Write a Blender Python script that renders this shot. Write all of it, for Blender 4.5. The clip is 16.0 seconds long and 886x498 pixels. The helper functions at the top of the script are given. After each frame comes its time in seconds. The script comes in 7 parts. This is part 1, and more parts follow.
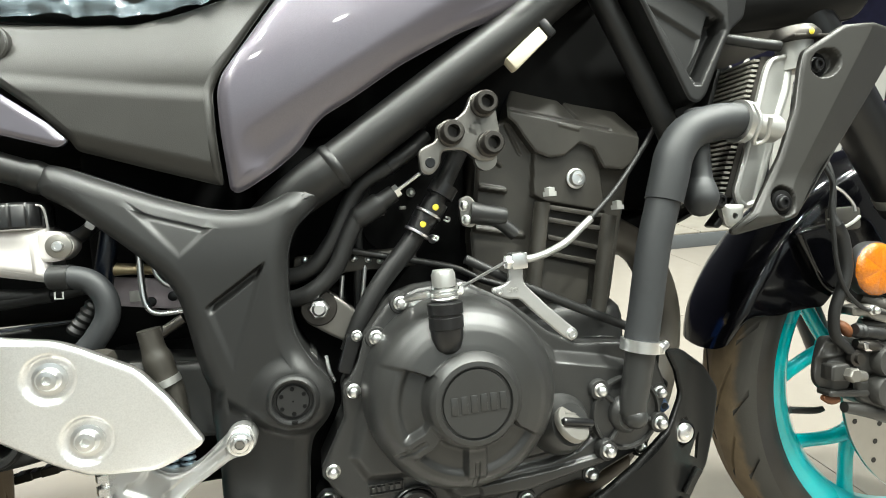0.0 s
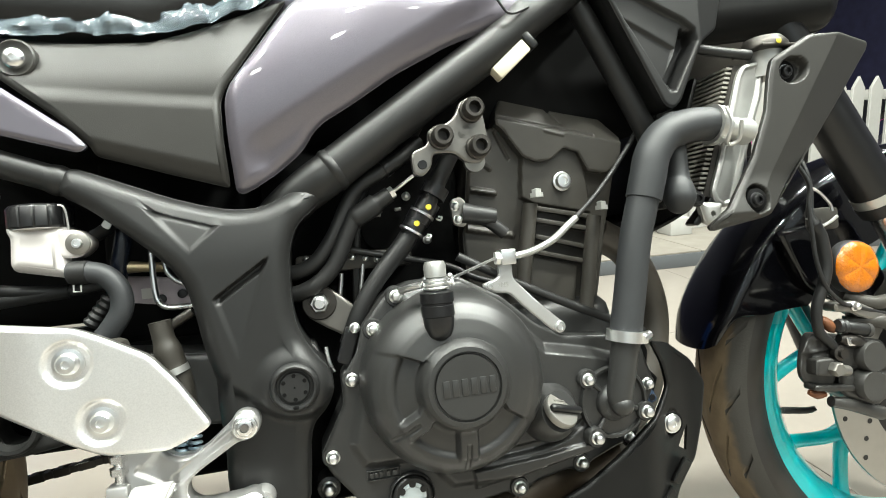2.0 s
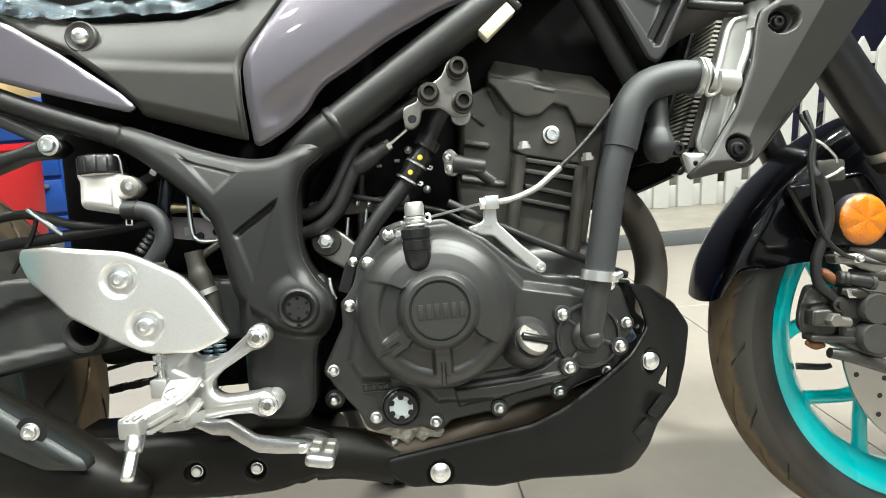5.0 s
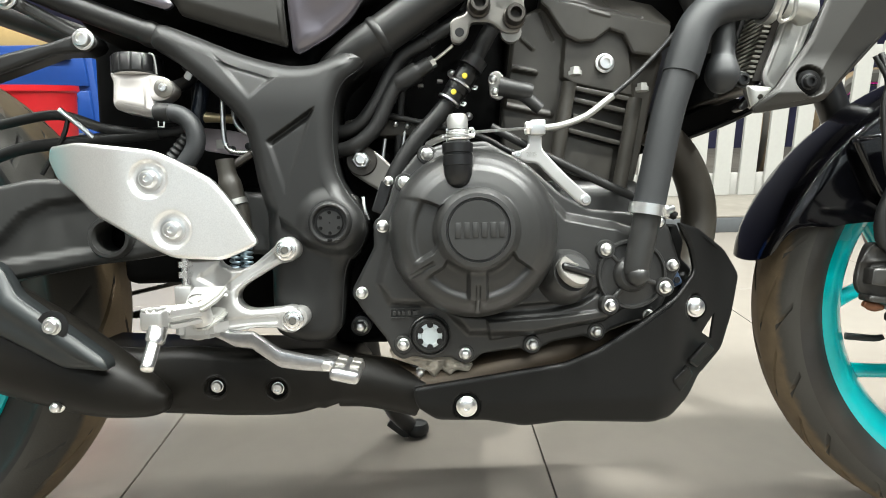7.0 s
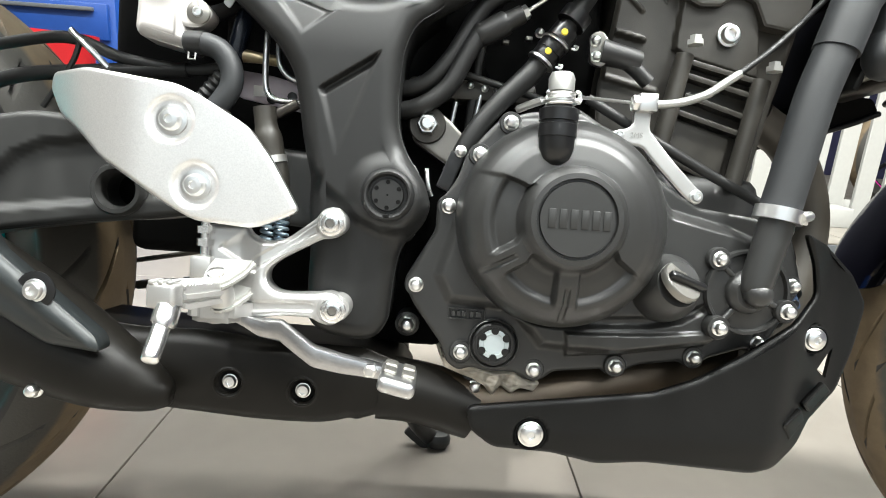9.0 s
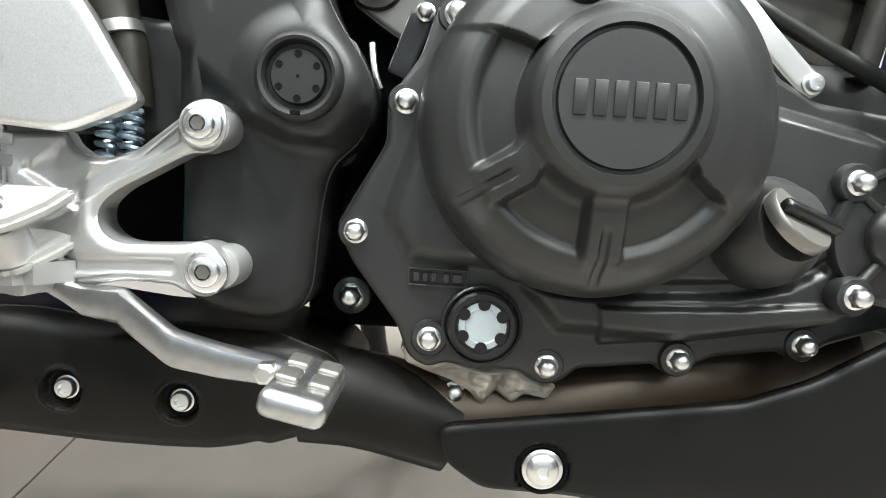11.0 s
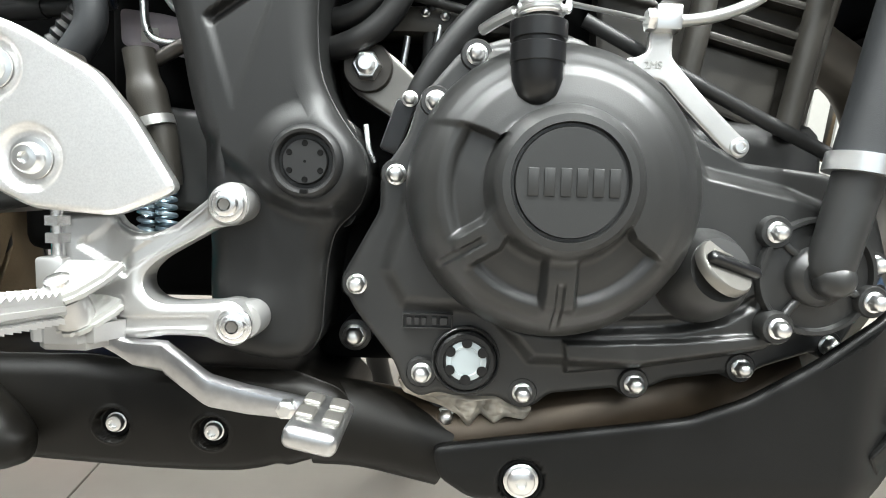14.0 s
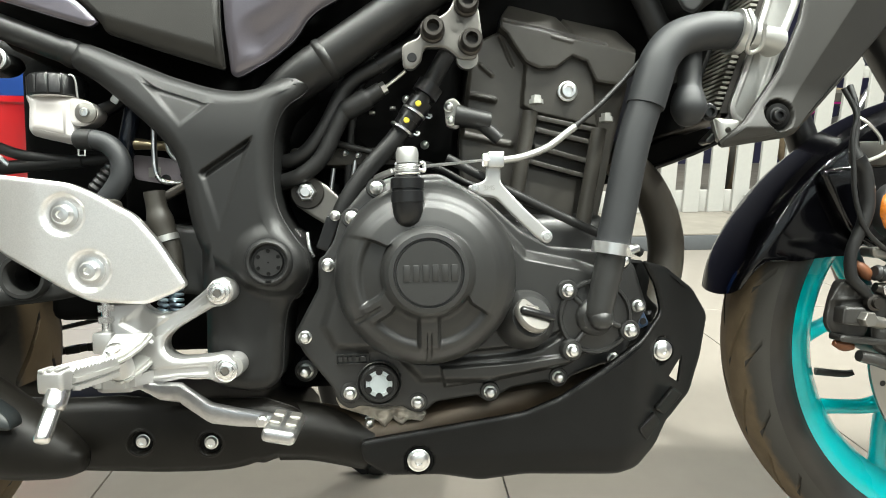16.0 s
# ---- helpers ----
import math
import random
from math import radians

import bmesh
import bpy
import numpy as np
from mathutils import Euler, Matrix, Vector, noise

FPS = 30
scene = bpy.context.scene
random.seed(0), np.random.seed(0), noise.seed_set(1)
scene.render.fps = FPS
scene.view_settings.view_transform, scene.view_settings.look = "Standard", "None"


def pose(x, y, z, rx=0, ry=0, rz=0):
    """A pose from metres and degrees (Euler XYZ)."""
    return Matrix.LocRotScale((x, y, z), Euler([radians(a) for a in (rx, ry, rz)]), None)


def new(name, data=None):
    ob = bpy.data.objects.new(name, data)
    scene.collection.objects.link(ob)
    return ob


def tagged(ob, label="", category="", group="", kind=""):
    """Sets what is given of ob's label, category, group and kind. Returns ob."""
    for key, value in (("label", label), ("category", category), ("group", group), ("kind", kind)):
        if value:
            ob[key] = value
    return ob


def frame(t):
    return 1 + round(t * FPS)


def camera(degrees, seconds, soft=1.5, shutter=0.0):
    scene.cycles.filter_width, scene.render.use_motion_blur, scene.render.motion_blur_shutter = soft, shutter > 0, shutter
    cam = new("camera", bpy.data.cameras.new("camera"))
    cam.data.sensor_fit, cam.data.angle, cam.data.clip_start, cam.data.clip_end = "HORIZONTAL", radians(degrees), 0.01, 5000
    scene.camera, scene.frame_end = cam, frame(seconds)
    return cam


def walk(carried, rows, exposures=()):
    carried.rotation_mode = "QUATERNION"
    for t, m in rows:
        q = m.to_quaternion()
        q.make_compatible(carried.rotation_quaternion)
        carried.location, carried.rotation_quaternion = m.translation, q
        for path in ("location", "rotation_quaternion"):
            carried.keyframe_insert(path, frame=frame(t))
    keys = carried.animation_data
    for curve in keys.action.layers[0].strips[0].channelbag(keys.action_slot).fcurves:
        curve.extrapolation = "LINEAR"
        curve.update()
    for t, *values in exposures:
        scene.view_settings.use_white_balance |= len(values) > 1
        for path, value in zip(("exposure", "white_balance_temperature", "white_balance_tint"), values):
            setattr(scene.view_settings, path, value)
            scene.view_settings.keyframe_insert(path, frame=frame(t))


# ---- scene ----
cam = camera(75.2, 16.0, soft=1.0)

PATH = [
    (0, pose(0.0221, -0.4924, 0.6362, 75.81, 1.80, -13.72)),
    (0.5, pose(0.0272, -0.5063, 0.6356, 76.83, 1.75, -13.61)),
    (1, pose(0.0160, -0.5247, 0.6348, 77.79, 1.85, -13.47)),
    (1.5, pose(0.0137, -0.5296, 0.6279, 78.27, 2.10, -13.46)),
    (2, pose(0.0241, -0.5284, 0.6166, 78.61, 2.66, -13.34)),
    (2.5, pose(0.0237, -0.5270, 0.6164, 78.67, 3.07, -13.30)),
    (3, pose(0.0204, -0.5369, 0.6146, 79.11, 3.09, -13.23)),
    (3.5, pose(0.0216, -0.5454, 0.5994, 79.04, 2.77, -12.90)),
    (3.7, pose(0.0304, -0.5489, 0.5887, 79.01, 2.77, -11.95)),
    (5.8, pose(0.1161, -0.6332, 0.5989, 75.59, 3.80, -2.95)),
    (6, pose(0.1122, -0.6279, 0.5805, 75.60, 3.62, -2.80)),
    (6.5, pose(0.0950, -0.6088, 0.5439, 75.56, 2.40, -2.48)),
    (7, pose(0.0836, -0.5969, 0.5324, 75.45, 1.02, -2.06)),
    (7.5, pose(0.0730, -0.5809, 0.5217, 75.41, -0.18, -1.66)),
    (8, pose(0.0606, -0.5702, 0.5128, 75.38, -1.40, -1.26)),
    (8.5, pose(0.0440, -0.5624, 0.5062, 75.25, -3.24, -0.68)),
    (9, pose(0.0322, -0.5042, 0.4998, 75.13, -4.01, -0.32)),
    (9.5, pose(0.0685, -0.4047, 0.4677, 74.36, -3.90, 0.12)),
    (10, pose(0.0681, -0.3512, 0.4303, 73.66, -3.64, 0.33)),
    (12.5, pose(0.0580, -0.3472, 0.4394, 72.82, -2.48, 1.13)),
    (13, pose(0.0589, -0.3428, 0.4407, 72.68, -2.15, 1.02)),
    (13.5, pose(0.0715, -0.3593, 0.4565, 72.52, -1.83, 0.65)),
    (14, pose(0.0717, -0.3903, 0.4705, 73.63, -1.38, 0.48)),
    (14.5, pose(0.0807, -0.4401, 0.4944, 74.18, -1.42, -0.17)),
    (15, pose(0.0926, -0.5004, 0.5154, 74.84, -0.92, -1.10)),
    (15.5, pose(0.1044, -0.5336, 0.5328, 75.71, -0.15, -3.02)),
    (16, pose(0.1067, -0.5547, 0.5478, 76.45, 0.24, -4.36)),
]
LIGHTNESS = [(0, 0.05, 6450, 6), (3.7, 0.05, 6450, 6), (6, -0.02, 6350, 8), (8.5, 0.19, 6350, 11), (9.2, 0.22, 6250, 11), (9.6, 0.14, 6150, 10), (10, 0.00, 6150, 10), (12.5, 0.05, 6100, 10),
             (13.5, 0.05, 6100, 10), (14.2, 0.32, 6200, 11), (15, 0.31, 6350, 11), (16, 0.02, 6450, 7)]
walk(cam, PATH, LIGHTNESS)

# ---- world, lamps, exposure ----
world = bpy.data.worlds.new("world")
scene.world = world
world.use_nodes = True
world.node_tree.nodes["Background"].inputs[0].default_value = (0.9, 0.95, 1.0, 1)
world.node_tree.nodes["Background"].inputs[1].default_value = 0.25


def lamp(name, x, y, z, sx, sy, watts, colour=(0.985, 1.0, 0.93)):
    data = bpy.data.lights.new(name, "AREA")
    data.shape, data.size, data.size_y, data.energy, data.color = ("DISK" if sx == sy else "RECTANGLE"), sx, sy, watts, colour
    ob = new(name, data)
    ob.matrix_world = Matrix.Translation((x, y, z))
    return ob


LAMPS = [(x, y) for y in (-2.7, -1.6, -0.4, 0.9, 2.3) for x in (-2.2, -1.1, 0.0, 1.1, 2.2)]
for lx, ly in LAMPS:
    lamp("ceiling_lamp", lx, ly, 2.945, 0.17, 0.17, {-2.7: 8, -1.6: 20, -0.4: 74, 0.9: 27, 2.3: 13}[ly] * (1.05 + 0.26 * lx))
daylight = lamp("shop_window_daylight", 0.2, -3.50, 2.05, 5.0, 1.7, 16, (0.84, 0.95, 0.98))
daylight.matrix_world = Matrix.Translation((0.2, -3.50, 2.05)) @ pose(0, 0, 0, 90, 0, 0)


# ---- materials ----
def mat(name, base, rough=0.5, metal=0.0, coat=0.0, grain=0.08, scale=60.0, bump=0.0, bump_scale=400.0, stain=0.0,
        stain_col=(0.2, 0.16, 0.11), stain_scale=7.0, rough_var=0.08, spec=0.5, trans=0.0, sub=0.0):
    """A surface with two scales of variation in colour and gloss, and fine relief."""
    m = bpy.data.materials.new(name)
    m.use_nodes = True
    n, l = m.node_tree.nodes, m.node_tree.links
    b = n["Principled BSDF"]
    b.inputs["Metallic"].default_value = metal
    b.inputs["Coat Weight"].default_value = coat
    b.inputs["Coat Roughness"].default_value = 0.04
    b.inputs["Specular IOR Level"].default_value = spec
    b.inputs["Transmission Weight"].default_value = trans
    b.inputs["Subsurface Weight"].default_value = sub
    b.inputs["Subsurface Radius"].default_value = (0.01, 0.01, 0.01)
    co = n.new("ShaderNodeTexCoord")
    fine = n.new("ShaderNodeTexNoise")
    fine.inputs["Scale"].default_value, fine.inputs["Detail"].default_value = scale, 4
    wide = n.new("ShaderNodeTexNoise")
    wide.inputs["Scale"].default_value, wide.inputs["Detail"].default_value = stain_scale, 3
    for t in (fine, wide):
        l.new(co.outputs["Object"], t.inputs["Vector"])
    mix = n.new("ShaderNodeMix")
    mix.data_type = "RGBA"
    lo, hi = [max(0, c * (1 - grain)) for c in base], [min(1, c * (1 + grain)) for c in base]
    mix.inputs["A"].default_value, mix.inputs["B"].default_value = (*lo, 1), (*hi, 1)
    l.new(fine.outputs["Fac"], mix.inputs["Factor"])
    out = mix.outputs["Result"]
    if stain:
        ramp = n.new("ShaderNodeMapRange")
        ramp.inputs["From Min"].default_value, ramp.inputs["From Max"].default_value = 0.42, 0.7
        ramp.inputs["To Max"].default_value = stain
        l.new(wide.outputs["Fac"], ramp.inputs["Value"])
        mx = n.new("ShaderNodeMix")
        mx.data_type = "RGBA"
        mx.inputs["B"].default_value = (*stain_col, 1)
        l.new(ramp.outputs["Result"], mx.inputs["Factor"])
        l.new(out, mx.inputs["A"])
        out = mx.outputs["Result"]
    l.new(out, b.inputs["Base Color"])
    rr = n.new("ShaderNodeMapRange")
    rr.inputs["To Min"].default_value, rr.inputs["To Max"].default_value = max(0.02, rough - rough_var), min(1, rough + rough_var)
    l.new(wide.outputs["Fac"], rr.inputs["Value"])
    l.new(rr.outputs["Result"], b.inputs["Roughness"])
    if bump:
        tex = n.new("ShaderNodeTexNoise")
        tex.inputs["Scale"].default_value, tex.inputs["Detail"].default_value = bump_scale, 2
        l.new(co.outputs["Object"], tex.inputs["Vector"])
        bp = n.new("ShaderNodeBump")
        bp.inputs["Strength"].default_value, bp.inputs["Distance"].default_value = bump, 0.001
        l.new(tex.outputs["Fac"], bp.inputs["Height"])
        l.new(bp.outputs["Normal"], b.inputs["Normal"])
    return m


def glow(name, colour, strength):
    m = bpy.data.materials.new(name)
    m.use_nodes = True
    n, l = m.node_tree.nodes, m.node_tree.links
    n.remove(n["Principled BSDF"])
    e = n.new("ShaderNodeEmission")
    e.inputs[0].default_value, e.inputs[1].default_value = (*colour, 1), strength
    l.new(e.outputs[0], n["Material Output"].inputs[0])
    return m


FRAME = mat("satin_black_paint", (0.0110, 0.0110, 0.0108), 0.43, spec=0.42, grain=0.15, bump=0.05, bump_scale=1500)
CASE = mat("black_crankcase_paint", (0.0200, 0.0200, 0.0194), 0.39, spec=0.60, grain=0.15, bump=0.06, bump_scale=1800)
CAST = mat("rough_black_casting", (0.036, 0.033, 0.028), 0.45, spec=0.42, grain=0.25, bump=0.10, bump_scale=1400)
PLASTIC = mat("grained_dark_plastic", (0.027, 0.026, 0.0235), 0.46, spec=0.42, grain=0.12, bump=0.10, bump_scale=1500)
GLOSSPLASTIC = mat("smooth_black_plastic", (0.007, 0.007, 0.0075), 0.3)
# near-black, almost no gloss: shade of gaps and recesses put into the colour
GAPSHADE = mat("gap_shade_black", (0.0025, 0.0025, 0.0025), 0.8, spec=0.12)
TANK = mat("metallic_violet_grey_paint", (0.132, 0.120, 0.143), 0.37, metal=0.55, coat=1.0, grain=0.3, scale=1800, rough_var=0.04)
FENDER = mat("gloss_midnight_paint", (0.0025, 0.0025, 0.0035), 0.13, spec=0.36, coat=0.3, grain=0.2, scale=1500)
SWINGGREY = mat("satin_graphite_paint", (0.030, 0.030, 0.029), 0.42, spec=0.42, grain=0.15, bump=0.05, bump_scale=1500)
BRUSHED = mat("brushed_steel_bar", (0.50, 0.50, 0.51), 0.28, metal=1.0, grain=0.2, scale=200)
PANBLACK = mat("moulded_black_plastic", (0.0068, 0.0068, 0.0066), 0.44, spec=0.17, grain=0.15, bump=0.06, bump_scale=1600)
EXHAUST = mat("matte_exhaust_black", (0.0068, 0.0061, 0.0050), 0.44, spec=0.18, grain=0.25, bump=0.05, bump_scale=1500)
RUBBER = mat("hose_rubber", (0.020, 0.0215, 0.0235), 0.55, grain=0.2, bump=0.10, bump_scale=1500)
BLACKRUB = mat("black_rubber", (0.008, 0.008, 0.008), 0.5, grain=0.2)
ALU = mat("cast_aluminium", (0.53, 0.525, 0.515), 0.42, metal=0.85, grain=0.05, bump=0.05, bump_scale=900)
PLATE = mat("bright_blasted_aluminium", (0.88, 0.865, 0.85), 0.36, metal=0.90, grain=0.14, scale=900, bump=0.10, bump_scale=2600)
CHROME = mat("zinc_plated_steel", (0.88, 0.88, 0.87), 0.28, metal=1.0, grain=0.1)
PADSTEEL = mat("worn_chrome", (0.56, 0.56, 0.56), 0.30, metal=0.97, grain=0.2, scale=300)
POLISH = mat("polished_steel", (0.74, 0.74, 0.74), 0.26, metal=1.0, grain=0.08, rough_var=0.06)
DARKSTEEL = mat("dark_steel", (0.06, 0.055, 0.05), 0.4, metal=0.8, grain=0.3)
DPLATE = mat("dark_plated_bracket", (0.19, 0.18, 0.165), 0.36, metal=0.75, grain=0.15)
HANGER = mat("grey_plated_bracket", (0.26, 0.25, 0.23), 0.38, metal=0.8, grain=0.12)
TYRE = mat("tyre_rubber", (0.020, 0.0195, 0.019), 0.6, grain=0.25, stain=0.18, stain_col=(0.11, 0.085, 0.055), stain_scale=9)
TREAD = mat("dusty_tread_rubber", (0.135, 0.098, 0.057), 0.75, grain=0.35, stain=0.8, stain_col=(0.19, 0.135, 0.075), stain_scale=6, bump=0.3)
tn, tl = TREAD.node_tree.nodes, TREAD.node_tree.links
tp, tc = tn["Principled BSDF"], tn.new("ShaderNodeTexCoord")
sep, ab, nz, ad, mr, mx = tn.new("ShaderNodeSeparateXYZ"), tn.new("ShaderNodeMath"), tn.new("ShaderNodeTexNoise"), tn.new("ShaderNodeMath"), tn.new("ShaderNodeMapRange"), tn.new("ShaderNodeMix")
ab.operation, ad.operation, ad.inputs[1].default_value, mx.data_type = "ABSOLUTE", "MULTIPLY_ADD", 0.009, "RGBA"
nz.inputs["Scale"].default_value, nz.inputs["Detail"].default_value = 70, 3
mr.inputs["From Min"].default_value, mr.inputs["From Max"].default_value = 0.0345, 0.0415
tl.new(tc.outputs["Object"], sep.inputs[0])
tl.new(tc.outputs["Object"], nz.inputs["Vector"])
tl.new(sep.outputs["Y"], ab.inputs[0])
tl.new(nz.outputs["Fac"], ad.inputs[0])
tl.new(ab.outputs[0], ad.inputs[2])
tl.new(ad.outputs[0], mr.inputs["Value"])
tl.new(mr.outputs["Result"], mx.inputs["Factor"])
tl.new(tp.inputs["Base Color"].links[0].from_socket, mx.inputs["A"])
mx.inputs["B"].default_value = (0.050, 0.047, 0.041, 1)
tl.new(mx.outputs["Result"], tp.inputs["Base Color"])
TEAL = mat("gloss_turquoise_paint", (0.0, 0.53, 0.57), 0.28, coat=0.8, grain=0.05)
WHITEPL = mat("milky_white_plastic", (0.53, 0.505, 0.49), 0.42, sub=0.3, grain=0.05, scale=40)
ORANGE = mat("amber_reflector", (0.44, 0.125, 0.004), 0.2, coat=0.6, grain=0.3, scale=300, bump=0.8, bump_scale=420)
TILE = mat("greige_porcelain_tile", (0.205, 0.184, 0.160), 0.22, grain=0.06, scale=25, stain=0.25, stain_col=(0.185, 0.164, 0.138), stain_scale=2.5)
GROUT = mat("dark_grout", (0.145, 0.132, 0.118), 0.8)
WHITEWOOD = mat("white_painted_wood", (0.34, 0.335, 0.315), 0.5, grain=0.06)
PLATTOP = mat("grey_oak_laminate", (0.20, 0.182, 0.155), 0.45, grain=0.25, scale=18, stain=0.4, stain_col=(0.13, 0.115, 0.095))
WHITECLIP = mat("white_nylon", (0.72, 0.71, 0.67), 0.45)
BRASSY = mat("dull_brass", (0.48, 0.40, 0.25), 0.38, metal=0.9, grain=0.15, scale=300)
MAUVE = mat("mauve_grey_paint", (0.50, 0.44, 0.47), 0.42, metal=0.3, grain=0.12, scale=150)
PLATEDGE = mat("dark_grey_laminate_edge", (0.07, 0.075, 0.08), 0.45)
NAVY = mat("navy_textured_wall", (0.018, 0.018, 0.045), 0.5, grain=0.6, scale=14, bump=0.6, bump_scale=40)
WALLP = mat("off_white_wall_paint", (0.20, 0.195, 0.19), 0.7)
CEIL = mat("grey_ceiling_paint", (0.16, 0.16, 0.155), 0.8)
RED = mat("red_plastic", (0.36, 0.006, 0.010), 0.35)
BLUE = mat("blue_painted_steel", (0.007, 0.042, 0.20), 0.4)
TAN = mat("yellow_cardboard", (0.36, 0.25, 0.10), 0.7)
MAGENTA = mat("magenta_rim_tape", (0.9, 0.03, 0.45), 0.4)
BROWNDISC = mat("brake_steel", (0.45, 0.44, 0.42), 0.3, metal=1.0)
YELLOW = mat("yellow_paint_mark", (0.75, 0.6, 0.05), 0.6)
SILVERHOSE = mat("satin_silver_tube", (0.55, 0.55, 0.53), 0.35, metal=0.8)
LENS = mat("sight_glass", (0.50, 0.56, 0.58), 0.18, coat=1.0)
SATINALU = mat("satin_aluminium_casting", (0.44, 0.44, 0.42), 0.40, metal=0.45, grain=0.12, scale=30, bump=0.1, bump_scale=700, stain=0.4, stain_col=(0.29, 0.28, 0.27), stain_scale=20)
FINALU = mat("dusty_radiator_fin", (0.26, 0.25, 0.22), 0.6, metal=0.2, grain=0.2, scale=200)
DIRTY = mat("oily_cast_metal", (0.60, 0.55, 0.47), 0.45, metal=0.3, grain=0.35, scale=130, stain=0.75, stain_col=(0.08, 0.058, 0.038), stain_scale=48)
LIT = glow("lamp_diffuser", (0.95, 1.0, 0.97), 30.0)
CLEAR = mat("window_glass", (0.9, 0.95, 0.93), 0.03, trans=1.0, grain=0.01)
FILM = mat("clear_plastic_film", (0.64, 0.80, 0.90), 0.12, grain=0.03, trans=0.85, bump=1.0, bump_scale=45, spec=0.8)


# ---- mesh helpers ----
def part(name, bm, material, parent=None, label="", smooth=40):
    """Links a bmesh as one mesh object under a thing or a part."""
    me = bpy.data.meshes.new(name)
    layer = bm.verts.layers.float_vector.get("nrm")
    given = [tuple(v[layer]) for v in bm.verts] if layer else None
    if not given:
        bmesh.ops.recalc_face_normals(bm, faces=bm.faces[:])
    bm.to_mesh(me)
    bm.free()
    if smooth:
        me.shade_smooth()
        me.set_sharp_from_angle(angle=radians(180 if given else smooth))
    if given:
        me.normals_split_custom_set_from_vertices(given)
    me.materials.append(material)
    ob = new(name, me)
    ob.parent = parent
    if label:
        ob["label"] = label
    return ob


def again(ob, loc, parent, scale=1.0, turn=0.0):
    """Another object on the same mesh; turn: degrees about the y axis."""
    c = bpy.data.objects.new(ob.name.split(".")[0], ob.data)
    scene.collection.objects.link(c)
    c.parent = parent
    c.matrix_basis = Matrix.LocRotScale(loc, Euler((0, radians(turn), 0)), (scale,) * 3)
    if "label" in ob:
        c["label"] = ob["label"]
    return c


class Outline(list):
    """A closed outline with rounded corners that remembers its corner points."""
    raw, r, n = (), 0.0, 1


def fillet(pts, r, n=4):
    """Rounds the corners of a closed outline."""
    out, k = Outline(), len(pts)
    out.raw, out.r, out.n = list(pts), r, n
    for i in range(k):
        a, b, c = (Vector(pts[j % k]) for j in (i - 1, i, i + 1))
        u, v = a - b, c - b
        d = min(r, 0.45 * u.length, 0.45 * v.length)
        p, q = b + u.normalized() * d, b + v.normalized() * d
        for s in range(n + 1):
            t = s / n
            out.append(tuple((1 - t) ** 2 * p + 2 * t * (1 - t) * b + t * t * q))
    return out


def shrink(pts, d):
    """The outline moved inwards by d, corner by corner; edges that would turn over close up."""
    P = np.array(pts, float)
    area = 0.5 * np.sum(P[:, 0] * np.roll(P[:, 1], -1) - np.roll(P[:, 0], -1) * P[:, 1])
    e = np.roll(P, -1, 0) - P
    ln = np.linalg.norm(e, axis=1)[:, None] + 1e-12
    n = np.stack([-e[:, 1], e[:, 0]], 1) / ln * (1 if area > 0 else -1)
    m = n + np.roll(n, 1, 0)
    m /= np.clip((m * np.roll(n, 1, 0)).sum(1), 0.45, None)[:, None]
    Q = P + m * d
    for _ in range(6):
        f = np.roll(Q, -1, 0) - Q
        for k in np.nonzero((f * e).sum(1) <= 0)[0]:
            mid = (Q[k] + Q[(k + 1) % len(Q)]) / 2
            Q[k] = Q[(k + 1) % len(Q)] = mid
    return [tuple(q) for q in Q]


def spline(pts, n=6, closed=False):
    P = [Vector(p) for p in pts]
    k, out = len(P), []
    for i in range(k if closed else k - 1):
        p1, p2 = P[i], P[(i + 1) % k]
        p0 = P[i - 1] if (closed or i) else p1 * 2 - p2
        p3 = P[(i + 2) % k] if (closed or i + 2 < k) else p2 * 2 - p1
        for s in range(n):
            t = s / n
            out.append(0.5 * (2 * p1 + (p2 - p0) * t + (2 * p0 - 5 * p1 + 4 * p2 - p3) * t * t + (3 * p1 - p0 - 3 * p2 + p3) * t ** 3))
    return out if closed else out + [P[-1]]


def edge_distance(x, z, pts):
    p, q = np.array(pts), np.roll(np.array(pts), -1, 0)
    d = q - p
    ll = (d ** 2).sum(1) + 1e-12
    v = np.stack([x, z], 1)[:, None] - p[None]
    t = np.clip((v * d).sum(2) / ll, 0, 1)
    return np.sqrt(((v - t[..., None] * d) ** 2).sum(2)).min(1)


def inside(x, z, pts):
    res = np.zeros(len(x), bool)
    k = len(pts)
    for i in range(k):
        (x1, z1), (x2, z2) = pts[i], pts[(i + 1) % k]
        c = ((z1 > z) != (z2 > z)) & (x < (x2 - x1) * (z - z1) / (z2 - z1 + 1e-15) + x1)
        res ^= c
    return res


def step01(v, w):
    t = np.clip(v / w, 0, 1)
    return t * t * (3 - 2 * t)


def groove(a, b, half, depth, blend=0.003):
    """A round-ended channel from a to b, as a height function."""
    return lambda x, z: depth * (1 - step01(edge_distance(x, z, [a, b]) - half, blend))


def pocket(pts, depth, blend=0.004):
    def f(x, z):
        s = edge_distance(x, z, pts) * np.where(inside(x, z, pts), 1, -1)
        return depth * step01(s + blend / 2, blend)
    return f


def dome(c, r, depth, blend=0.004):
    return lambda x, z: depth * (1 - step01(np.hypot(x - c[0], z - c[1]) - r, blend))


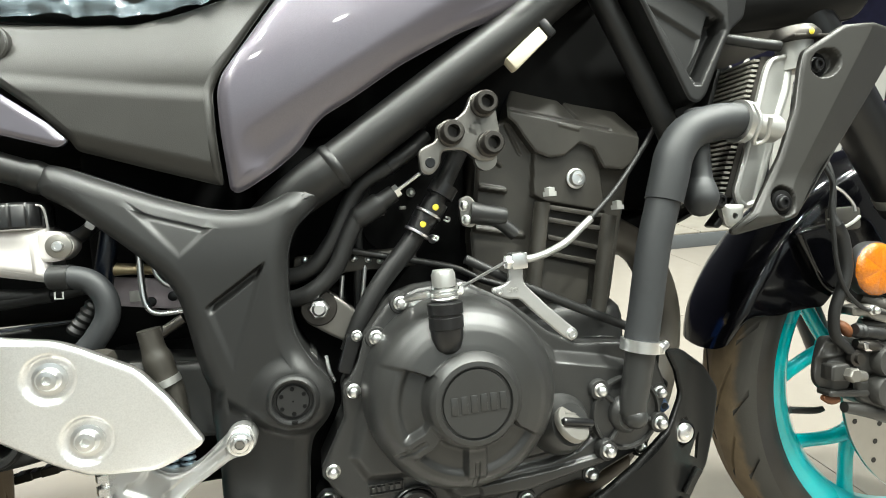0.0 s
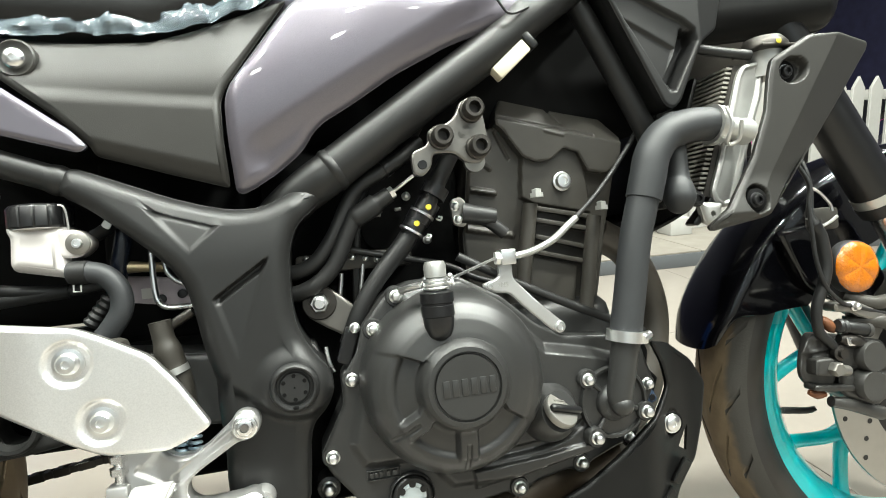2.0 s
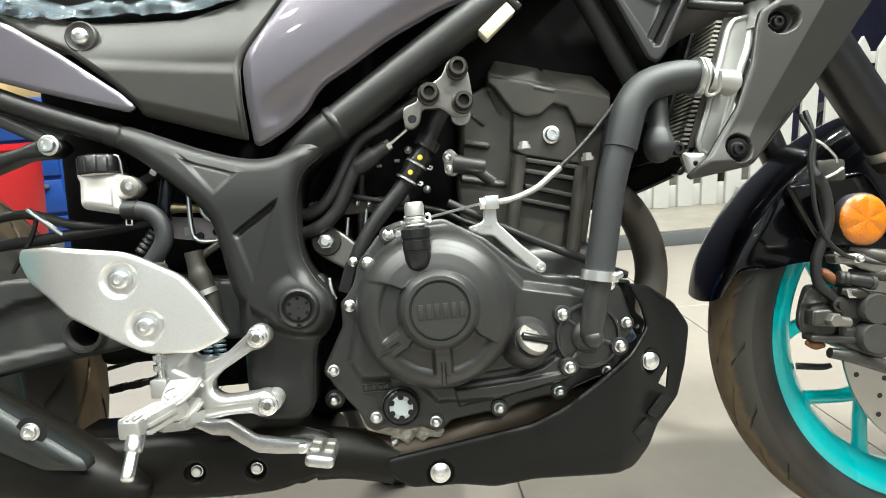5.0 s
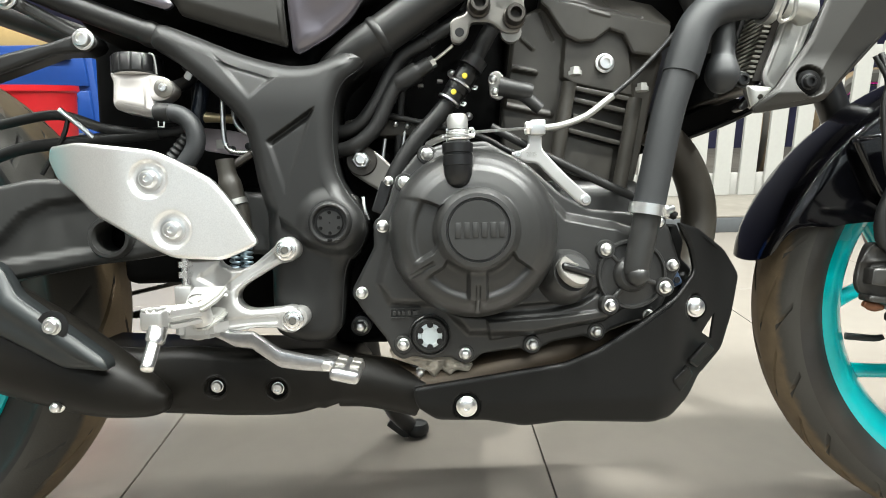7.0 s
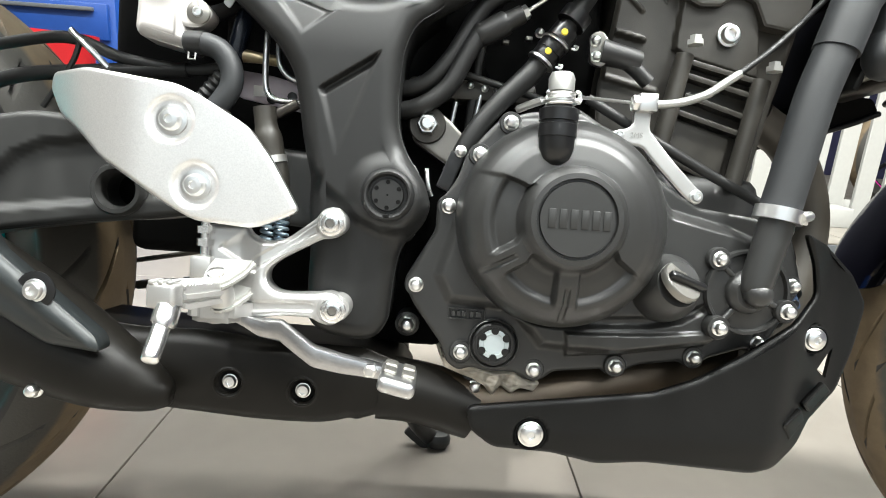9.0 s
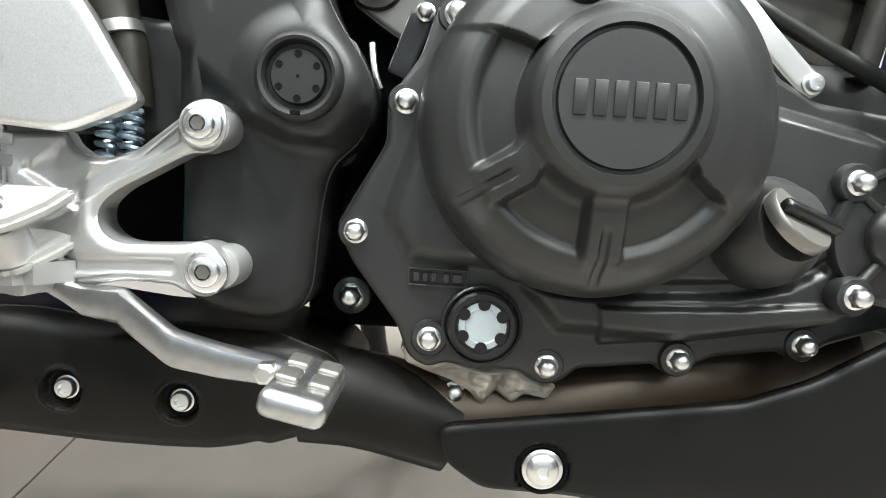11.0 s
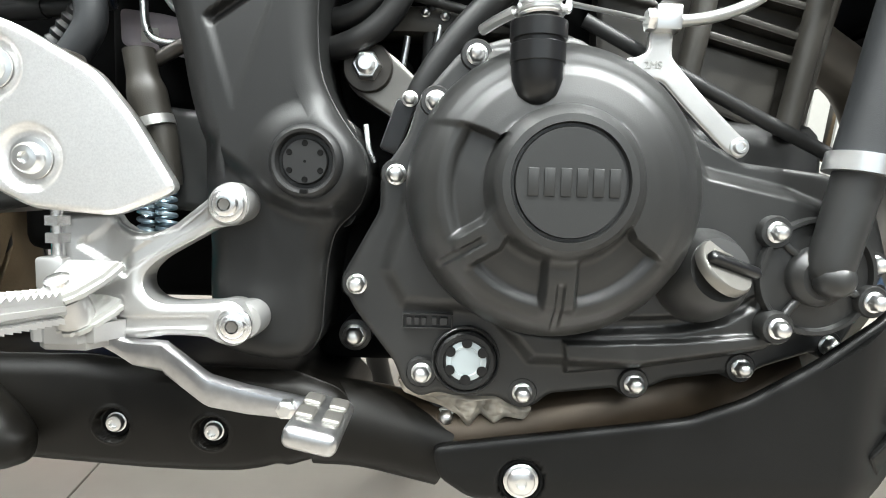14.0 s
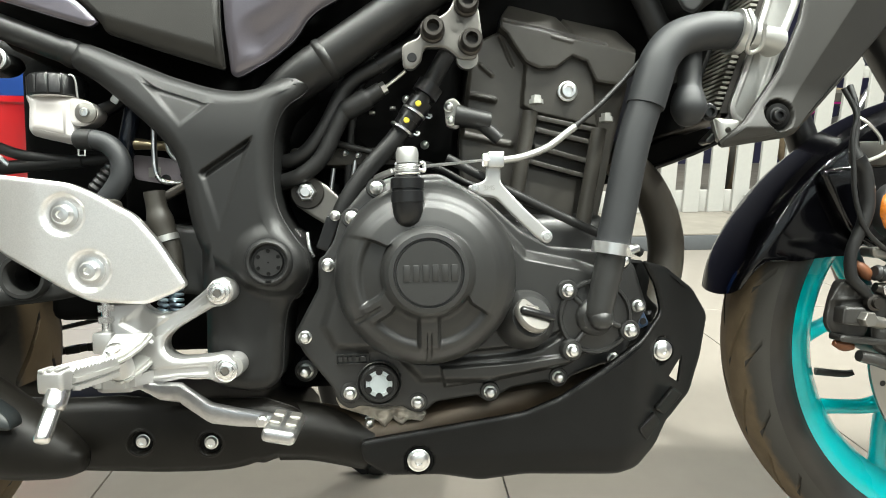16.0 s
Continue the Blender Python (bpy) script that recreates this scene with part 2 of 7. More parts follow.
def sheet(pts, front, back, step=0.006, edge=0.006, roll=0.005, feats=(), thick=0.0, holes=()):
    """A plate in the x-z plane: front is a depth or a function of x and z; its edges roll back; feats press it in (positive)
    or raise it. It is closed back to the depth back, or, with thick, to its own thickness. Its face carries exact normals."""
    own = bmesh.new()
    rows = [[own.verts.new((p[0], 0, p[1])) for p in pts]]
    ring = list(pts)
    for f in (0.04, 0.14, 0.32, 0.6, 1.0):
        d = edge * f
        ring = fillet(shrink(pts.raw, d), max(pts.r - 0.6 * d, 0.0004), pts.n) if isinstance(pts, Outline) else shrink(pts, d)
        rows.append([own.verts.new((p[0], 0, p[1])) for p in ring])
    for a, b in zip(rows, rows[1:]):
        for k in range(len(a)):
            j = (k + 1) % len(a)
            own.faces.new((a[k], a[j], b[j], b[k]))
    ring = list(ring)
    for h in holes:
        turn = sum((h[k][0] - h[k - 1][0]) * (h[k][1] + h[k - 1][1]) for k in range(len(h)))
        turn *= sum((pts[k][0] - pts[k - 1][0]) * (pts[k][1] + pts[k - 1][1]) for k in range(len(pts)))
        h = list(h)[::-1] if turn > 0 else list(h)
        a, b = min(((a, b) for a in range(len(ring)) for b in range(len(h))), key=lambda q: math.dist(ring[q[0]], h[q[1]]))
        ring = ring[:a + 1] + h[b:] + h[:b + 1] + ring[a:]
    centre = own.faces.new([own.verts.new((p[0], 0, p[1])) for p in ring])
    fixed = [f for f in own.faces if f is not centre]
    work = bmesh.new() if fixed else own
    if fixed:
        work.faces.new([work.verts.new(v.co) for v in centre.verts])
        own.faces.remove(centre)
    xs, zs = [p[0] for p in pts], [p[1] for p in pts]
    for axis, lo, hi in ((0, min(xs), max(xs)), (2, min(zs), max(zs))):
        k = max(1, int((hi - lo) / step))
        for i in range(1, k):
            no, co = [0, 0, 0], [0, 0, 0]
            no[axis], co[axis] = 1, lo + (hi - lo) * i / k + 1.3e-5
            bmesh.ops.bisect_plane(work, geom=work.verts[:] + work.edges[:] + work.faces[:], dist=1e-6, plane_co=co, plane_no=no)
    if fixed:
        join(own, work)
    bmesh.ops.remove_doubles(own, verts=own.verts[:], dist=1e-5)

    def depth(x, z):
        y = front(x, z) if callable(front) else np.full(len(x), float(front))
        d = edge_distance(x, z, pts)
        t = np.clip(1 - d / edge, 0, 1)
        y = y + roll * (1 - np.sqrt(np.clip(1 - (0.985 * t) ** 2, 0, 1)))
        for f in feats:
            y = y + f(x, z)
        return y

    own.verts.ensure_lookup_table()
    x, z = np.array([v.co.x for v in own.verts]), np.array([v.co.z for v in own.verts])
    y, e = depth(x, z), 0.0007
    gx, gz = (depth(x + e, z) - depth(x - e, z)) / (2 * e), (depth(x, z + e) - depth(x, z - e)) / (2 * e)
    nrm = np.stack([gx, -np.ones(len(x)), gz], 1)
    nrm /= np.linalg.norm(nrm, axis=1)[:, None]
    for v, yy in zip(own.verts, y):
        v.co.y = yy
    own.normal_update()
    for f in own.faces:
        if f.normal.y > 0:
            f.normal_flip()
    layer = own.verts.layers.float_vector.new("nrm")
    for v, q in zip(own.verts, nrm):
        v[layer] = q
    rim, face = [q for q in own.edges if len(q.link_faces) == 1], list(own.faces)
    copy = {}
    ends = list(dict.fromkeys(v for q in rim for v in q.verts))
    far = edge_distance(np.array([v.co.x for v in ends]), np.array([v.co.z for v in ends]), pts)
    for v, gap in zip(ends, far):
        top = own.verts.new(v.co) if gap < 1e-4 or holes else v
        copy[v] = (top, own.verts.new((v.co.x, v.co.y + thick if thick else back, v.co.z)))
    for q in rim:
        loop = q.link_loops[0]
        a, b = loop.vert, loop.link_loop_next.vert
        own.faces.new((copy[b][0], copy[a][0], copy[a][1], copy[b][1]))
    if thick:
        under = {v: copy[v][1] if v in copy else own.verts.new((v.co.x, v.co.y + thick, v.co.z)) for v in dict.fromkeys(v for f in face for v in f.verts)}
        for f in face:
            own.faces.new([under[v] for v in reversed(f.verts)])
    else:
        low = {v for _, v in copy.values()}
        if not holes:
            at = {(round(v.co.x, 4), round(v.co.z, 4)): v for v in low}
            loop = list(dict.fromkeys(q for q in (at.get((round(p[0], 4), round(p[1], 4))) for p in pts) if q))
            if len(loop) > 2:
                own.faces.new(loop)
                return own
        bmesh.ops.triangle_fill(own, use_beauty=True, use_dissolve=False, edges=[q for q in own.edges if q.verts[0] in low and q.verts[1] in low])
    return own


def join(bm, other, m=None):
    me = bpy.data.meshes.new("tmp")
    other.to_mesh(me)
    other.free()
    if m is not None:
        me.transform(m)
    bm.from_mesh(me)
    bpy.data.meshes.remove(me)
    return bm


def tube(points, r, n=6, seg=14, bm=None, flat=1.0, smooth=True):
    """A pipe along a smooth line; r: a radius, or one for each point."""
    bm = bm or bmesh.new()
    rs = r if isinstance(r, (list, tuple)) else [r] * len(points)
    P = spline([(*p, q) for p, q in zip(points, rs)], n) if smooth and len(points) > 2 else [Vector((*p, q)) for p, q in zip(points, rs)]
    C, R = [Vector(p[:3]) for p in P], [p[3] for p in P]
    up, rings = None, []
    for i, c in enumerate(C):
        tan = (C[min(i + 1, len(C) - 1)] - C[max(i - 1, 0)]).normalized()
        if up is None:
            up = tan.orthogonal().normalized()
        up = (up - tan * up.dot(tan)).normalized()
        side = tan.cross(up)
        rings.append([bm.verts.new(c + (up * math.cos(a) + side * math.sin(a) * flat) * R[i]) for a in (math.tau * k / seg for k in range(seg))])
    for a, b in zip(rings, rings[1:]):
        for k in range(seg):
            bm.faces.new((a[k], a[(k + 1) % seg], b[(k + 1) % seg], b[k]))
    bm.faces.new(rings[0][::-1])
    bm.faces.new(rings[-1])
    return bm


def lathe(profile, centre=(0, 0, 0), axis="y", seg=28, bm=None, tilt=None):
    """Turns (radius, height) pairs about an axis; heights run along it."""
    own = bmesh.new()
    rings = []
    for r, h in profile:
        if r < 1e-6:
            rings.append([own.verts.new((0, 0, h))])
        else:
            rings.append([own.verts.new((r * math.cos(a), r * math.sin(a), h)) for a in (math.tau * k / seg for k in range(seg))])
    for a, b in zip(rings, rings[1:]):
        for k in range(seg):
            j = (k + 1) % seg
            q = [a[k % len(a)], a[j % len(a)], b[j % len(b)], b[k % len(b)]]
            q = list(dict.fromkeys(q))
            if len(q) > 2:
                own.faces.new(q)
    for ring in (rings[0], rings[-1]):
        if len(ring) > 2 and tuple(profile[0]) != tuple(profile[-1]):
            own.faces.new(ring)
    turn = {"z": Matrix.Identity(4), "y": pose(0, 0, 0, 90), "x": pose(0, 0, 0, 0, 90)}[axis]
    if tilt is not None:
        turn = tilt
    m = Matrix.Translation(centre) @ turn
    if bm is None:
        bm = bmesh.new()
    return join(bm, own, m)


def box(lo, hi, bev=0.003, seg=2, bm=None, m=None):
    own = bmesh.new()
    bmesh.ops.create_cube(own, size=1)
    for v in own.verts:
        v.co = [lo[i] + (hi[i] - lo[i]) * (v.co[i] + 0.5) for i in range(3)]
    if bev:
        bmesh.ops.bevel(own, geom=own.edges[:], offset=bev, segments=seg, affect="EDGES", profile=0.5)
    return join(bm or bmesh.new(), own, m)


def hexhead(r, h0, h1, bm, centre=(0, 0, 0)):
    """A hexagon prism along -y with a chamfered top."""
    c = centre
    rows = [(r, h0), (r, h1 - 0.15 * r), (r * 0.86, h1)]
    rings = [[bm.verts.new((c[0] + q * math.cos(a), c[1] - h, c[2] + q * math.sin(a))) for a in (math.tau * k / 6 for k in range(6))] for q, h in rows]
    for a, b in zip(rings, rings[1:]):
        for k in range(6):
            bm.faces.new((a[k], a[(k + 1) % 6], b[(k + 1) % 6], b[k]))
    bm.faces.new(rings[-1])
    return bm


def flange_bolt_mesh():
    bm = lathe([(0.0072, 0), (0.0072, 0.0012), (0.006, 0.0022), (0.0054, 0.0024)], seg=20)
    hexhead(0.0060, 0.001, 0.0056, bm)
    lathe([(0.0055, 0.0048), (0.0053, 0.0068), (0.0046, 0.0084), (0.0032, 0.0096), (0.0016, 0.0101), (0, 0.0102)], bm=bm, seg=20)
    return bm


def socket_bolt_mesh():
    return lathe([(0.0095, 0), (0.0095, 0.0012), (0.0088, 0.0016), (0.0076, 0.0016), (0.0074, 0.0050), (0.0064, 0.0062), (0.0040, 0.0064), (0.0036, 0.003), (0, 0.003)], seg=24)


def washer_bolt_mesh():
    return lathe([(0.0105, 0), (0.0105, 0.001), (0.0078, 0.0014), (0.0074, 0.0040), (0.006, 0.0056), (0.0030, 0.0060), (0.0028, 0.0035), (0, 0.0035)], seg=24)


# ---- the place ----
def structure(ob, label, category):
    return tagged(ob, label, category, kind="structure")


X0, X1, Y0, Y1, H = -4.0, 5.0, -3.6, 4.6, 3.0
floor = structure(part("floor", box((X0, Y0, -0.12), (X1, Y1, -0.006), 0), GROUT, None, "", 0), "greige porcelain tile floor with dark thin joints", "floor")
ceiling = structure(part("ceiling", box((X0, Y0, H), (X1, Y1, H + 0.1), 0), CEIL, None, "", 0), "plain grey showroom ceiling", "ceiling")
wall_back = structure(part("wall_back", box((X0, Y1, -0.1), (X1, Y1 + 0.12, H), 0), NAVY, None, "", 0), "dark navy textured wall behind the fence", "wall")
for nm, lo, hi in (("wall_front", (X0, Y0 - 0.12, -0.1), (X1, Y0, 1.20)), ("wall_front_top", (X0, Y0 - 0.12, 2.90), (X1, Y0, H)), ("wall_front_pier", (X0, Y0 - 0.12, 1.20), (-2.3, Y0, 2.90)), ("wall_front_pier_far", (2.7, Y0 - 0.12, 1.20), (X1, Y0, 2.90)), ("wall_left", (X0 - 0.12, Y0, -0.1), (X0, Y1, H)), ("wall_right", (X1, Y0, -0.1), (X1 + 0.12, Y1, H))):
    structure(part(nm, box(lo, hi, 0), NAVY if nm == "wall_right" else WALLP, None, "", 0), "dark navy showroom wall" if nm == "wall_right" else "plain grey showroom wall", "wall")


window_1 = structure(new("window_1"), "wide aluminium-framed shop window letting in daylight", "window")
window_1.matrix_world = Matrix.Translation((0.2, Y0, 2.05))
for k in range(5):
    part("mullion", box((-2.5 + k * 1.25 - 0.03, -0.10, -0.85), (-2.5 + k * 1.25 + 0.03, -0.02, 0.85), 0.004), PLATEDGE, window_1)
for zz in (-0.82, 0.82):
    part("window_frame", box((-2.5, -0.11, zz - 0.03), (2.5, -0.01, zz + 0.03), 0.004), PLATEDGE, window_1)
for k in range(4):
    part("pane", box((-2.47 + k * 1.25, -0.075, -0.79), (-1.28 + k * 1.25, -0.069, 0.79), 0), CLEAR, window_1)


def ceiling_light(x, y):
    fix = new("ceiling_light")
    fix.matrix_world = Matrix.Translation((x, y, H))
    part("trim_ring", lathe([(0.088, 0.0), (0.112, 0.0), (0.112, -0.008), (0.104, -0.014), (0.090, -0.012), (0.088, 0.0)], axis="z", seg=36), WHITEWOOD, fix)
    part("diffuser", lathe([(0.088, -0.004), (0.05, -0.006), (0, -0.006)], axis="z", seg=36), LIT, fix)
    return tagged(fix, "round white ceiling downlight, switched on", "ceiling light", "ceiling lights")


for lx, ly in LAMPS:
    ceiling_light(lx, ly)

# ---- the motorcycle: leans on its side stand; its own axes: x forward, y to its far side, z up ----
bike = new("motorcycle")
bike.matrix_world = pose(0, 0, 0, -11.3, 0, 0)
tagged(bike, "dark grey naked motorcycle with turquoise wheels on its side stand", "motorcycle")

FLANGE = part("bolt", flange_bolt_mesh(), CHROME, bike)
SOCKET = part("bolt", socket_bolt_mesh(), CHROME, bike)
WASHER = part("bolt", washer_bolt_mesh(), CHROME, bike)
BLACKBOLT = part("bolt", socket_bolt_mesh(), GLOSSPLASTIC, bike)
PANBOLT = part("bolt", lathe([(0.0098, -0.002), (0.0098, 0.0012), (0.0092, 0.0018), (0.0080, 0.0020), (0.0074, 0.0032), (0.0056, 0.0044), (0.0030, 0.0048), (0.0026, 0.0026), (0, 0.0026)], seg=32), CHROME, bike)
PROTOS = [FLANGE, SOCKET, WASHER, BLACKBOLT, PANBOLT]

# frame: plate, tubes
frame_pts = [(-0.155, 0.588), (-0.133, 0.579), (-0.107, 0.568), (-0.081, 0.557), (-0.053, 0.548), (-0.033, 0.544), (-0.014, 0.545), (0.002, 0.552),
             (0.012, 0.558), (0.022, 0.566), (0.036, 0.551), (0.026, 0.541), (0.011, 0.528), (0.004, 0.508), (0.002, 0.475), (0.004, 0.448), (0.014, 0.428), (0.027, 0.411),
             (0.031, 0.394), (0.024, 0.377), (0.011, 0.366), (0.007, 0.347), (0.004, 0.306), (-0.004, 0.293), (-0.020, 0.290), (-0.044, 0.294), (-0.057, 0.302),
             (-0.059, 0.330), (-0.058, 0.359), (-0.061, 0.390), (-0.060, 0.416), (-0.066, 0.438), (-0.070, 0.464), (-0.075, 0.487), (-0.085, 0.503), (-0.102, 0.520),
             (-0.121, 0.537), (-0.143, 0.555), (-0.163, 0.566)]


def scoop(a, b, c, depth):
    """A triangular recess a-b-c: deepest in a band along a-b, fading towards c."""
    d = (Vector(b) - Vector(a)).normalized()
    n = Vector((-d.y, d.x))
    if n.dot(Vector(c) - Vector(a)) < 0:
        n = -n
    reach = n.dot(Vector(c) - Vector(a))
    up = [tuple(Vector(q) - n * 0.012) for q in (a, b)]
    mask = pocket([up[0], up[1], b, c, a], 1.0, 0.005)

    def f(x, z):
        s = (x - a[0]) * n.x + (z - a[1]) * n.y
        return depth * mask(x, z) * step01(s, 0.0022) * (0.45 + 0.55 * (1 - step01(s - 0.0030, 0.0050))) * (1 - 0.8 * np.clip(s / reach, 0, 1))
    return f


def ledge(a, b, depth, reach, side=1, blend=0.0022):
    """A recess with a crisp edge from a to b, whose floor rises back to the face within reach."""
    d = Vector(b) - Vector(a)
    ln, d = d.length, d.normalized()
    nx, nz = (-d.y * side, d.x * side)

    def f(x, z):
        u, s = ((x - a[0]) * d.x + (z - a[1]) * d.y) / ln, (x - a[0]) * nx + (z - a[1]) * nz
        deep = reach * np.clip(np.minimum(u, 1 - u) / 0.30, 0.25, 1)
        return depth * step01(s + blend / 2, blend) * (1 - step01(s, deep)) * step01(u + 0.03, 0.06) * step01(1.03 - u, 0.06)
    return f


shoulder = [(-0.075, 0.426), (-0.0573, 0.4147), (-0.0496, 0.406), (-0.0314, 0.3924), (-0.0209, 0.3823), (-0.005, 0.3763), (0.0109, 0.3755), (0.024, 0.3838), (0.0310, 0.392), (0.06, 0.37), (0.05, 0.27), (-0.08, 0.27)]
main_frame = part("main_frame", sheet(fillet(frame_pts, 0.012, 3), lambda x, z: -0.171 + 0.012 * step01(z - 0.50, 0.09) + 0.006 * step01(0.8 * x + 0.55 * z - 0.305, 0.018), -0.10, 0.0013, 0.014, 0.012, [
    pocket(shoulder, 0.0075, 0.010), scoop((-0.1015, 0.5540), (-0.0455, 0.5350), (-0.069, 0.514), 0.0085), scoop((-0.0540, 0.4775), (-0.0130, 0.5050), (-0.0400, 0.430), 0.0065), dome((0.0, 0.4015), 0.019, -0.0050, 0.015)]), FRAME, bike, "satin black pressed steel frame plate")
part("upper_tube", tube([(-0.018, -0.122, 0.531), (0.006, -0.133, 0.5475), (0.028, -0.1395, 0.5620), (0.0495, -0.142, 0.576), (0.13, -0.142, 0.631), (0.2085, -0.142, 0.6835), (0.2475, -0.140, 0.7125), (0.36, -0.11, 0.79)], [0.0140, 0.0172, 0.0184, 0.0184, 0.0182, 0.0182, 0.0182, 0.0182], 6, 32), FRAME, main_frame, "satin black frame tube")
part("weld_collar", tube([(0.0415, -0.142, 0.5708), (0.0440, -0.142, 0.5724), (0.0465, -0.142, 0.5741), (0.0490, -0.142, 0.5757)], [0.0180, 0.0196, 0.0196, 0.0180], 4, 28), FRAME, main_frame)
part("seat_rail", tube([(-0.150, -0.145, 0.573), (-0.2275, -0.145, 0.603), (-0.285, -0.145, 0.6275), (-0.42, -0.135, 0.685), (-0.60, -0.11, 0.745)], 0.0105, 5, 20), FRAME, main_frame, "satin black rear frame rail")
part("weld_collar", tube([(-0.156, -0.145, 0.575), (-0.162, -0.145, 0.5775), (-0.168, -0.145, 0.580)], [0.0108, 0.0120, 0.0108], 4, 24), FRAME, main_frame)
part("down_tube", tube([(0.276, -0.118, 0.755), (0.296, -0.124, 0.716), (0.325, -0.124, 0.660), (0.352, -0.124, 0.606), (0.374, -0.118, 0.563)], 0.0112, 4, 20), FRAME, main_frame)
part("far_rail", tube([(-0.60, 0.11, 0.74), (-0.277, 0.138, 0.622), (-0.10, 0.15, 0.57), (0.0, 0.15, 0.56), (0.13, 0.15, 0.627), (0.36, 0.11, 0.78)], 0.019, 5, 14), FRAME, main_frame)
part("far_plate", sheet([(-0.10, 0.56), (0.02, 0.56), (0.0, 0.45), (0.03, 0.40), (0.0, 0.30), (-0.06, 0.30), (-0.07, 0.46)], 0.10, 0.17, 0.03), FRAME, main_frame)
plug = part("pivot_plug", lathe([(0.0196, -0.010), (0.0194, -0.0015), (0.0182, 0.0016), (0.0164, 0.0030), (0.0150, 0.0026), (0.0141, 0.0006), (0.0137, -0.0030), (0.0121, -0.0030), (0.0119, 0.0000), (0.0112, 0.0008), (0, 0.0008)],
            (-0.0005, -0.1775, 0.4018), seg=48), BLACKRUB, bike, "black plastic swingarm pivot cap with six small holes")
# small near-black discs and a notch painted in for the shade inside holes
dark_hole_disc = None
for k in range(7):
    a, r = math.tau * (k + 0.5) / 6, 0.0092 if k < 6 else 0.0
    p = (-0.0005 + r * math.cos(a), -0.1782, 0.4018 + r * math.sin(a))
    if dark_hole_disc is None:
        dark_hole_disc = part("dark_hole_disc", lathe([(0.0017, 0), (0.0014, 0.0004), (0.0, 0.0002)], seg=12), GAPSHADE, plug)
        dark_hole_disc.matrix_basis = Matrix.Translation(p)
    else:
        again(dark_hole_disc, p, plug, 1.0 if k < 6 else 0.5)
part("notch", box((-0.0026, -0.1812, 0.3853), (0.0016, -0.1780, 0.3876), 0.0004, 1), GAPSHADE, plug)

# right engine cover: flange, body, round clutch bulge
cover_pts = fillet([(0.078, 0.464), (0.056, 0.438), (0.050, 0.418), (0.036, 0.398), (0.036, 0.378), (0.014, 0.338), (0.022, 0.322), (0.045, 0.292), (0.051, 0.277), (0.060, 0.2715), (0.070, 0.275), (0.080, 0.2725), (0.105, 0.2725), (0.111, 0.268), (0.119, 0.2655), (0.127, 0.268), (0.134, 0.2745),
              (0.172, 0.278), (0.176, 0.2742), (0.184, 0.2738), (0.191, 0.2775), (0.203, 0.283), (0.234, 0.2870), (0.240, 0.2838), (0.249, 0.2848), (0.258, 0.2915), (0.288, 0.3005), (0.300, 0.2985), (0.308, 0.307), (0.318, 0.327), (0.330, 0.352), (0.318, 0.391), (0.288, 0.404), (0.240, 0.409), (0.212, 0.424), (0.181, 0.452), (0.142, 0.474), (0.102, 0.472)], 0.004, 3)
inner = pocket([(0.050, 0.327), (0.098, 0.324), (0.122, 0.296), (0.182, 0.294), (0.250, 0.305), (0.290, 0.330), (0.296, 0.380), (0.262, 0.392), (0.215, 0.402), (0.190, 0.430), (0.150, 0.465), (0.095, 0.462), (0.062, 0.420), (0.040, 0.345)], -1.0, 0.010)
cover = part("engine_cover", sheet(cover_pts, lambda x, z: -0.1570 + 0.0085 * step01(x - 0.06, 0.19) + 0.005 * step01(x - 0.262, 0.05), -0.118, 0.0012, 0.004, 0.003, [
    lambda x, z: (0.006 + 0.0085 * step01(x - 0.06, 0.19)) * inner(x, z),
    pocket([(0.1385, 0.3078), (0.1608, 0.3080), (0.2026, 0.3100), (0.2441, 0.3143), (0.2546, 0.3195), (0.2561, 0.3055), (0.2315, 0.2995), (0.190, 0.2928), (0.1424, 0.2882)], -0.0040, 0.0028),
    pocket([(0.0932, 0.3215), (0.1103, 0.3135), (0.1328, 0.3112), (0.2023, 0.3152), (0.2269, 0.3203), (0.2427, 0.3293), (0.244, 0.335), (0.222, 0.326), (0.200, 0.3225), (0.135, 0.3185), (0.113, 0.321), (0.100, 0.330)], 0.0045, 0.005)]), CASE, bike, "satin black right engine cover")


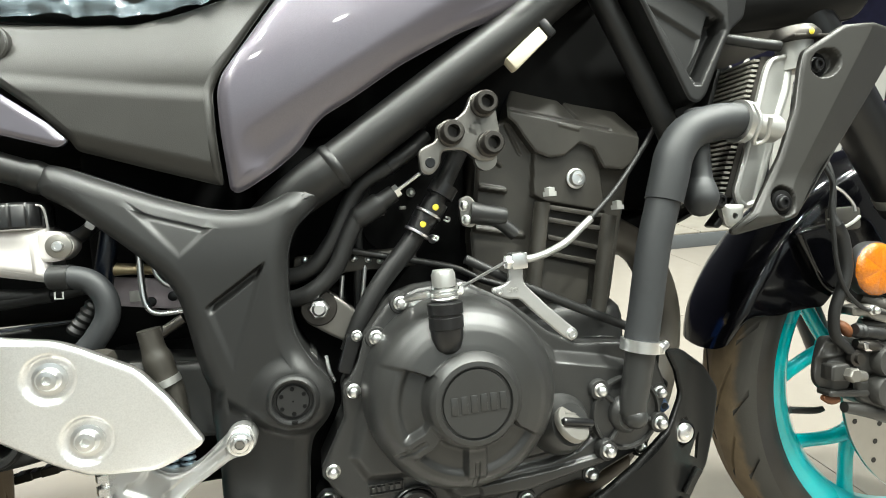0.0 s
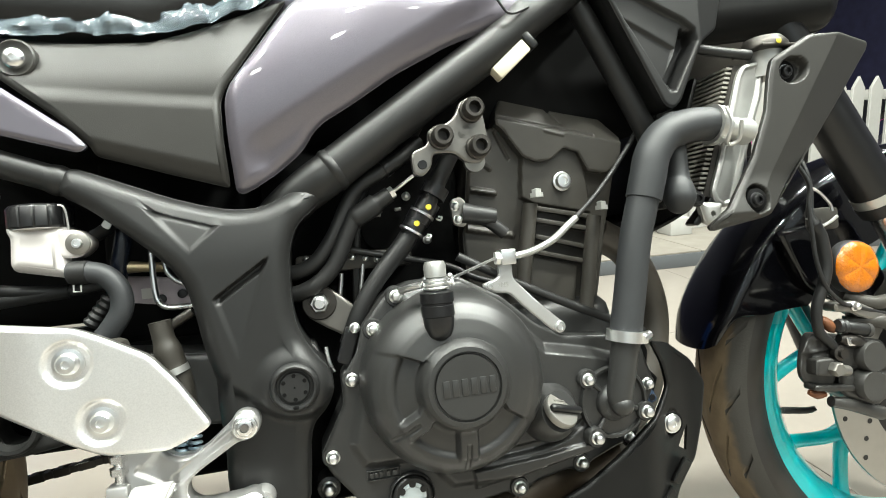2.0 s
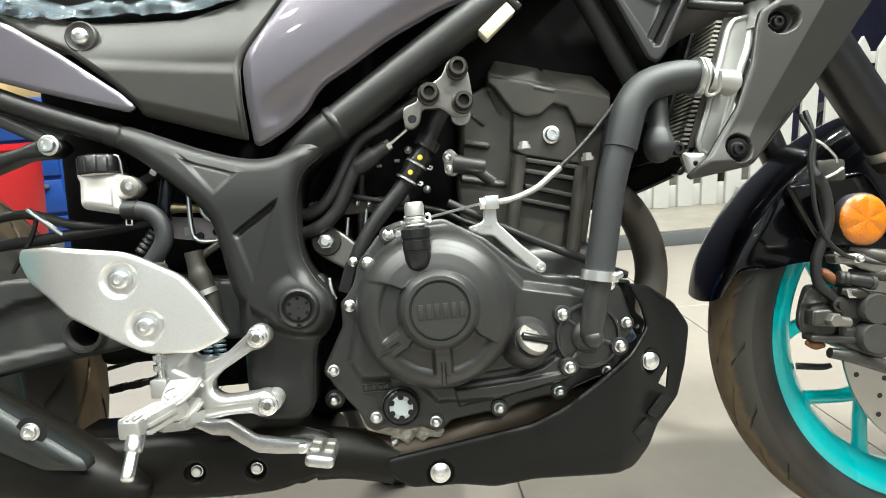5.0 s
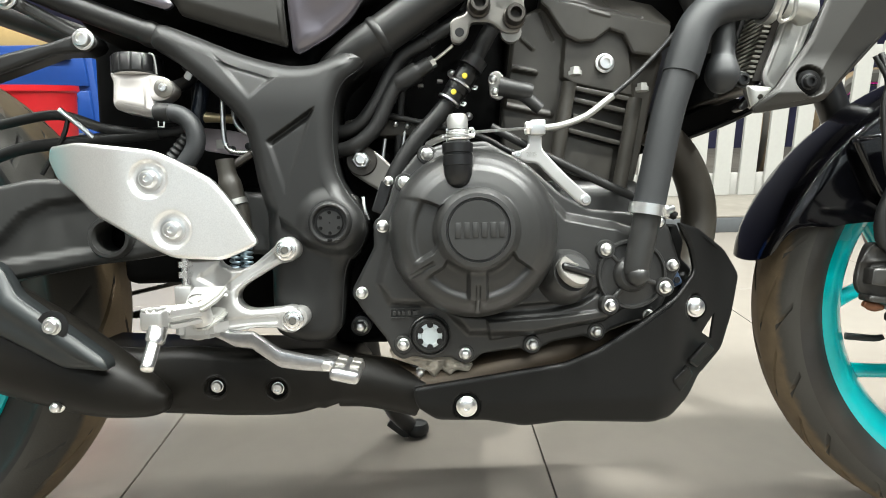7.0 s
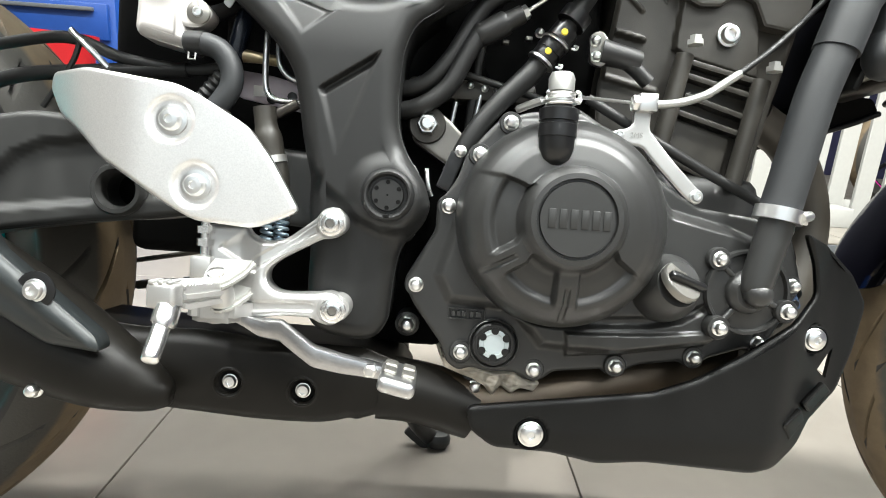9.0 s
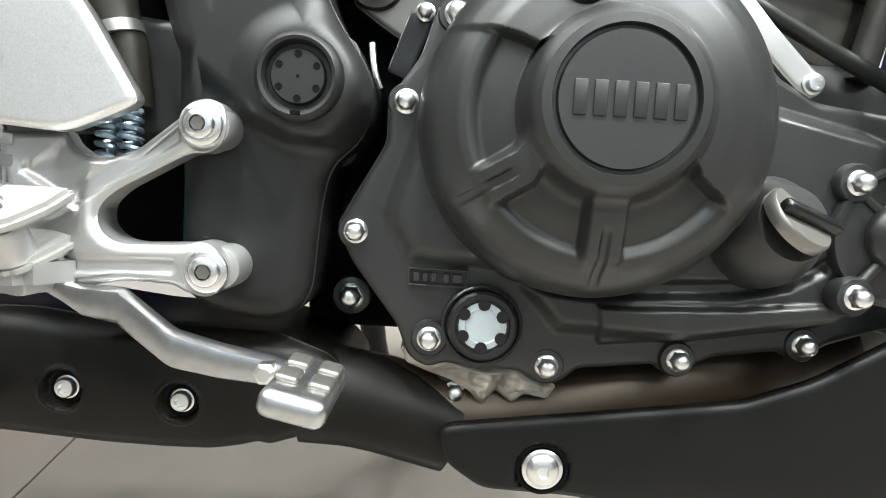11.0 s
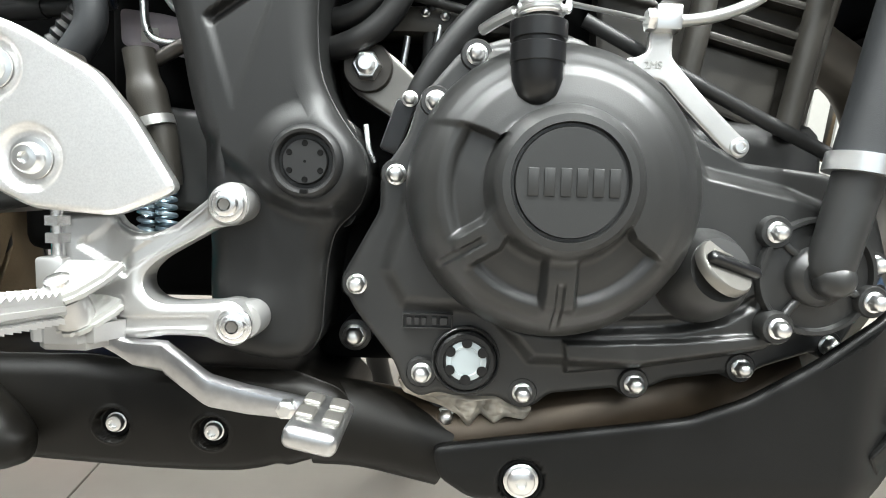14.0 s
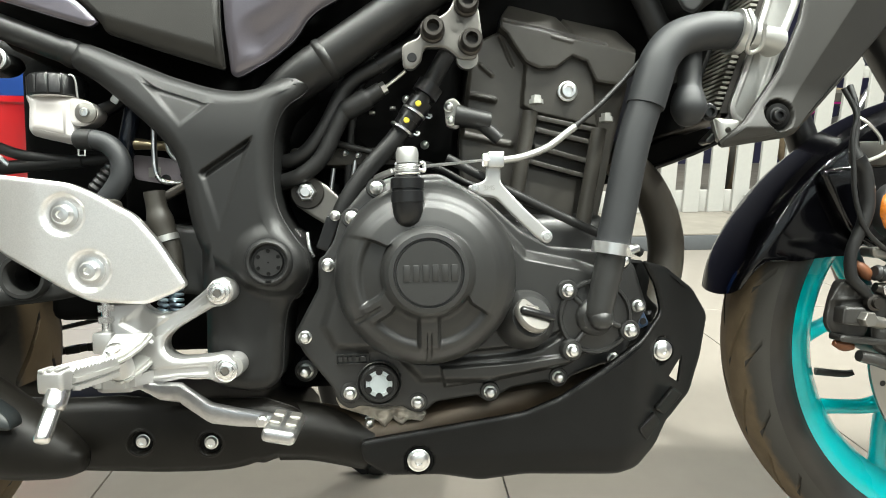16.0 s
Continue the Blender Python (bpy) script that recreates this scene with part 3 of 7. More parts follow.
def bulge_height(r, a):
    """Height of the round bulge over the gasket face, at a radius and an angle in degrees."""
    table = [(0, 62.0), (24.6, 62.0), (25.2, 59.8), (26.4, 59.8), (27.0, 62.5), (30.5, 62.0), (33.5, 58.5), (37.0, 53.0), (44, 51.5), (54, 48.5), (59.0, 45.5), (61.0, 43.5), (66, 39.5), (70, 35.0), (73, 29.5), (75, 22), (76.5, 11), (77.5, 0), (78, -14)]
    h = np.interp(r, [p[0] for p in table], [p[1] for p in table])
    ribs = np.array([212.0, 270.0])
    near = np.abs((a[..., None] - ribs + 180) % 360 - 180).min(-1) * np.pi / 180 * r
    rib = 1 - step01(near - 6.0, 4.0)
    a = a % 360
    bound = 140 + 11 * np.clip((r - 38) / 34, 0, 1)
    lid = np.maximum(1 - step01((a - bound) * np.pi / 180 * r, 2.6), step01((a - 325) * np.pi / 180 * r, 3.0))
    solid = np.maximum(rib, lid)
    ring = step01(r - 33.5, 5.0) * np.clip((60.0 - r) / 8.5, 0, 1)
    slot = (1 - step01(near - 1.0, 1.6)) * step01(r - 42, 3) * (1 - step01(r - 66, 4))
    lip = 1.5 * step01((a - bound) * np.pi / 180 * r, 4.0) * (1 - step01((a - 325) * np.pi / 180 * r, 4.0)) * step01(r - 56, 3)
    return h - 8.2 * ring * (1 - solid) - 1.8 * slot - lip * (r < 74)


def bulge():
    radii = np.array([0.01, 8, 16, 24, 24.6, 25.2, 25.8, 26.4, 27.0, 29, 30.5, 32, 33.5, 34.2, 35, 36, 37, 38, 39, 40, 41, 42, 43, 44, 45, 46, 47, 48, 49, 50, 51, 52, 53, 54, 55, 56, 56.8, 57.5, 59, 60.5, 62, 63, 65, 66, 67, 68, 69.5, 71, 72, 73, 74, 75, 75.8, 76.5, 77, 77.5, 78])
    seg = 600
    ang = np.arange(seg) * 360.0 / seg
    bm = bmesh.new()
    rings = []
    for r in radii:
        h = bulge_height(np.full(seg, r), ang)
        rings.append([bm.verts.new((0.1275 + r / 1000 * math.cos(radians(a)), -0.156 - hh / 1000, 0.389 + 0.004 * (r < 40) * (1 - max(0, r - 36) / 4 * (r > 36)) + r / 1000 * math.sin(radians(a)))) for a, hh in zip(ang, h)])
    for a, b in zip(rings, rings[1:]):
        for k in range(seg):
            bm.faces.new((a[k], a[(k + 1) % seg], b[(k + 1) % seg], b[k]))
    bm.faces.new(rings[0])
    return bm


clutch = part("clutch_bulge", bulge(), CASE, cover, "round satin black clutch housing with sunken panels between ribs", 34)
for k in range(6):
    part("emblem_bar", box((0.1082 + k * 0.00725, -0.2187, 0.3868), (0.1082 + k * 0.00725 + 0.0050, -0.2172, 0.3995), 0.0005, 2), CASE, cover, "raised black bar of the maker's mark")
for lo, hi in (((0.0496, 0.3199), (0.0777, 0.3206)), ((0.0496, 0.3122), (0.0777, 0.3129)), ((0.0496, 0.3129), (0.0503, 0.3199)), ((0.0770, 0.3129), (0.0777, 0.3199))):
    part("stamp_border", box((lo[0], -0.1600, lo[1]), (hi[0], -0.1560, hi[1]), 0.0002, 1), CASE, cover)
for k, (a, b) in enumerate([(0.0520, 0.0550), (0.0562, 0.0590), (0.0602, 0.0630), (0.066, 0.069), (0.0705, 0.0750)]):
    part("stamp_bar", box((a, -0.1600, 0.3142), (b, -0.1560, 0.3184), 0.0003, 1), CASE, cover)
for x, y, z in ((0.0446, -0.1555, 0.3971), (0.0237, -0.1555, 0.336), (0.0609, -0.1590, 0.2872), (0.1183, -0.1545, 0.2756), (0.1823, -0.1525, 0.2818), (0.2448, -0.1485, 0.2914), (0.297, -0.1435, 0.3050), (0.087, -0.157, 0.462), (0.0655, -0.157, 0.437)):
    part("bolt_boss", lathe([(0.0088, -0.012), (0.0088, 0.0), (0.0080, 0.0012), (0, 0.0012)], (x, y, z), seg=24), CASE, cover)
    again(FLANGE, (x, y - 0.001, z), cover, 0.80)

# oil sight glass
sight = part("sight_glass", lathe([(0.0165, -0.004), (0.0165, 0.0025), (0.0152, 0.004), (0.0130, 0.004), (0.0125, 0.0025)], (0.0857, -0.1600, 0.2950), seg=36), BLACKRUB, cover, "round oil sight glass with a black rim")
part("lens", lathe([(0.0125, 0.0022), (0.0085, 0.0032), (0.0078, 0.0026), (0, 0.0032)], (0.0857, -0.160, 0.2950), seg=32), LENS, sight, "pale blue-grey glass")
for k in range(6):
    a = math.tau * k / 6 + 0.5
    part("spot", lathe([(0.0030, 0.0), (0.0030, 0.0012), (0, 0.0014)], (0.0857 + 0.0104 * math.cos(a), -0.1622, 0.2950 + 0.0104 * math.sin(a)), seg=10), GLOSSPLASTIC, sight)
part("outer_rim", lathe([(0.0192, -0.004), (0.0192, 0.0012), (0.0184, 0.0020), (0.0176, 0.0012), (0.0172, -0.004)], (0.0857, -0.1600, 0.2950), seg=40), CASE, sight)

# oil filler with its neck and cap
neck = part("filler_neck", tube([(0.2120, -0.150, 0.3465), (0.2122, -0.163, 0.3473), (0.2128, -0.173, 0.3493), (0.2140, -0.1822, 0.3520)], [0.0285, 0.0265, 0.0225, 0.0168], 6, 36), CASE, cover)
cap_n = Vector((0.42, -0.655, 0.628)).normalized()
cap_x = (Vector((1, 0, 0)) - cap_n * cap_n.x).normalized()
cap_m = Matrix.Translation((0.2140, -0.1830, 0.3525)) @ Matrix((cap_x, cap_n.cross(cap_x), cap_n)).transposed().to_4x4()
cap = part("filler_cap", lathe([(0.0158, -0.002), (0.0160, 0.0), (0.0160, 0.0026), (0.0150, 0.0038), (0, 0.0040)], tilt=cap_m, seg=40), HANGER, cover, "round metal oil filler cap with a black grip")
part("grip", box((-0.0150, -0.0042, 0.003), (0.0185, 0.0018, 0.0088), 0.0020, 3, m=cap_m), GLOSSPLASTIC, cap)
part("cap_mark", box((-0.0070, 0.0068, 0.0036), (0.0070, 0.0082, 0.0044), 0.0002, 1, m=cap_m), HANGER, cap)

# water pump and its elbow
pump = part("water_pump", lathe([(0.0325, -0.03), (0.0325, 0.0090), (0.0316, 0.0108), (0.0296, 0.0108), (0.0284, 0.0080), (0.0250, 0.0080), (0.0160, 0.0098), (0.0, 0.0100)], (0.2735, -0.157, 0.3475), seg=56), CASE, bike, "satin black water pump cover")
for x, y, z, r in ((0.2494, -0.1665, 0.3711, 0.0091), (0.2512, -0.1710, 0.3200, 0.0091), (0.3034, -0.1675, 0.3349, 0.0091), (0.3208, -0.1425, 0.3525, 0.0085), (0.3002, -0.1590, 0.3953, 0.0085)):
    part("lug", lathe([(r, -0.025), (r, 0.0), (r * 0.9, 0.0014), (0, 0.0014)], (x, y, z), seg=22), CASE, pump)
    again(FLANGE, (x, y - 0.0012, z), pump, 0.80)
    if r > 0.009:
        part("rib", tube([(x, y + 0.003, z), (0.2735 + 0.42 * (x - 0.2735), -0.1670, 0.3475 + 0.42 * (z - 0.3475))], 0.0024, 2, 10), CASE, pump)
part("hub", lathe([(0.0165, -0.002), (0.0165, 0.004), (0.0150, 0.0060), (0.0118, 0.0095), (0, 0.0098)], (0.2722, -0.1660, 0.3480), seg=36), CASE, pump)
part("ball_end", lathe([(0.0, -0.0104), (0.0052, -0.0090), (0.0090, -0.0052), (0.0104, 0.0), (0.0090, 0.0052), (0.0052, 0.0090), (0.0025, 0.0101), (0.0, 0.0104)], (0.2742, -0.1785, 0.3478), seg=32), CASE, pump)
part("elbow", tube([(0.2722, -0.1755, 0.3455), (0.2735, -0.1755, 0.352), (0.2775, -0.1755, 0.370), (0.2835, -0.1755, 0.396), (0.2862, -0.1755, 0.410)], [0.0085, 0.0112, 0.0118, 0.0122, 0.0124], 6, 28), CASE, pump, "black pump outlet elbow")
part("hose_guard", sheet(fillet([(0.326, 0.392), (0.345, 0.391), (0.352, 0.372), (0.349, 0.356), (0.361, 0.343), (0.3535, 0.328), (0.345, 0.312), (0.328, 0.304), (0.312, 0.330)], 0.003), -0.100, -0.080, 0.003, 0.003, 0.002, [dome((0.3500, 0.3340), 0.004, -0.003, 0.002), groove((0.335, 0.385), (0.340, 0.350), 0.002, 0.003)]), PANBLACK, pump, "black plastic guard behind the pump")
clip = part("pinch_clip", box((-0.006, -0.004, -0.012), (0.006, 0.004, 0.012), 0.003, 2), mat("blue_grey_plastic", (0.03, 0.05, 0.09), 0.4), bike, "blue-grey plastic hose pinch clip")
clip.matrix_basis = Matrix.Translation((0.323, -0.138, 0.343)) @ pose(0, 0, 0, 0, -25, 0)
# black disc stands in for the shade inside the slot
part("slot", lathe([(0.0035, 0), (0.003, 0.0008), (0, 0.0004)], (0.001, -0.0038, -0.006), seg=12), GLOSSPLASTIC, clip)
hose = part("coolant_hose", tube([(0.2855, -0.175, 0.408), (0.2918, -0.175, 0.437), (0.3030, -0.175, 0.490), (0.3130, -0.175, 0.522), (0.3165, -0.175, 0.531)], [0.0142, 0.0140, 0.0140, 0.0141, 0.0142], 8, 28), RUBBER, bike, "thick black rubber coolant hose")
part("hose_sleeve", tube([(0.3150, -0.175, 0.5265), (0.3215, -0.175, 0.547), (0.3285, -0.174, 0.566), (0.3440, -0.172, 0.5825), (0.369, -0.170, 0.5905), (0.392, -0.168, 0.592), (0.409, -0.167, 0.590)], [0.0158, 0.0160, 0.0160, 0.0160, 0.0158, 0.0155, 0.0152], 8, 28), RUBBER, hose)
clamp = part("hose_clamp", tube([(0.2845, -0.175, 0.402), (0.2862, -0.175, 0.4115)], 0.0168, 2, 28, smooth=False), CHROME, hose, "zinc-plated hose clamp")
part("clamp_screw", tube([(0.2935, -0.189, 0.4045), (0.3035, -0.183, 0.4070)], 0.0038, 2, 10, smooth=False), CHROME, clamp)
part("clamp_lug", box((0.2945, -0.189, 0.400), (0.2995, -0.180, 0.410), 0.001), CHROME, clamp)

# clutch release: stub, spring cap, arm, cable
stub = part("clutch_release", lathe([(0, 0.4275), (0.0055, 0.4285), (0.0094, 0.4325), (0.0116, 0.4395), (0.0122, 0.4470), (0.0128, 0.4475), (0.0128, 0.4555), (0.0122, 0.4560), (0.0122, 0.4575), (0.0132, 0.4580), (0.0132, 0.4655), (0.0105, 0.467), (0.0, 0.467)], (0.1128, -0.203, 0.0), axis="z", seg=40), GLOSSPLASTIC, bike, "black clutch release stub with a sprung cap")
part("spring", tube([(0.1130 + 0.0090 * math.cos(k * 0.5), -0.2035 + 0.0090 * math.sin(k * 0.5), 0.4675 + k * 0.000170) for k in range(58)], 0.0011, 2, 6), CHROME, stub, "bright coil spring")
part("cap", lathe([(0.0062, 0.464), (0.0062, 0.4770), (0.0086, 0.4775), (0.0088, 0.4860), (0.0074, 0.4895), (0, 0.4900)], (0.1130, -0.2035, 0.0), axis="z", seg=28), SILVERHOSE, stub, "silver cap")
part("fork", box((0.102, -0.207, 0.4705), (0.1255, -0.194, 0.4735), 0.001), CHROME, stub)
part("hook", tube([(0.1235, -0.204, 0.4715), (0.1260, -0.203, 0.4715), (0.1268, -0.202, 0.4750), (0.1255, -0.202, 0.4780), (0.1230, -0.203, 0.4775)], 0.0014, 4, 8), CHROME, stub)
part("stop_arm", tube([(0.102, -0.199, 0.472), (0.094, -0.190, 0.470), (0.088, -0.182, 0.468)], 0.0028, 4, 8), CHROME, stub)
cable = part("clutch_cable", tube([(0.197, -0.146, 0.4855), (0.212, -0.145, 0.4875), (0.226, -0.143, 0.4915), (0.241, -0.141, 0.498), (0.255, -0.139, 0.508), (0.266, -0.138, 0.516)], 0.0034, 6, 14), SILVERHOSE, bike, "clutch cable with a bent silver guide tube")
part("cable_sheath", tube([(0.265, -0.138, 0.5155), (0.290, -0.134, 0.536), (0.323, -0.125, 0.568), (0.36, -0.11, 0.61), (0.40, -0.09, 0.68)], 0.0025, 6, 10), BLACKRUB, cable)
part("inner_wire", tube([(0.1255, -0.203, 0.4750), (0.178, -0.150, 0.4852)], 0.0013, 2, 8), CHROME, cable)
part("nut", hexhead(0.0062, 0, 0.006, bmesh.new()), CHROME, cable).matrix_basis = Matrix.Translation((0.180, -0.148, 0.4853)) @ pose(0, 0, 0, 0, 0, 90)
part("clamp_block", box((0.184, -0.154, 0.479), (0.198, -0.140, 0.4925), 0.001), CHROME, cable)
lever = part("cable_bracket", sheet(fillet([(0.183, 0.481), (0.196, 0.481), (0.1955, 0.466), (0.216, 0.444), (0.236, 0.425), (0.2425, 0.420), (0.2415, 0.413), (0.235, 0.4105), (0.227, 0.417), (0.203, 0.440), (0.191, 0.453), (0.180, 0.454), (0.168, 0.4595), (0.167, 0.4635), (0.177, 0.466), (0.183, 0.469)], 0.004, 3), -0.147, -0.142, 0.004, 0.002, 0.0015), ALU, bike, "aluminium clutch cable bracket marked 2MS")
again(SOCKET, (0.2362, -0.1475, 0.4175), lever, 0.55)
again(SOCKET, (0.1725, -0.1475, 0.4615), lever, 0.36)
txt = bpy.data.curves.new("marking", "FONT")
txt.body, txt.size, txt.extrude, txt.align_x = "2MS", 0.0058, 0.0002, "CENTER"
tob = new("marking_source", txt)
bpy.context.view_layer.update()
tme = bpy.data.meshes.new_from_object(tob.evaluated_get(bpy.context.evaluated_depsgraph_get()))
bpy.data.objects.remove(tob)
tme.transform(Matrix.Translation((0.1855, -0.1474, 0.4595)) @ pose(0, 0, 0, 90, 0, 0))
tme.materials.append(WHITEWOOD)
mk = new("marking", tme)
mk.parent = lever
mk["label"] = "embossed characters 2MS"

# cylinder, head, cam cover
cyl_pts = fillet([(0.178, 0.600), (0.164, 0.508), (0.166, 0.440), (0.290, 0.405), (0.300, 0.440), (0.313, 0.499), (0.330, 0.565), (0.30, 0.60), (0.205, 0.613)], 0.006)
block = part("cylinder_block", sheet(cyl_pts, -0.104, 0.11, 0.0016, 0.004, 0.003, [
    pocket([(0.229, 0.590), (0.224, 0.541), (0.236, 0.534), (0.297, 0.520), (0.294, 0.562), (0.286, 0.592)], -0.006, 0.0030),
    groove((0.205, 0.606), (0.216, 0.580), 0.0006, 0.002, 0.0015), groove((0.186, 0.580), (0.196, 0.571), 0.0008, -0.003, 0.002), groove((0.170, 0.553), (0.198, 0.547), 0.0012, -0.006, 0.0025),
    groove((0.166, 0.515), (0.213, 0.505), 0.001, -0.003, 0.003)]), CAST, bike, "black cast cylinder block")
cam_pts = fillet([(0.203, 0.612), (0.205, 0.624), (0.2155, 0.6405), (0.236, 0.6485), (0.256, 0.6510), (0.290, 0.6475), (0.306, 0.636), (0.3215, 0.6190), (0.3345, 0.594), (0.330, 0.568), (0.314, 0.559), (0.294, 0.562), (0.285, 0.581), (0.271, 0.586), (0.256, 0.575), (0.240, 0.574), (0.227, 0.580), (0.216, 0.596), (0.210, 0.606)], 0.0015, 2)
part("cam_cover", sheet(cam_pts, lambda x, z: -0.117 + 0.9 * np.clip((z - 0.6165) + 0.24 * (x - 0.21), 0, 0.05), 0.11, 0.0010, 0.0018, 0.002, [groove((0.203, 0.6195), (0.303, 0.5965), 0.0004, 0.0025, 0.0024), groove((0.264, 0.629), (0.272, 0.610), 0.0005, 0.0025, 0.0024), groove((0.252, 0.603), (0.270, 0.598), 0.0004, -0.0008, 0.0020)]), CAST, block, "black cam cover")
again(SOCKET, (0.267, -0.1115, 0.5535), block, 1.0)
for (x0, z0), (x1, z1) in (((0.237, 0.529), (0.297, 0.516)), ((0.235, 0.518), (0.294, 0.504)), ((0.234, 0.502), (0.290, 0.486)), ((0.229, 0.488), (0.288, 0.472))):
    part("cooling_rib", sheet(fillet([(x0, z0 + 0.0022), (x1, z1 + 0.0022), (x1, z1 - 0.0022), (x0, z0 - 0.0022)], 0.0012, 2), -0.116, -0.10, 0.01, 0.001, 0.001), CAST, block)
part("jacket_plate", sheet(fillet([(0.227, 0.484), (0.277, 0.470), (0.271, 0.430), (0.222, 0.449)], 0.003), -0.110, -0.10, 0.006, 0.0015, 0.0015), CAST, block)
for x, z, dx in ((0.2330, 0.5375, -0.017), (0.2985, 0.521, -0.017)):
    post = part("stud_post", tube([(x - 0.003, -0.117, z - 0.004), (x + dx - 0.003, -0.117, z - 0.094)], 0.0072, 2, 16), CAST, block)
    part("nut", lathe([(0.0066, 0), (0.0066, 0.004), (0.0048, 0.004), (0.0048, 0.0075), (0, 0.0085)], (x, -0.1280, z + 0.001), axis="z", seg=6), SATINALU, post)
sensor = part("sensor_housing", tube([(0.160, -0.123, 0.5290), (0.168, -0.124, 0.5275), (0.189, -0.124, 0.5235), (0.1905, -0.124, 0.5232)], [0.0110, 0.0095, 0.0085, 0.0060], 3, 18), BLACKRUB, block, "black sensor housing with two screws")
part("spigot", tube([(0.180, -0.123, 0.5225), (0.188, -0.124, 0.5170), (0.1992, -0.124, 0.5070)], 0.0060, 4, 14), BLACKRUB, sensor)
part("flange", sheet(fillet([(0.1490, 0.5414), (0.1580, 0.5450), (0.1640, 0.5380), (0.1640, 0.5205), (0.1593, 0.5160), (0.1500, 0.5190)], 0.004), -0.128, -0.122, 0.003, 0.0015, 0.001), HANGER, sensor)
for x, z in ((0.1525, 0.5355), (0.1540, 0.5235)):
    again(FLANGE, (x, -0.1285, z), sensor, 0.62)
crank = part("crankcase", box((0.046, -0.118, 0.285), (0.31, 0.14, 0.44), 0.02, 3), CASE, bike, "black crankcase behind the covers")
sump = part("oil_sump", sheet(fillet([(0.040, 0.285), (0.30, 0.30), (0.285, 0.262), (0.20, 0.245), (0.090, 0.238), (0.05, 0.258)], 0.01), -0.098, 0.10, 0.006, 0.012, 0.010, [groove((0.08, 0.26), (0.12, 0.255), 0.003, 0.004), groove((0.14, 0.262), (0.22, 0.262), 0.004, 0.005)]), DIRTY, bike, "oily bare-metal sump")
part("strainer_lug", sheet(fillet([(0.046, 0.2790), (0.060, 0.2755), (0.072, 0.2740), (0.090, 0.2715), (0.105, 0.2725), (0.118, 0.266), (0.127, 0.262), (0.122, 0.255), (0.111, 0.2575), (0.104, 0.252), (0.096, 0.2575), (0.089, 0.249), (0.083, 0.2565), (0.074, 0.262), (0.064, 0.265), (0.050, 0.270)], 0.0022), -0.146, -0.110, 0.0013, 0.004, 0.0035, [
    lambda x, z: 0.0010 * np.sin(x * 420 + 2.0 * np.sin(z * 500)) * np.sin(z * 480 + 2.0), dome((0.089, 0.262), 0.005, -0.003), groove((0.098, 0.268), (0.094, 0.256), 0.0015, 0.003), dome((0.112, 0.263), 0.004, -0.003)]), DIRTY, sump, "oily bare cast-metal lugs")
again(FLANGE, (0.0754, -0.1385, 0.2545), part("clamp_tab", box((0.065, -0.1375, 0.240), (0.086, -0.112, 0.265), 0.004, 2), GLOSSPLASTIC, sump), 0.8)
part("lug", lathe([(0.010, -0.03), (0.010, -0.001), (0.008, 0), (0, 0)], (0.018, -0.125, 0.299), seg=20), CASE, crank)
again(FLANGE, (0.018, -0.125, 0.299), crank, 1.0)
part("starter", tube([(0.02, -0.05, 0.46), (0.02, 0.10, 0.46)], 0.03, 2, 20), CAST, crank)
# added filler behind the cover, its near-black colour standing in for shade
part("case_gap_block", box((-0.012, -0.100, 0.275), (0.050, 0.10, 0.475), 0.010, 3), GAPSHADE, crank)

# engine hanger plate
hang = part("engine_hanger", sheet(fillet([(0.158, 0.625), (0.172, 0.625), (0.177, 0.612), (0.180, 0.585), (0.174, 0.570), (0.160, 0.570), (0.148, 0.580), (0.129, 0.580), (0.128, 0.569), (0.120, 0.561), (0.112, 0.563), (0.111, 0.582), (0.127, 0.588), (0.127, 0.601), (0.142, 0.604), (0.152, 0.611)], 0.005, 3), -0.160, -0.152, 0.004, 0.002, 0.0015, holes=[fillet([(0.163, 0.606), (0.166, 0.589), (0.152, 0.593), (0.155, 0.600)], 0.003)]), DPLATE, bike, "dark grey plated engine hanger with three black socket bolts")
for x, z in ((0.166, 0.615), (0.137, 0.593), (0.169, 0.583)):
    part("spacer", lathe([(0.0105, 0), (0.0105, 0.004), (0.009, 0.005), (0.009, 0.013), (0.0078, 0.0145), (0.0052, 0.0145), (0.0048, 0.006), (0, 0.006)], (x, -0.160, z), seg=24), DARKSTEEL, hang, "black socket bolt")
part("foot", lathe([(0.0095, 0), (0.0095, 0.006), (0, 0.007)], (0.167, -0.150, 0.572), seg=20), HANGER, hang)
# black disc on the plate, painted shade of a bolt hole
part("dark_hole_disc", lathe([(0.0042, 0), (0.0036, 0.0008), (0, 0.0006)], (0.1195, -0.160, 0.571), seg=16), GLOSSPLASTIC, hang)

# cables and hoses between frame and engine
harness = part("breather_hose", tube([(0.163, -0.128, 0.600), (0.1483, -0.131, 0.5773), (0.1243, -0.133, 0.5355), (0.1135, -0.127, 0.5215), (0.1025, -0.128, 0.5060), (0.0765, -0.131, 0.4780), (0.0590, -0.132, 0.4530), (0.0450, -0.130, 0.4230)], [0.0080, 0.0080, 0.0075, 0.0080, 0.0088, 0.0078, 0.0075, 0.0075], 6, 18), BLACKRUB, bike, "black breather hose with collars and yellow dots")
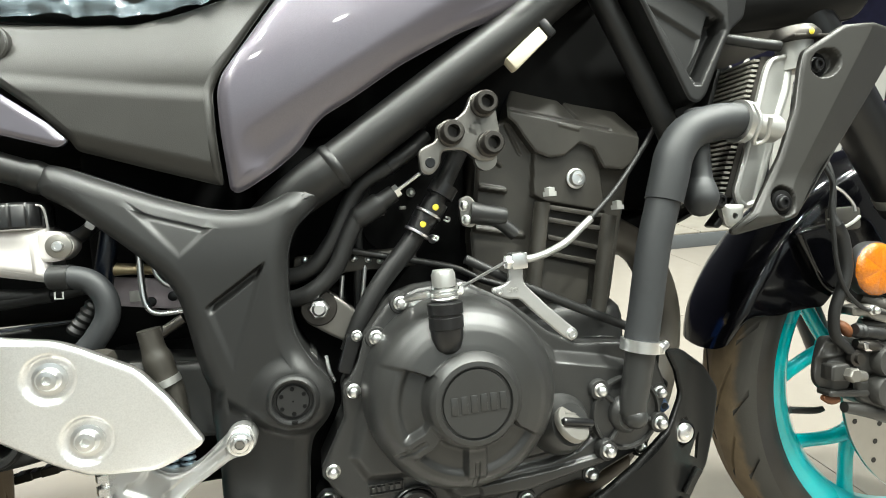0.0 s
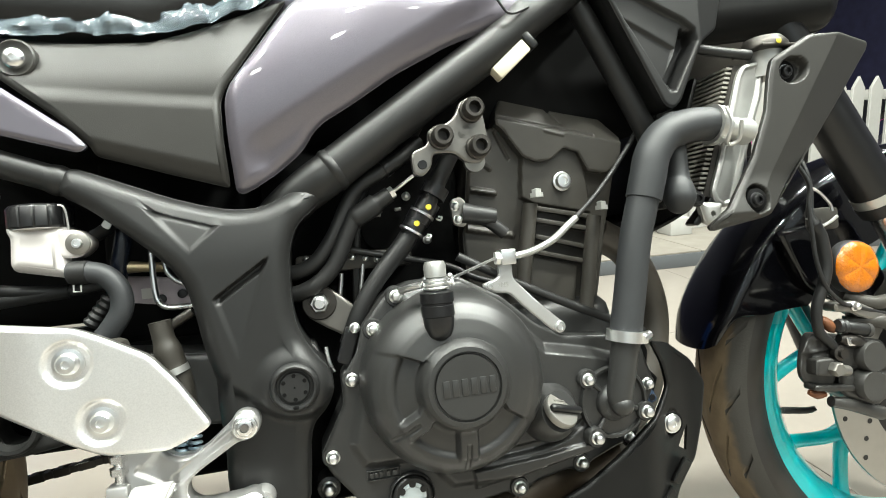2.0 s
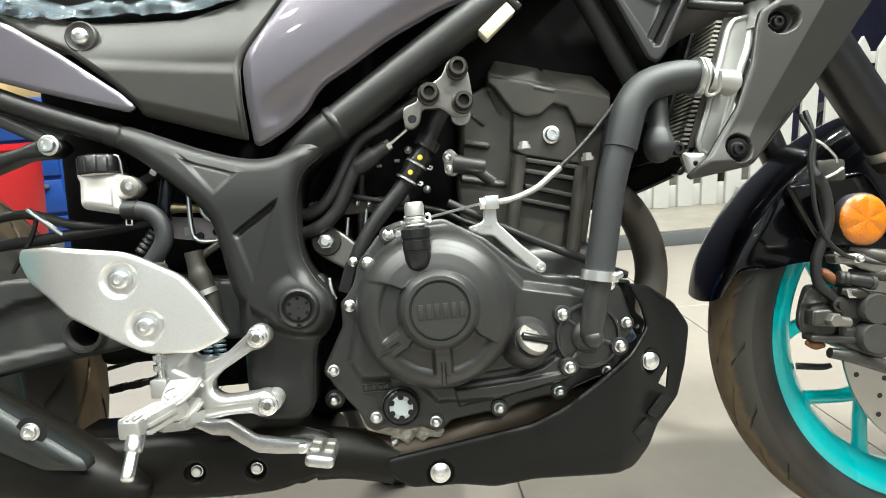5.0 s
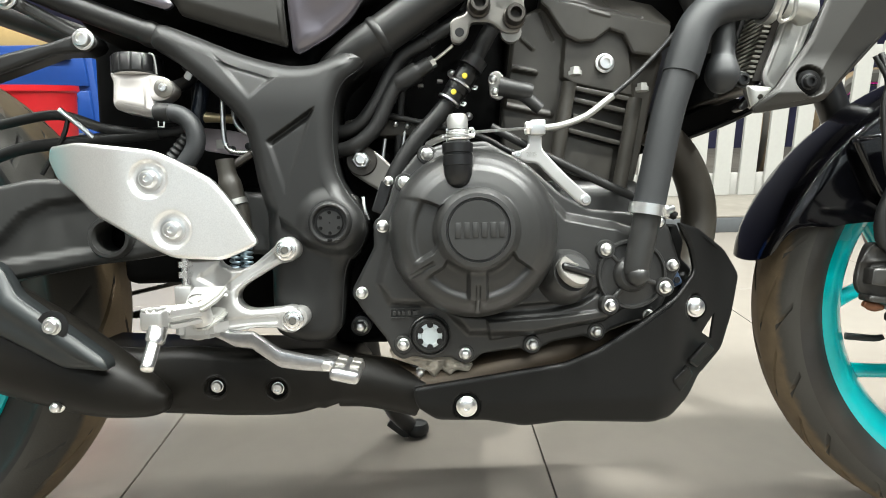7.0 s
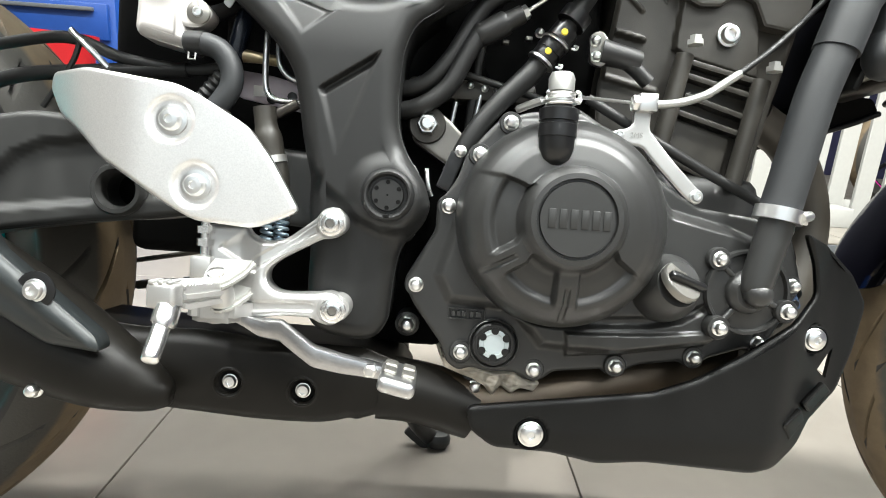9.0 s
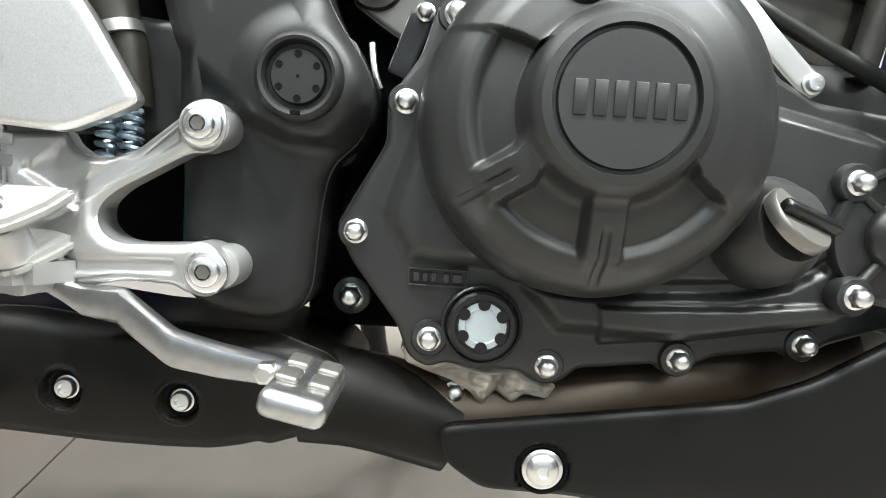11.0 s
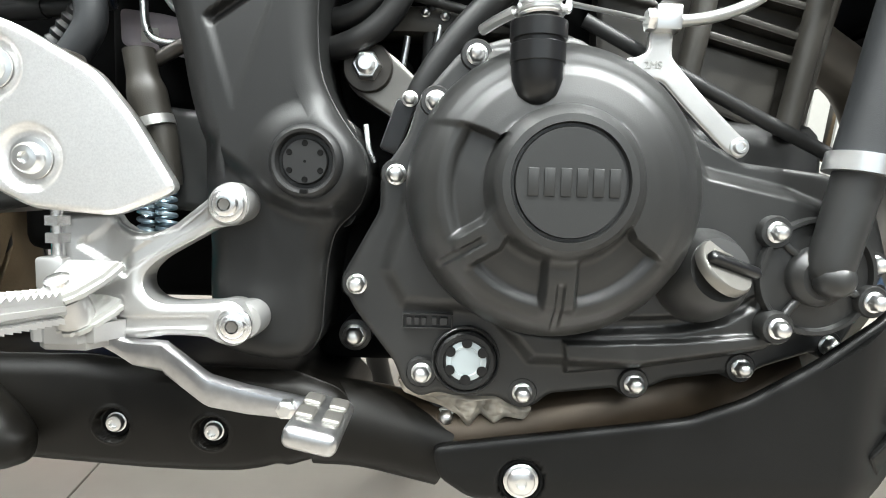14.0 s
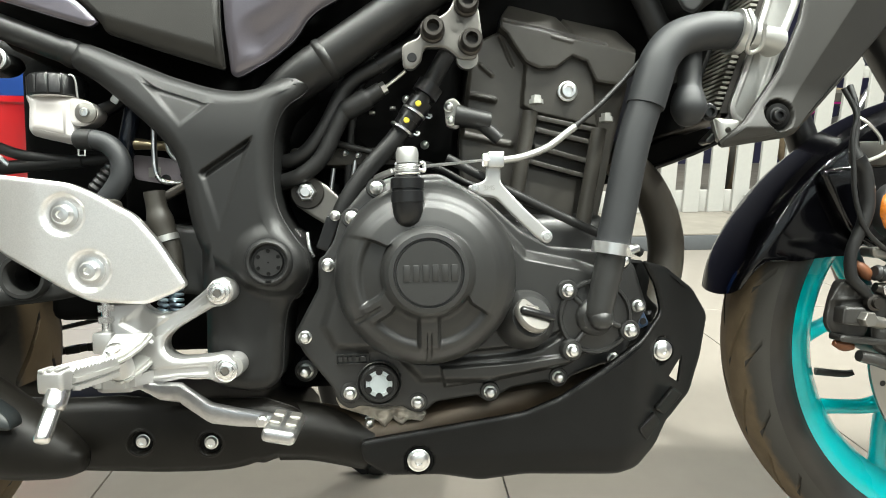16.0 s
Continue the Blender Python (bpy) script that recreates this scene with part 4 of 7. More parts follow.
for (x, z), r in (((0.1335, 0.5500), 0.0120), ((0.1248, 0.5362), 0.0106), ((0.1190, 0.5290), 0.0112), ((0.1142, 0.5222), 0.0104)):
    y = -0.134 if z > 0.530 else -0.1275
    part("collar", tube([(x + 0.0030, y, z + 0.0045), (x - 0.0030, y, z - 0.0045)], r, 2, 18), GLOSSPLASTIC, harness)
for x, y, z in ((0.1245, -0.1445, 0.5358), (0.1142, -0.1377, 0.5227)):
    part("paint_dot", lathe([(0.0028, 0), (0.0021, 0.001), (0, 0.0012)], (x, y, z), seg=12), YELLOW, harness)
for x, z in ((0.1210, 0.5310), (0.1100, 0.5160)):
    part("band", tube([(x + 0.0006, -0.130, z + 0.0009), (x - 0.0006, -0.130, z - 0.0009)], 0.0116, 2, 22), CHROME, harness)
    part("band_loop", tube([(x + 0.0105, -0.140, z - 0.0060), (x + 0.0135, -0.143, z - 0.0075), (x + 0.0150, -0.142, z - 0.0050), (x + 0.0125, -0.140, z - 0.0040)], 0.0009, 4, 8), CHROME, harness)
hose = part("bleed_hose", tube([(-0.03, -0.115, 0.487), (0.015, -0.125, 0.491), (0.039, -0.128, 0.514), (0.057, -0.128, 0.547), (0.069, -0.128, 0.561), (0.085, -0.128, 0.570), (0.108, -0.128, 0.584), (0.125, -0.118, 0.598)], 0.0070, 6, 16), BLACKRUB, bike, "black rubber hose with a clamp")
part("hose_clamp", tube([(0.0900, -0.128, 0.5732), (0.0955, -0.128, 0.5768)], 0.0082, 2, 18), GLOSSPLASTIC, hose)
part("bleed_hose", tube([(-0.03, -0.115, 0.468), (0.011, -0.130, 0.472), (0.037, -0.133, 0.489), (0.052, -0.134, 0.517), (0.063, -0.134, 0.537)], 0.0072, 6, 16), BLACKRUB, bike, "black rubber hose")
conn = part("cable_boot", tube([(0.0590, -0.134, 0.5300), (0.0625, -0.134, 0.5323), (0.070, -0.134, 0.5368), (0.080, -0.134, 0.5428), (0.081, -0.134, 0.5434), (0.0925, -0.134, 0.5502)], [0.0078, 0.0090, 0.0094, 0.0094, 0.0076, 0.0072], 4, 20), BLACKRUB, bike, "black rubber throttle cable boot")
part("nut", tube([(0.0920, -0.134, 0.5500), (0.0965, -0.134, 0.5527)], 0.0058, 2, 6), CHROME, conn)
part("wire", tube([(0.096, -0.134, 0.5525), (0.106, -0.138, 0.5590), (0.114, -0.142, 0.5645)], 0.0016, 4, 8), CHROME, conn)
for x, z in ((0.083, 0.534), (0.102, 0.538)):
    part("white_clip", box((x - 0.0028, -0.116, z - 0.0015), (x + 0.0028, -0.110, z + 0.0015), 0.0006), HANGER, bike, "small grey metal cable clip")
part("throttle_cable", tube([(0.045, -0.105, 0.508), (0.054, -0.115, 0.505), (0.089, -0.116, 0.496), (0.141, -0.116, 0.483), (0.172, -0.116, 0.467), (0.22, -0.122, 0.452)], 0.0030, 6, 10), BLACKRUB, bike, "black throttle cable")
part("wire_loom", tube([(0.10, -0.10, 0.60), (0.08, -0.108, 0.575), (0.065, -0.108, 0.535), (0.060, -0.105, 0.49), (0.058, -0.100, 0.45)], 0.0042, 6, 10), BLACKRUB, bike, "black sheathed wiring")
part("wire_loom", tube([(0.15, -0.13, 0.49), (0.20, -0.135, 0.462), (0.25, -0.135, 0.437), (0.29, -0.135, 0.418), (0.33, -0.13, 0.40)], 0.0042, 6, 10), BLACKRUB, bike, "black sheathed wiring")
part("wire_loom", tube([(0.12, -0.10, 0.60), (0.16, -0.09, 0.65), (0.22, -0.08, 0.66), (0.30, -0.07, 0.65)], 0.0042, 6, 10), BLACKRUB, bike, "black sheathed wiring")
for (x0, z0), (x1, z1) in (((0.066, 0.491), (0.060, 0.452)), ((0.046, 0.484), (0.041, 0.450))):
    part("throttle_spindle", tube([(x0, -0.108, z0), (x1, -0.108, z1)], 0.0022, 2, 10), CHROME, bike, "thin steel spindle")
canister = part("label_canister", box((-0.0205, -0.007, -0.0066), (0.0195, 0.007, 0.0066), 0.002, 2), mat("cream_label", (0.60, 0.55, 0.42), 0.5), bike, "cream-labelled fuse holder under the tank")
canister.matrix_basis = Matrix.Translation((0.2100, -0.150, 0.6610)) @ pose(0, 0, 0, 0, -41, 0)
part("plug", box((0.020, -0.008, -0.008), (0.028, 0.006, 0.010), 0.002), GLOSSPLASTIC, canister)
# plain block in the gap; the depth's shade is in its near-black colour
throttle = part("throttle_body", box((-0.02, -0.085, 0.45), (0.17, 0.09, 0.61), 0.012, 3), GAPSHADE, bike, "throttle body block between frame and cylinders, near-black as gap shade")
rail = part("injector_rail", box((0.006, -0.110, 0.486), (0.112, -0.080, 0.503), 0.004, 2), CAST, throttle, "black cast rail with small silver screws")
for x, z in ((0.016, 0.500), (0.057, 0.498), (0.069, 0.496), (0.079, 0.494), (0.089, 0.4925)):
    again(FLANGE, (x, -0.1105, z), rail, 0.42)
part("throttle_drum", lathe([(0.020, 0), (0.020, 0.004), (0.017, 0.005), (0.017, 0.008), (0.020, 0.009), (0.020, 0.012), (0, 0.013)], (0.088, -0.086, 0.522), seg=28), GAPSHADE, throttle, "black cable drum")
for x, y, z in ((0.115, -0.086, 0.552), (0.132, -0.086, 0.508)):
    again(FLANGE, (x, y, z), throttle, 0.6)
# four added filler blocks, coloured near-black in place of shade in the gaps
part("tank_gap_block", box((-0.06, -0.095, 0.605), (0.40, 0.10, 0.79), 0.02, 3), GAPSHADE, bike, "filler block in the airbox space under the tank, near-black as gap shade")
part("thermostat", box((0.325, 0.03, 0.50), (0.365, 0.10, 0.63), 0.012, 3), GAPSHADE, bike, "filler block behind the hose, near-black as gap shade")
part("footrest_gap_block", box((-0.152, -0.085, 0.312), (-0.02, 0.08, 0.44), 0.012, 3), GAPSHADE, bike, "filler block behind the footrest, near-black as gap shade")
part("frame_gap_block", box((-0.16, -0.075, 0.435), (-0.02, 0.09, 0.62), 0.012, 3), GAPSHADE, bike, "filler block inside the frame, near-black as gap shade")
shock = part("engine_mount", sheet(fillet([(0.010, 0.470), (0.026, 0.477), (0.040, 0.468), (0.057, 0.452), (0.046, 0.428), (0.028, 0.439), (0.012, 0.450)], 0.005), -0.124, -0.09, 0.003, 0.003, 0.002), DPLATE, bike, "dull grey steel engine mount bracket with a flanged nut")
part("washer", lathe([(0.0150, 0), (0.0150, 0.002), (0.0140, 0.003), (0, 0.003)], (0.024, -0.124, 0.461), seg=32), DARKSTEEL, shock)
part("flange_nut", hexhead(0.0086, 0, 0.007, bmesh.new()), CHROME, shock).matrix_basis = Matrix.Translation((0.024, -0.127, 0.461))
part("stud_end", lathe([(0.0058, 0), (0.0058, 0.010), (0.004, 0.0115), (0, 0.0115)], (0.024, -0.127, 0.461), seg=16), CHROME, shock)
tab = part("sensor_bracket", sheet(fillet([(0.044, 0.440), (0.055, 0.437), (0.044, 0.408), (0.034, 0.412)], 0.002), -0.150, -0.140, 0.005, 0.001, 0.001), GLOSSPLASTIC, bike, "small black sensor bracket with a screw")
again(FLANGE, (0.051, -0.151, 0.439), tab, 0.62)
part("clip", tube([(0.026, -0.145, 0.425), (0.028, -0.147, 0.412), (0.031, -0.146, 0.404)], 0.0016, 3, 8), CHROME, tab)


# bodywork
tank_pts = [(-0.033, 0.560), (-0.035, 0.600), (-0.035, 0.630), (-0.031, 0.643), (0.016, 0.704), (0.08, 0.785), (0.28, 0.82), (0.31, 0.74), (0.262, 0.718), (0.211, 0.696), (0.155, 0.675), (0.103, 0.649), (0.063, 0.624), (0.041, 0.612), (0.032, 0.604), (0.021, 0.588), (-0.003, 0.570), (-0.020, 0.560), (-0.028, 0.557)]
tank_pts = fillet(tank_pts, 0.010, 4)
part("tank_panel", sheet(tank_pts, lambda x, z: -0.160 - 0.012 * np.sin(np.clip((z - 0.56 - 0.45 * (x + 0.03)) / 0.17, 0, 1) * np.pi) + 0.05 * step01(z - 0.70, 0.12) + 1.3 * np.clip(z - 0.60 - 0.45 * (x + 0.03), 0, 0.2) ** 2 + 0.55 * (x - 0.07) ** 2, 0, 0.003, 0.010, 0.008, [
    groove((0.0, 0.585), (0.22, 0.715), 0.004, 0.005, 0.022)], thick=0.004), TANK, bike, "glossy violet-grey metallic tank side panel")
part("tank", sheet(fillet([(-0.02, 0.71), (0.04, 0.80), (0.28, 0.86), (0.42, 0.80), (0.32, 0.755), (0.12, 0.69)], 0.03), -0.12, 0.15, 0.015, 0.03, 0.03), TANK, bike, "violet-grey fuel tank")
part("panel_seam", tube([(0.186, -0.167, 0.730), (0.200, -0.165, 0.706), (0.210, -0.163, 0.698), (0.228, -0.160, 0.705)], 0.0012, 4, 6), BLACKRUB, bike)
side_pts = fillet([(-0.30, 0.715), (-0.202, 0.690), (-0.150, 0.687), (-0.091, 0.688), (-0.058, 0.697), (-0.005, 0.715), (0.020, 0.724), (-0.0325, 0.6455), (-0.0385, 0.632), (-0.0385, 0.601), (-0.0370, 0.563), (-0.081, 0.577), (-0.135, 0.595), (-0.137, 0.602), (-0.156, 0.623), (-0.20, 0.660)], 0.004, 3)
side = part("side_panel", sheet(side_pts, lambda x, z: -0.154 - 0.004 * step01(x + 0.10, 0.08) + 0.022 * step01(z - 0.640, 0.07), 0, 0.0018, 0.006, 0.005, [
    lambda x, z: 0.0035 * step01((z - (0.6290 - 0.100 * (x + 0.1))), 0.014) - 0.001, lambda x, z: 0.006 * step01((0.5990 - 0.30 * (x + 0.1)) - z, 0.016)], thick=0.004), PLASTIC, bike, "grained dark grey plastic side panel")
ear = part("screw_seat", lathe([(0.0145, -0.006), (0.0145, 0.0015), (0.0132, 0.0025), (0.0110, 0.001), (0, 0.0005)], (-0.183, -0.146, 0.671), seg=28), PLASTIC, side)
part("screw", lathe([(0.0085, 0), (0.0080, 0.003), (0.0055, 0.0052), (0.0022, 0.0056), (0.002, 0.004), (0, 0.004)], (-0.183, -0.147, 0.671), seg=24), CHROME, ear, "round-headed bright screw")
tail_pts = fillet([(-0.33, 0.715), (-0.271, 0.695), (-0.239, 0.681), (-0.197, 0.652), (-0.147, 0.613), (-0.1355, 0.600), (-0.142, 0.5955), (-0.225, 0.621), (-0.275, 0.638), (-0.36, 0.67)], 0.004, 3)
part("tail_panel", sheet(tail_pts, -0.160, 0, 0.005, 0.005, 0.004, [], thick=0.004), TANK, bike, "violet-grey metallic tail panel")
part("seat_base", sheet(fillet([(-0.42, 0.77), (-0.200, 0.695), (-0.09, 0.690), (-0.01, 0.715), (0.03, 0.75), (-0.05, 0.77), (-0.30, 0.81)], 0.02), -0.140, 0.14, 0.012, 0.03, 0.03), BLACKRUB, bike, "black rider seat")
# two more added fillers under the seat, gap shade painted as near-black
part("seat_gap_block", box((-0.265, -0.09, 0.600), (-0.03, 0.10, 0.68), 0.02, 3), GAPSHADE, bike, "filler block under the seat, near-black as gap shade")
part("rear_gap_block", box((-0.300, 0.0, 0.455), (-0.10, 0.10, 0.62), 0.02, 3), GAPSHADE, bike, "filler block ahead of the rear wheel, near-black as gap shade")

# brake fluid bottle
bottle = part("brake_reservoir", sheet(fillet([(-0.1985, 0.5445), (-0.1565, 0.5410), (-0.1570, 0.5120), (-0.1555, 0.5110), (-0.1560, 0.5000), (-0.1950, 0.5090), (-0.1975, 0.5139), (-0.1962, 0.5340), (-0.1985, 0.5384)], 0.004, 4), -0.164, -0.130, 0.002, 0.010, 0.012), WHITEPL, bike, "milky brake fluid bottle with a black ribbed cap")
bottle.matrix_basis = Matrix.Translation((-0.0018, 0.0105, 0.0012))
part("lip", lathe([(0.0185, 0.5395), (0.0205, 0.5400), (0.0208, 0.5425), (0.0190, 0.5440)], (-0.1775, -0.148, 0.0), axis="z", seg=36), WHITEPL, bottle)
bm = bmesh.new()
rings = []
for r, z in ((0.0205, 0.5405), (0.0214, 0.5420), (0.0214, 0.5560), (0.0204, 0.5582), (0.0170, 0.5590)):
    rings.append([bm.verts.new((-0.1775 + q * math.cos(a), -0.148 + q * math.sin(a), z)) for q, a in ((r + 0.0008 * (k % 12 < 10) * (r > 0.021), math.tau * k / 168) for k in range(168))])
for a, c in zip(rings, rings[1:]):
    for k in range(168):
        bm.faces.new((a[k], a[(k + 1) % 168], c[(k + 1) % 168], c[k]))
bm.faces.new(rings[0]), bm.faces.new(rings[-1])
part("lid", bm, GLOSSPLASTIC, bottle)
part("ear", sheet(fillet([(-0.165, 0.538), (-0.147, 0.5375), (-0.1375, 0.5265), (-0.147, 0.5155), (-0.165, 0.5165)], 0.0095), -0.162, -0.145, 0.003, 0.003, 0.002), WHITEPL, bottle)
part("washer", lathe([(0.0086, -0.001), (0.0086, 0.0006), (0.0078, 0.0012), (0, 0.0016)], (-0.1487, -0.1620, 0.5265), seg=32), HANGER, bottle)
again(SOCKET, (-0.1487, -0.1625, 0.5265), bottle, 0.50)
# crumpled clear tape, its shine put into a satin silver colour
part("clear_tape_strip", sheet(fillet([(-0.1370, 0.5400), (-0.1290, 0.5520), (-0.1240, 0.5490), (-0.1315, 0.5360)], 0.002), -0.1470, -0.1455, 0.003, 0.001, 0.0006), SILVERHOSE, bottle)
part("stay", tube([(-0.146, -0.146, 0.530), (-0.136, -0.140, 0.537), (-0.130, -0.138, 0.545), (-0.136, -0.136, 0.552), (-0.124, -0.13, 0.560)], 0.0034, 5, 8, flat=2.0), GLOSSPLASTIC, bottle, "black plastic stay")
part("wire_clip", tube([(-0.1575, -0.168, 0.5560), (-0.1545, -0.168, 0.5550), (-0.1530, -0.167, 0.5500), (-0.1525, -0.166, 0.538)], 0.0008, 3, 8), SILVERHOSE, bottle)
fluid_hose = part("fluid_hose", tube([(-0.158, -0.150, 0.5055), (-0.146, -0.152, 0.5055), (-0.133, -0.152, 0.5010), (-0.1245, -0.152, 0.489), (-0.1245, -0.152, 0.474), (-0.134, -0.152, 0.459), (-0.143, -0.152, 0.450)], 0.0083, 7, 22), RUBBER, bike, "bent black brake fluid hose")
part("hose_cuff", tube([(-0.1565, -0.150, 0.5056), (-0.1440, -0.152, 0.5052)], 0.0090, 2, 22), BLACKRUB, fluid_hose)
part("ribbed_boot", tube([(-0.150 + 0.0165 * k / 10, -0.144, 0.4640 + 0.0205 * k / 10) for k in range(11)], [0.0066 if k % 2 else 0.0054 for k in range(11)], 2, 14), BLACKRUB, fluid_hose)
part("white_staple", tube([(-0.1530, -0.1600, 0.4965), (-0.1530, -0.1605, 0.4915), (-0.1480, -0.1605, 0.4912), (-0.1480, -0.1600, 0.4960)], 0.0007, 3, 6, smooth=False), SILVERHOSE, fluid_hose)

# right footrest: heel guard, bracket, peg, pedal
bracket_pts = fillet([(-0.1337, 0.3719), (-0.1003, 0.3743), (-0.0971, 0.3677), (-0.0888, 0.3635), (-0.0787, 0.363), (-0.0686, 0.3667), (-0.0491, 0.3823), (-0.0455, 0.3880), (-0.0380, 0.3910), (-0.0308, 0.3876), (-0.0288, 0.3791), (-0.0312, 0.3712), (-0.0370, 0.3676), (-0.0452, 0.3672), (-0.0756, 0.3496), (-0.0824, 0.3426), (-0.0825, 0.334), (-0.0765, 0.3283),
                       (-0.0691, 0.3268), (-0.0454, 0.328), (-0.0380, 0.3300), (-0.0298, 0.3274), (-0.0262, 0.3182), (-0.0280, 0.3098), (-0.0345, 0.3057), (-0.0428, 0.3073), (-0.0489, 0.3107), (-0.0693, 0.3113), (-0.0999, 0.3054), (-0.1210, 0.3000), (-0.131, 0.306), (-0.126, 0.330), (-0.124, 0.350)], 0.005, 3)
rest = part("footrest_bracket", sheet(bracket_pts, lambda x, z: -0.181 - 0.006 * step01(0.372 - z, 0.05) + 0.004 * step01(-0.085 - x, 0.02), -0.168, 0.0013, 0.0042, 0.0038, [
    groove((-0.090, 0.3475), (-0.052, 0.3735), 0.0026, 0.0016, 0.0022), groove((-0.092, 0.3170), (-0.050, 0.3190), 0.0022, 0.0012, 0.0022),
    dome((-0.0386, 0.3790), 0.0098, -0.0024, 0.0016), dome((-0.0330, 0.3180), 0.0098, -0.0024, 0.0016),
    ledge((-0.118, 0.3560), (-0.090, 0.3400), 0.0022, 0.030, 1, 0.003)]), ALU, bike, "cast aluminium Y-shaped footrest bracket")
BRACKETBOLT = part("bolt", lathe([(0.0090, 0), (0.0090, 0.0012), (0.0084, 0.0017), (0.0066, 0.0019), (0.0064, 0.0036), (0.0056, 0.0044), (0.0034, 0.0046), (0.0031, 0.0022), (0, 0.0022)], (-0.0386, -0.1833, 0.3790), seg=32), CHROME, rest)
again(BRACKETBOLT, (0.0058, -0.0062, -0.0608), rest)
# darker hex plugs fill the bolt heads, standing in for shade in the sockets
for x, y, z in ((-0.0386, -0.1858, 0.3790), (-0.0328, -0.1920, 0.3182)):
    part("socket", lathe([(0.0031, 0.0), (0.0030, 0.0021), (0.0, 0.0018)], (x, y, z), seg=6), DPLATE, rest)
part("standoff", lathe([(0.0098, -0.018), (0.0098, 0.0), (0.0090, 0.002), (0, 0.002)], (-0.0376, -0.177, 0.3790), seg=28), ALU, rest)
part("standoff", lathe([(0.0098, -0.018), (0.0098, 0.0), (0.0090, 0.002), (0, 0.002)], (-0.0320, -0.177, 0.3180), seg=28), ALU, rest)
heel_pts = fillet([(-0.262, 0.466), (-0.257, 0.477), (-0.214, 0.4765), (-0.146, 0.467), (-0.132, 0.461), (-0.098, 0.442), (-0.081, 0.421), (-0.060, 0.386), (-0.069, 0.381), (-0.091, 0.372), (-0.132, 0.375), (-0.150, 0.384), (-0.200, 0.414), (-0.221, 0.432), (-0.245, 0.446)], 0.006, 4)
heel = part("heel_guard", sheet(heel_pts, lambda x, z: -0.193 + 5.1 * np.clip(-0.165 - x, 0, 1) ** 2, 0, 0.0016, 0.0035, 0.0028, [dome((-0.1495, 0.4427), 0.0135, 0.0032, 0.0035), dome((-0.1315, 0.3993), 0.0135, 0.0032, 0.0035)], thick=0.006), PLATE, bike, "bright aluminium heel guard plate with two bolts")
for x, z in ((-0.1495, 0.4427), (-0.1315, 0.3993)):
    again(WASHER, (x, -0.1905, z), heel, 1.0)
part("backing", box((-0.150, -0.186, 0.39), (-0.115, -0.165, 0.455), 0.006), CAST, heel)
def slab(outline, z0, z1, bev=0.0015):
    """A flat plate: an x-y outline between two heights, its edges bevelled."""
    bm = bmesh.new()
    face = bm.faces.new([bm.verts.new((x, y, z0)) for x, y in outline])
    top = bmesh.ops.extrude_face_region(bm, geom=[face])
    bmesh.ops.translate(bm, vec=(0, 0, z1 - z0), verts=[v for v in top["geom"] if isinstance(v, bmesh.types.BMVert)])
    bmesh.ops.recalc_face_normals(bm, faces=bm.faces[:])
    bmesh.ops.bevel(bm, geom=bm.edges[:], offset=bev, segments=2, affect="EDGES")
    return bm


def serrated(p, q, across, up, n):
    """A rail of n saw teeth from p to q."""
    bm = bmesh.new()
    p, q, across, up = Vector(p), Vector(q), Vector(across), Vector(up)
    rows = []
    for k in range(2 * n + 1):
        base = p.lerp(q, k / (2 * n))
        crest = up * (1.0 if k % 2 else 0.42)
        rows.append([bm.verts.new(base + v) for v in (-across, -across * 0.7 + crest, across * 0.7 + crest, across)])
    for a, b in zip(rows, rows[1:]):
        for k in range(4):
            bm.faces.new((a[k], a[(k + 1) % 4], b[(k + 1) % 4], b[k]))
    bm.faces.new(rows[0]), bm.faces.new(rows[-1])
    bmesh.ops.recalc_face_normals(bm, faces=bm.faces[:])
    return bm


lobe = [(-0.088, -0.180), (-0.091, -0.194), (-0.098, -0.207), (-0.104, -0.2125), (-0.112, -0.2125), (-0.1175, -0.206), (-0.119, -0.192), (-0.118, -0.180)]
hinge = part("peg_hinge", slab(lobe, 0.3365, 0.3430, 0.0022), SATINALU, rest, "cast aluminium peg clevis")
hinge.matrix_basis = Matrix.Translation((-0.107, -0.198, 0.332)) @ pose(0, 0, 0, 30, 0, 0) @ Matrix.Translation((0.107, 0.198, -0.332))
part("lower_lobe", slab(lobe, 0.3170, 0.3235, 0.0022), SATINALU, hinge)
part("knuckle", lathe([(0.0086, 0.3220), (0.0092, 0.3240), (0.0092, 0.3350), (0.0086, 0.3370)], (-0.1080, -0.2030, 0), axis="z", seg=28), ALU, hinge)
part("gusset", slab([(-0.088, -0.182), (-0.100, -0.203), (-0.124, -0.203), (-0.134, -0.194), (-0.130, -0.182)], 0.3060, 0.3230, 0.0040), ALU, rest)
part("pivot_pin", lathe([(0.0050, 0.314), (0.0050, 0.3455), (0.0058, 0.3458), (0.0056, 0.3475), (0.0030, 0.3482), (0, 0.3482)], (-0.1080, -0.2030, 0), axis="z", seg=24), CHROME, hinge)
peg_a, peg_b = Vector((-0.1125, -0.2000, 0.3285)), Vector((-0.1070, -0.2790, 0.3370))
bm = bmesh.new()
rings = []
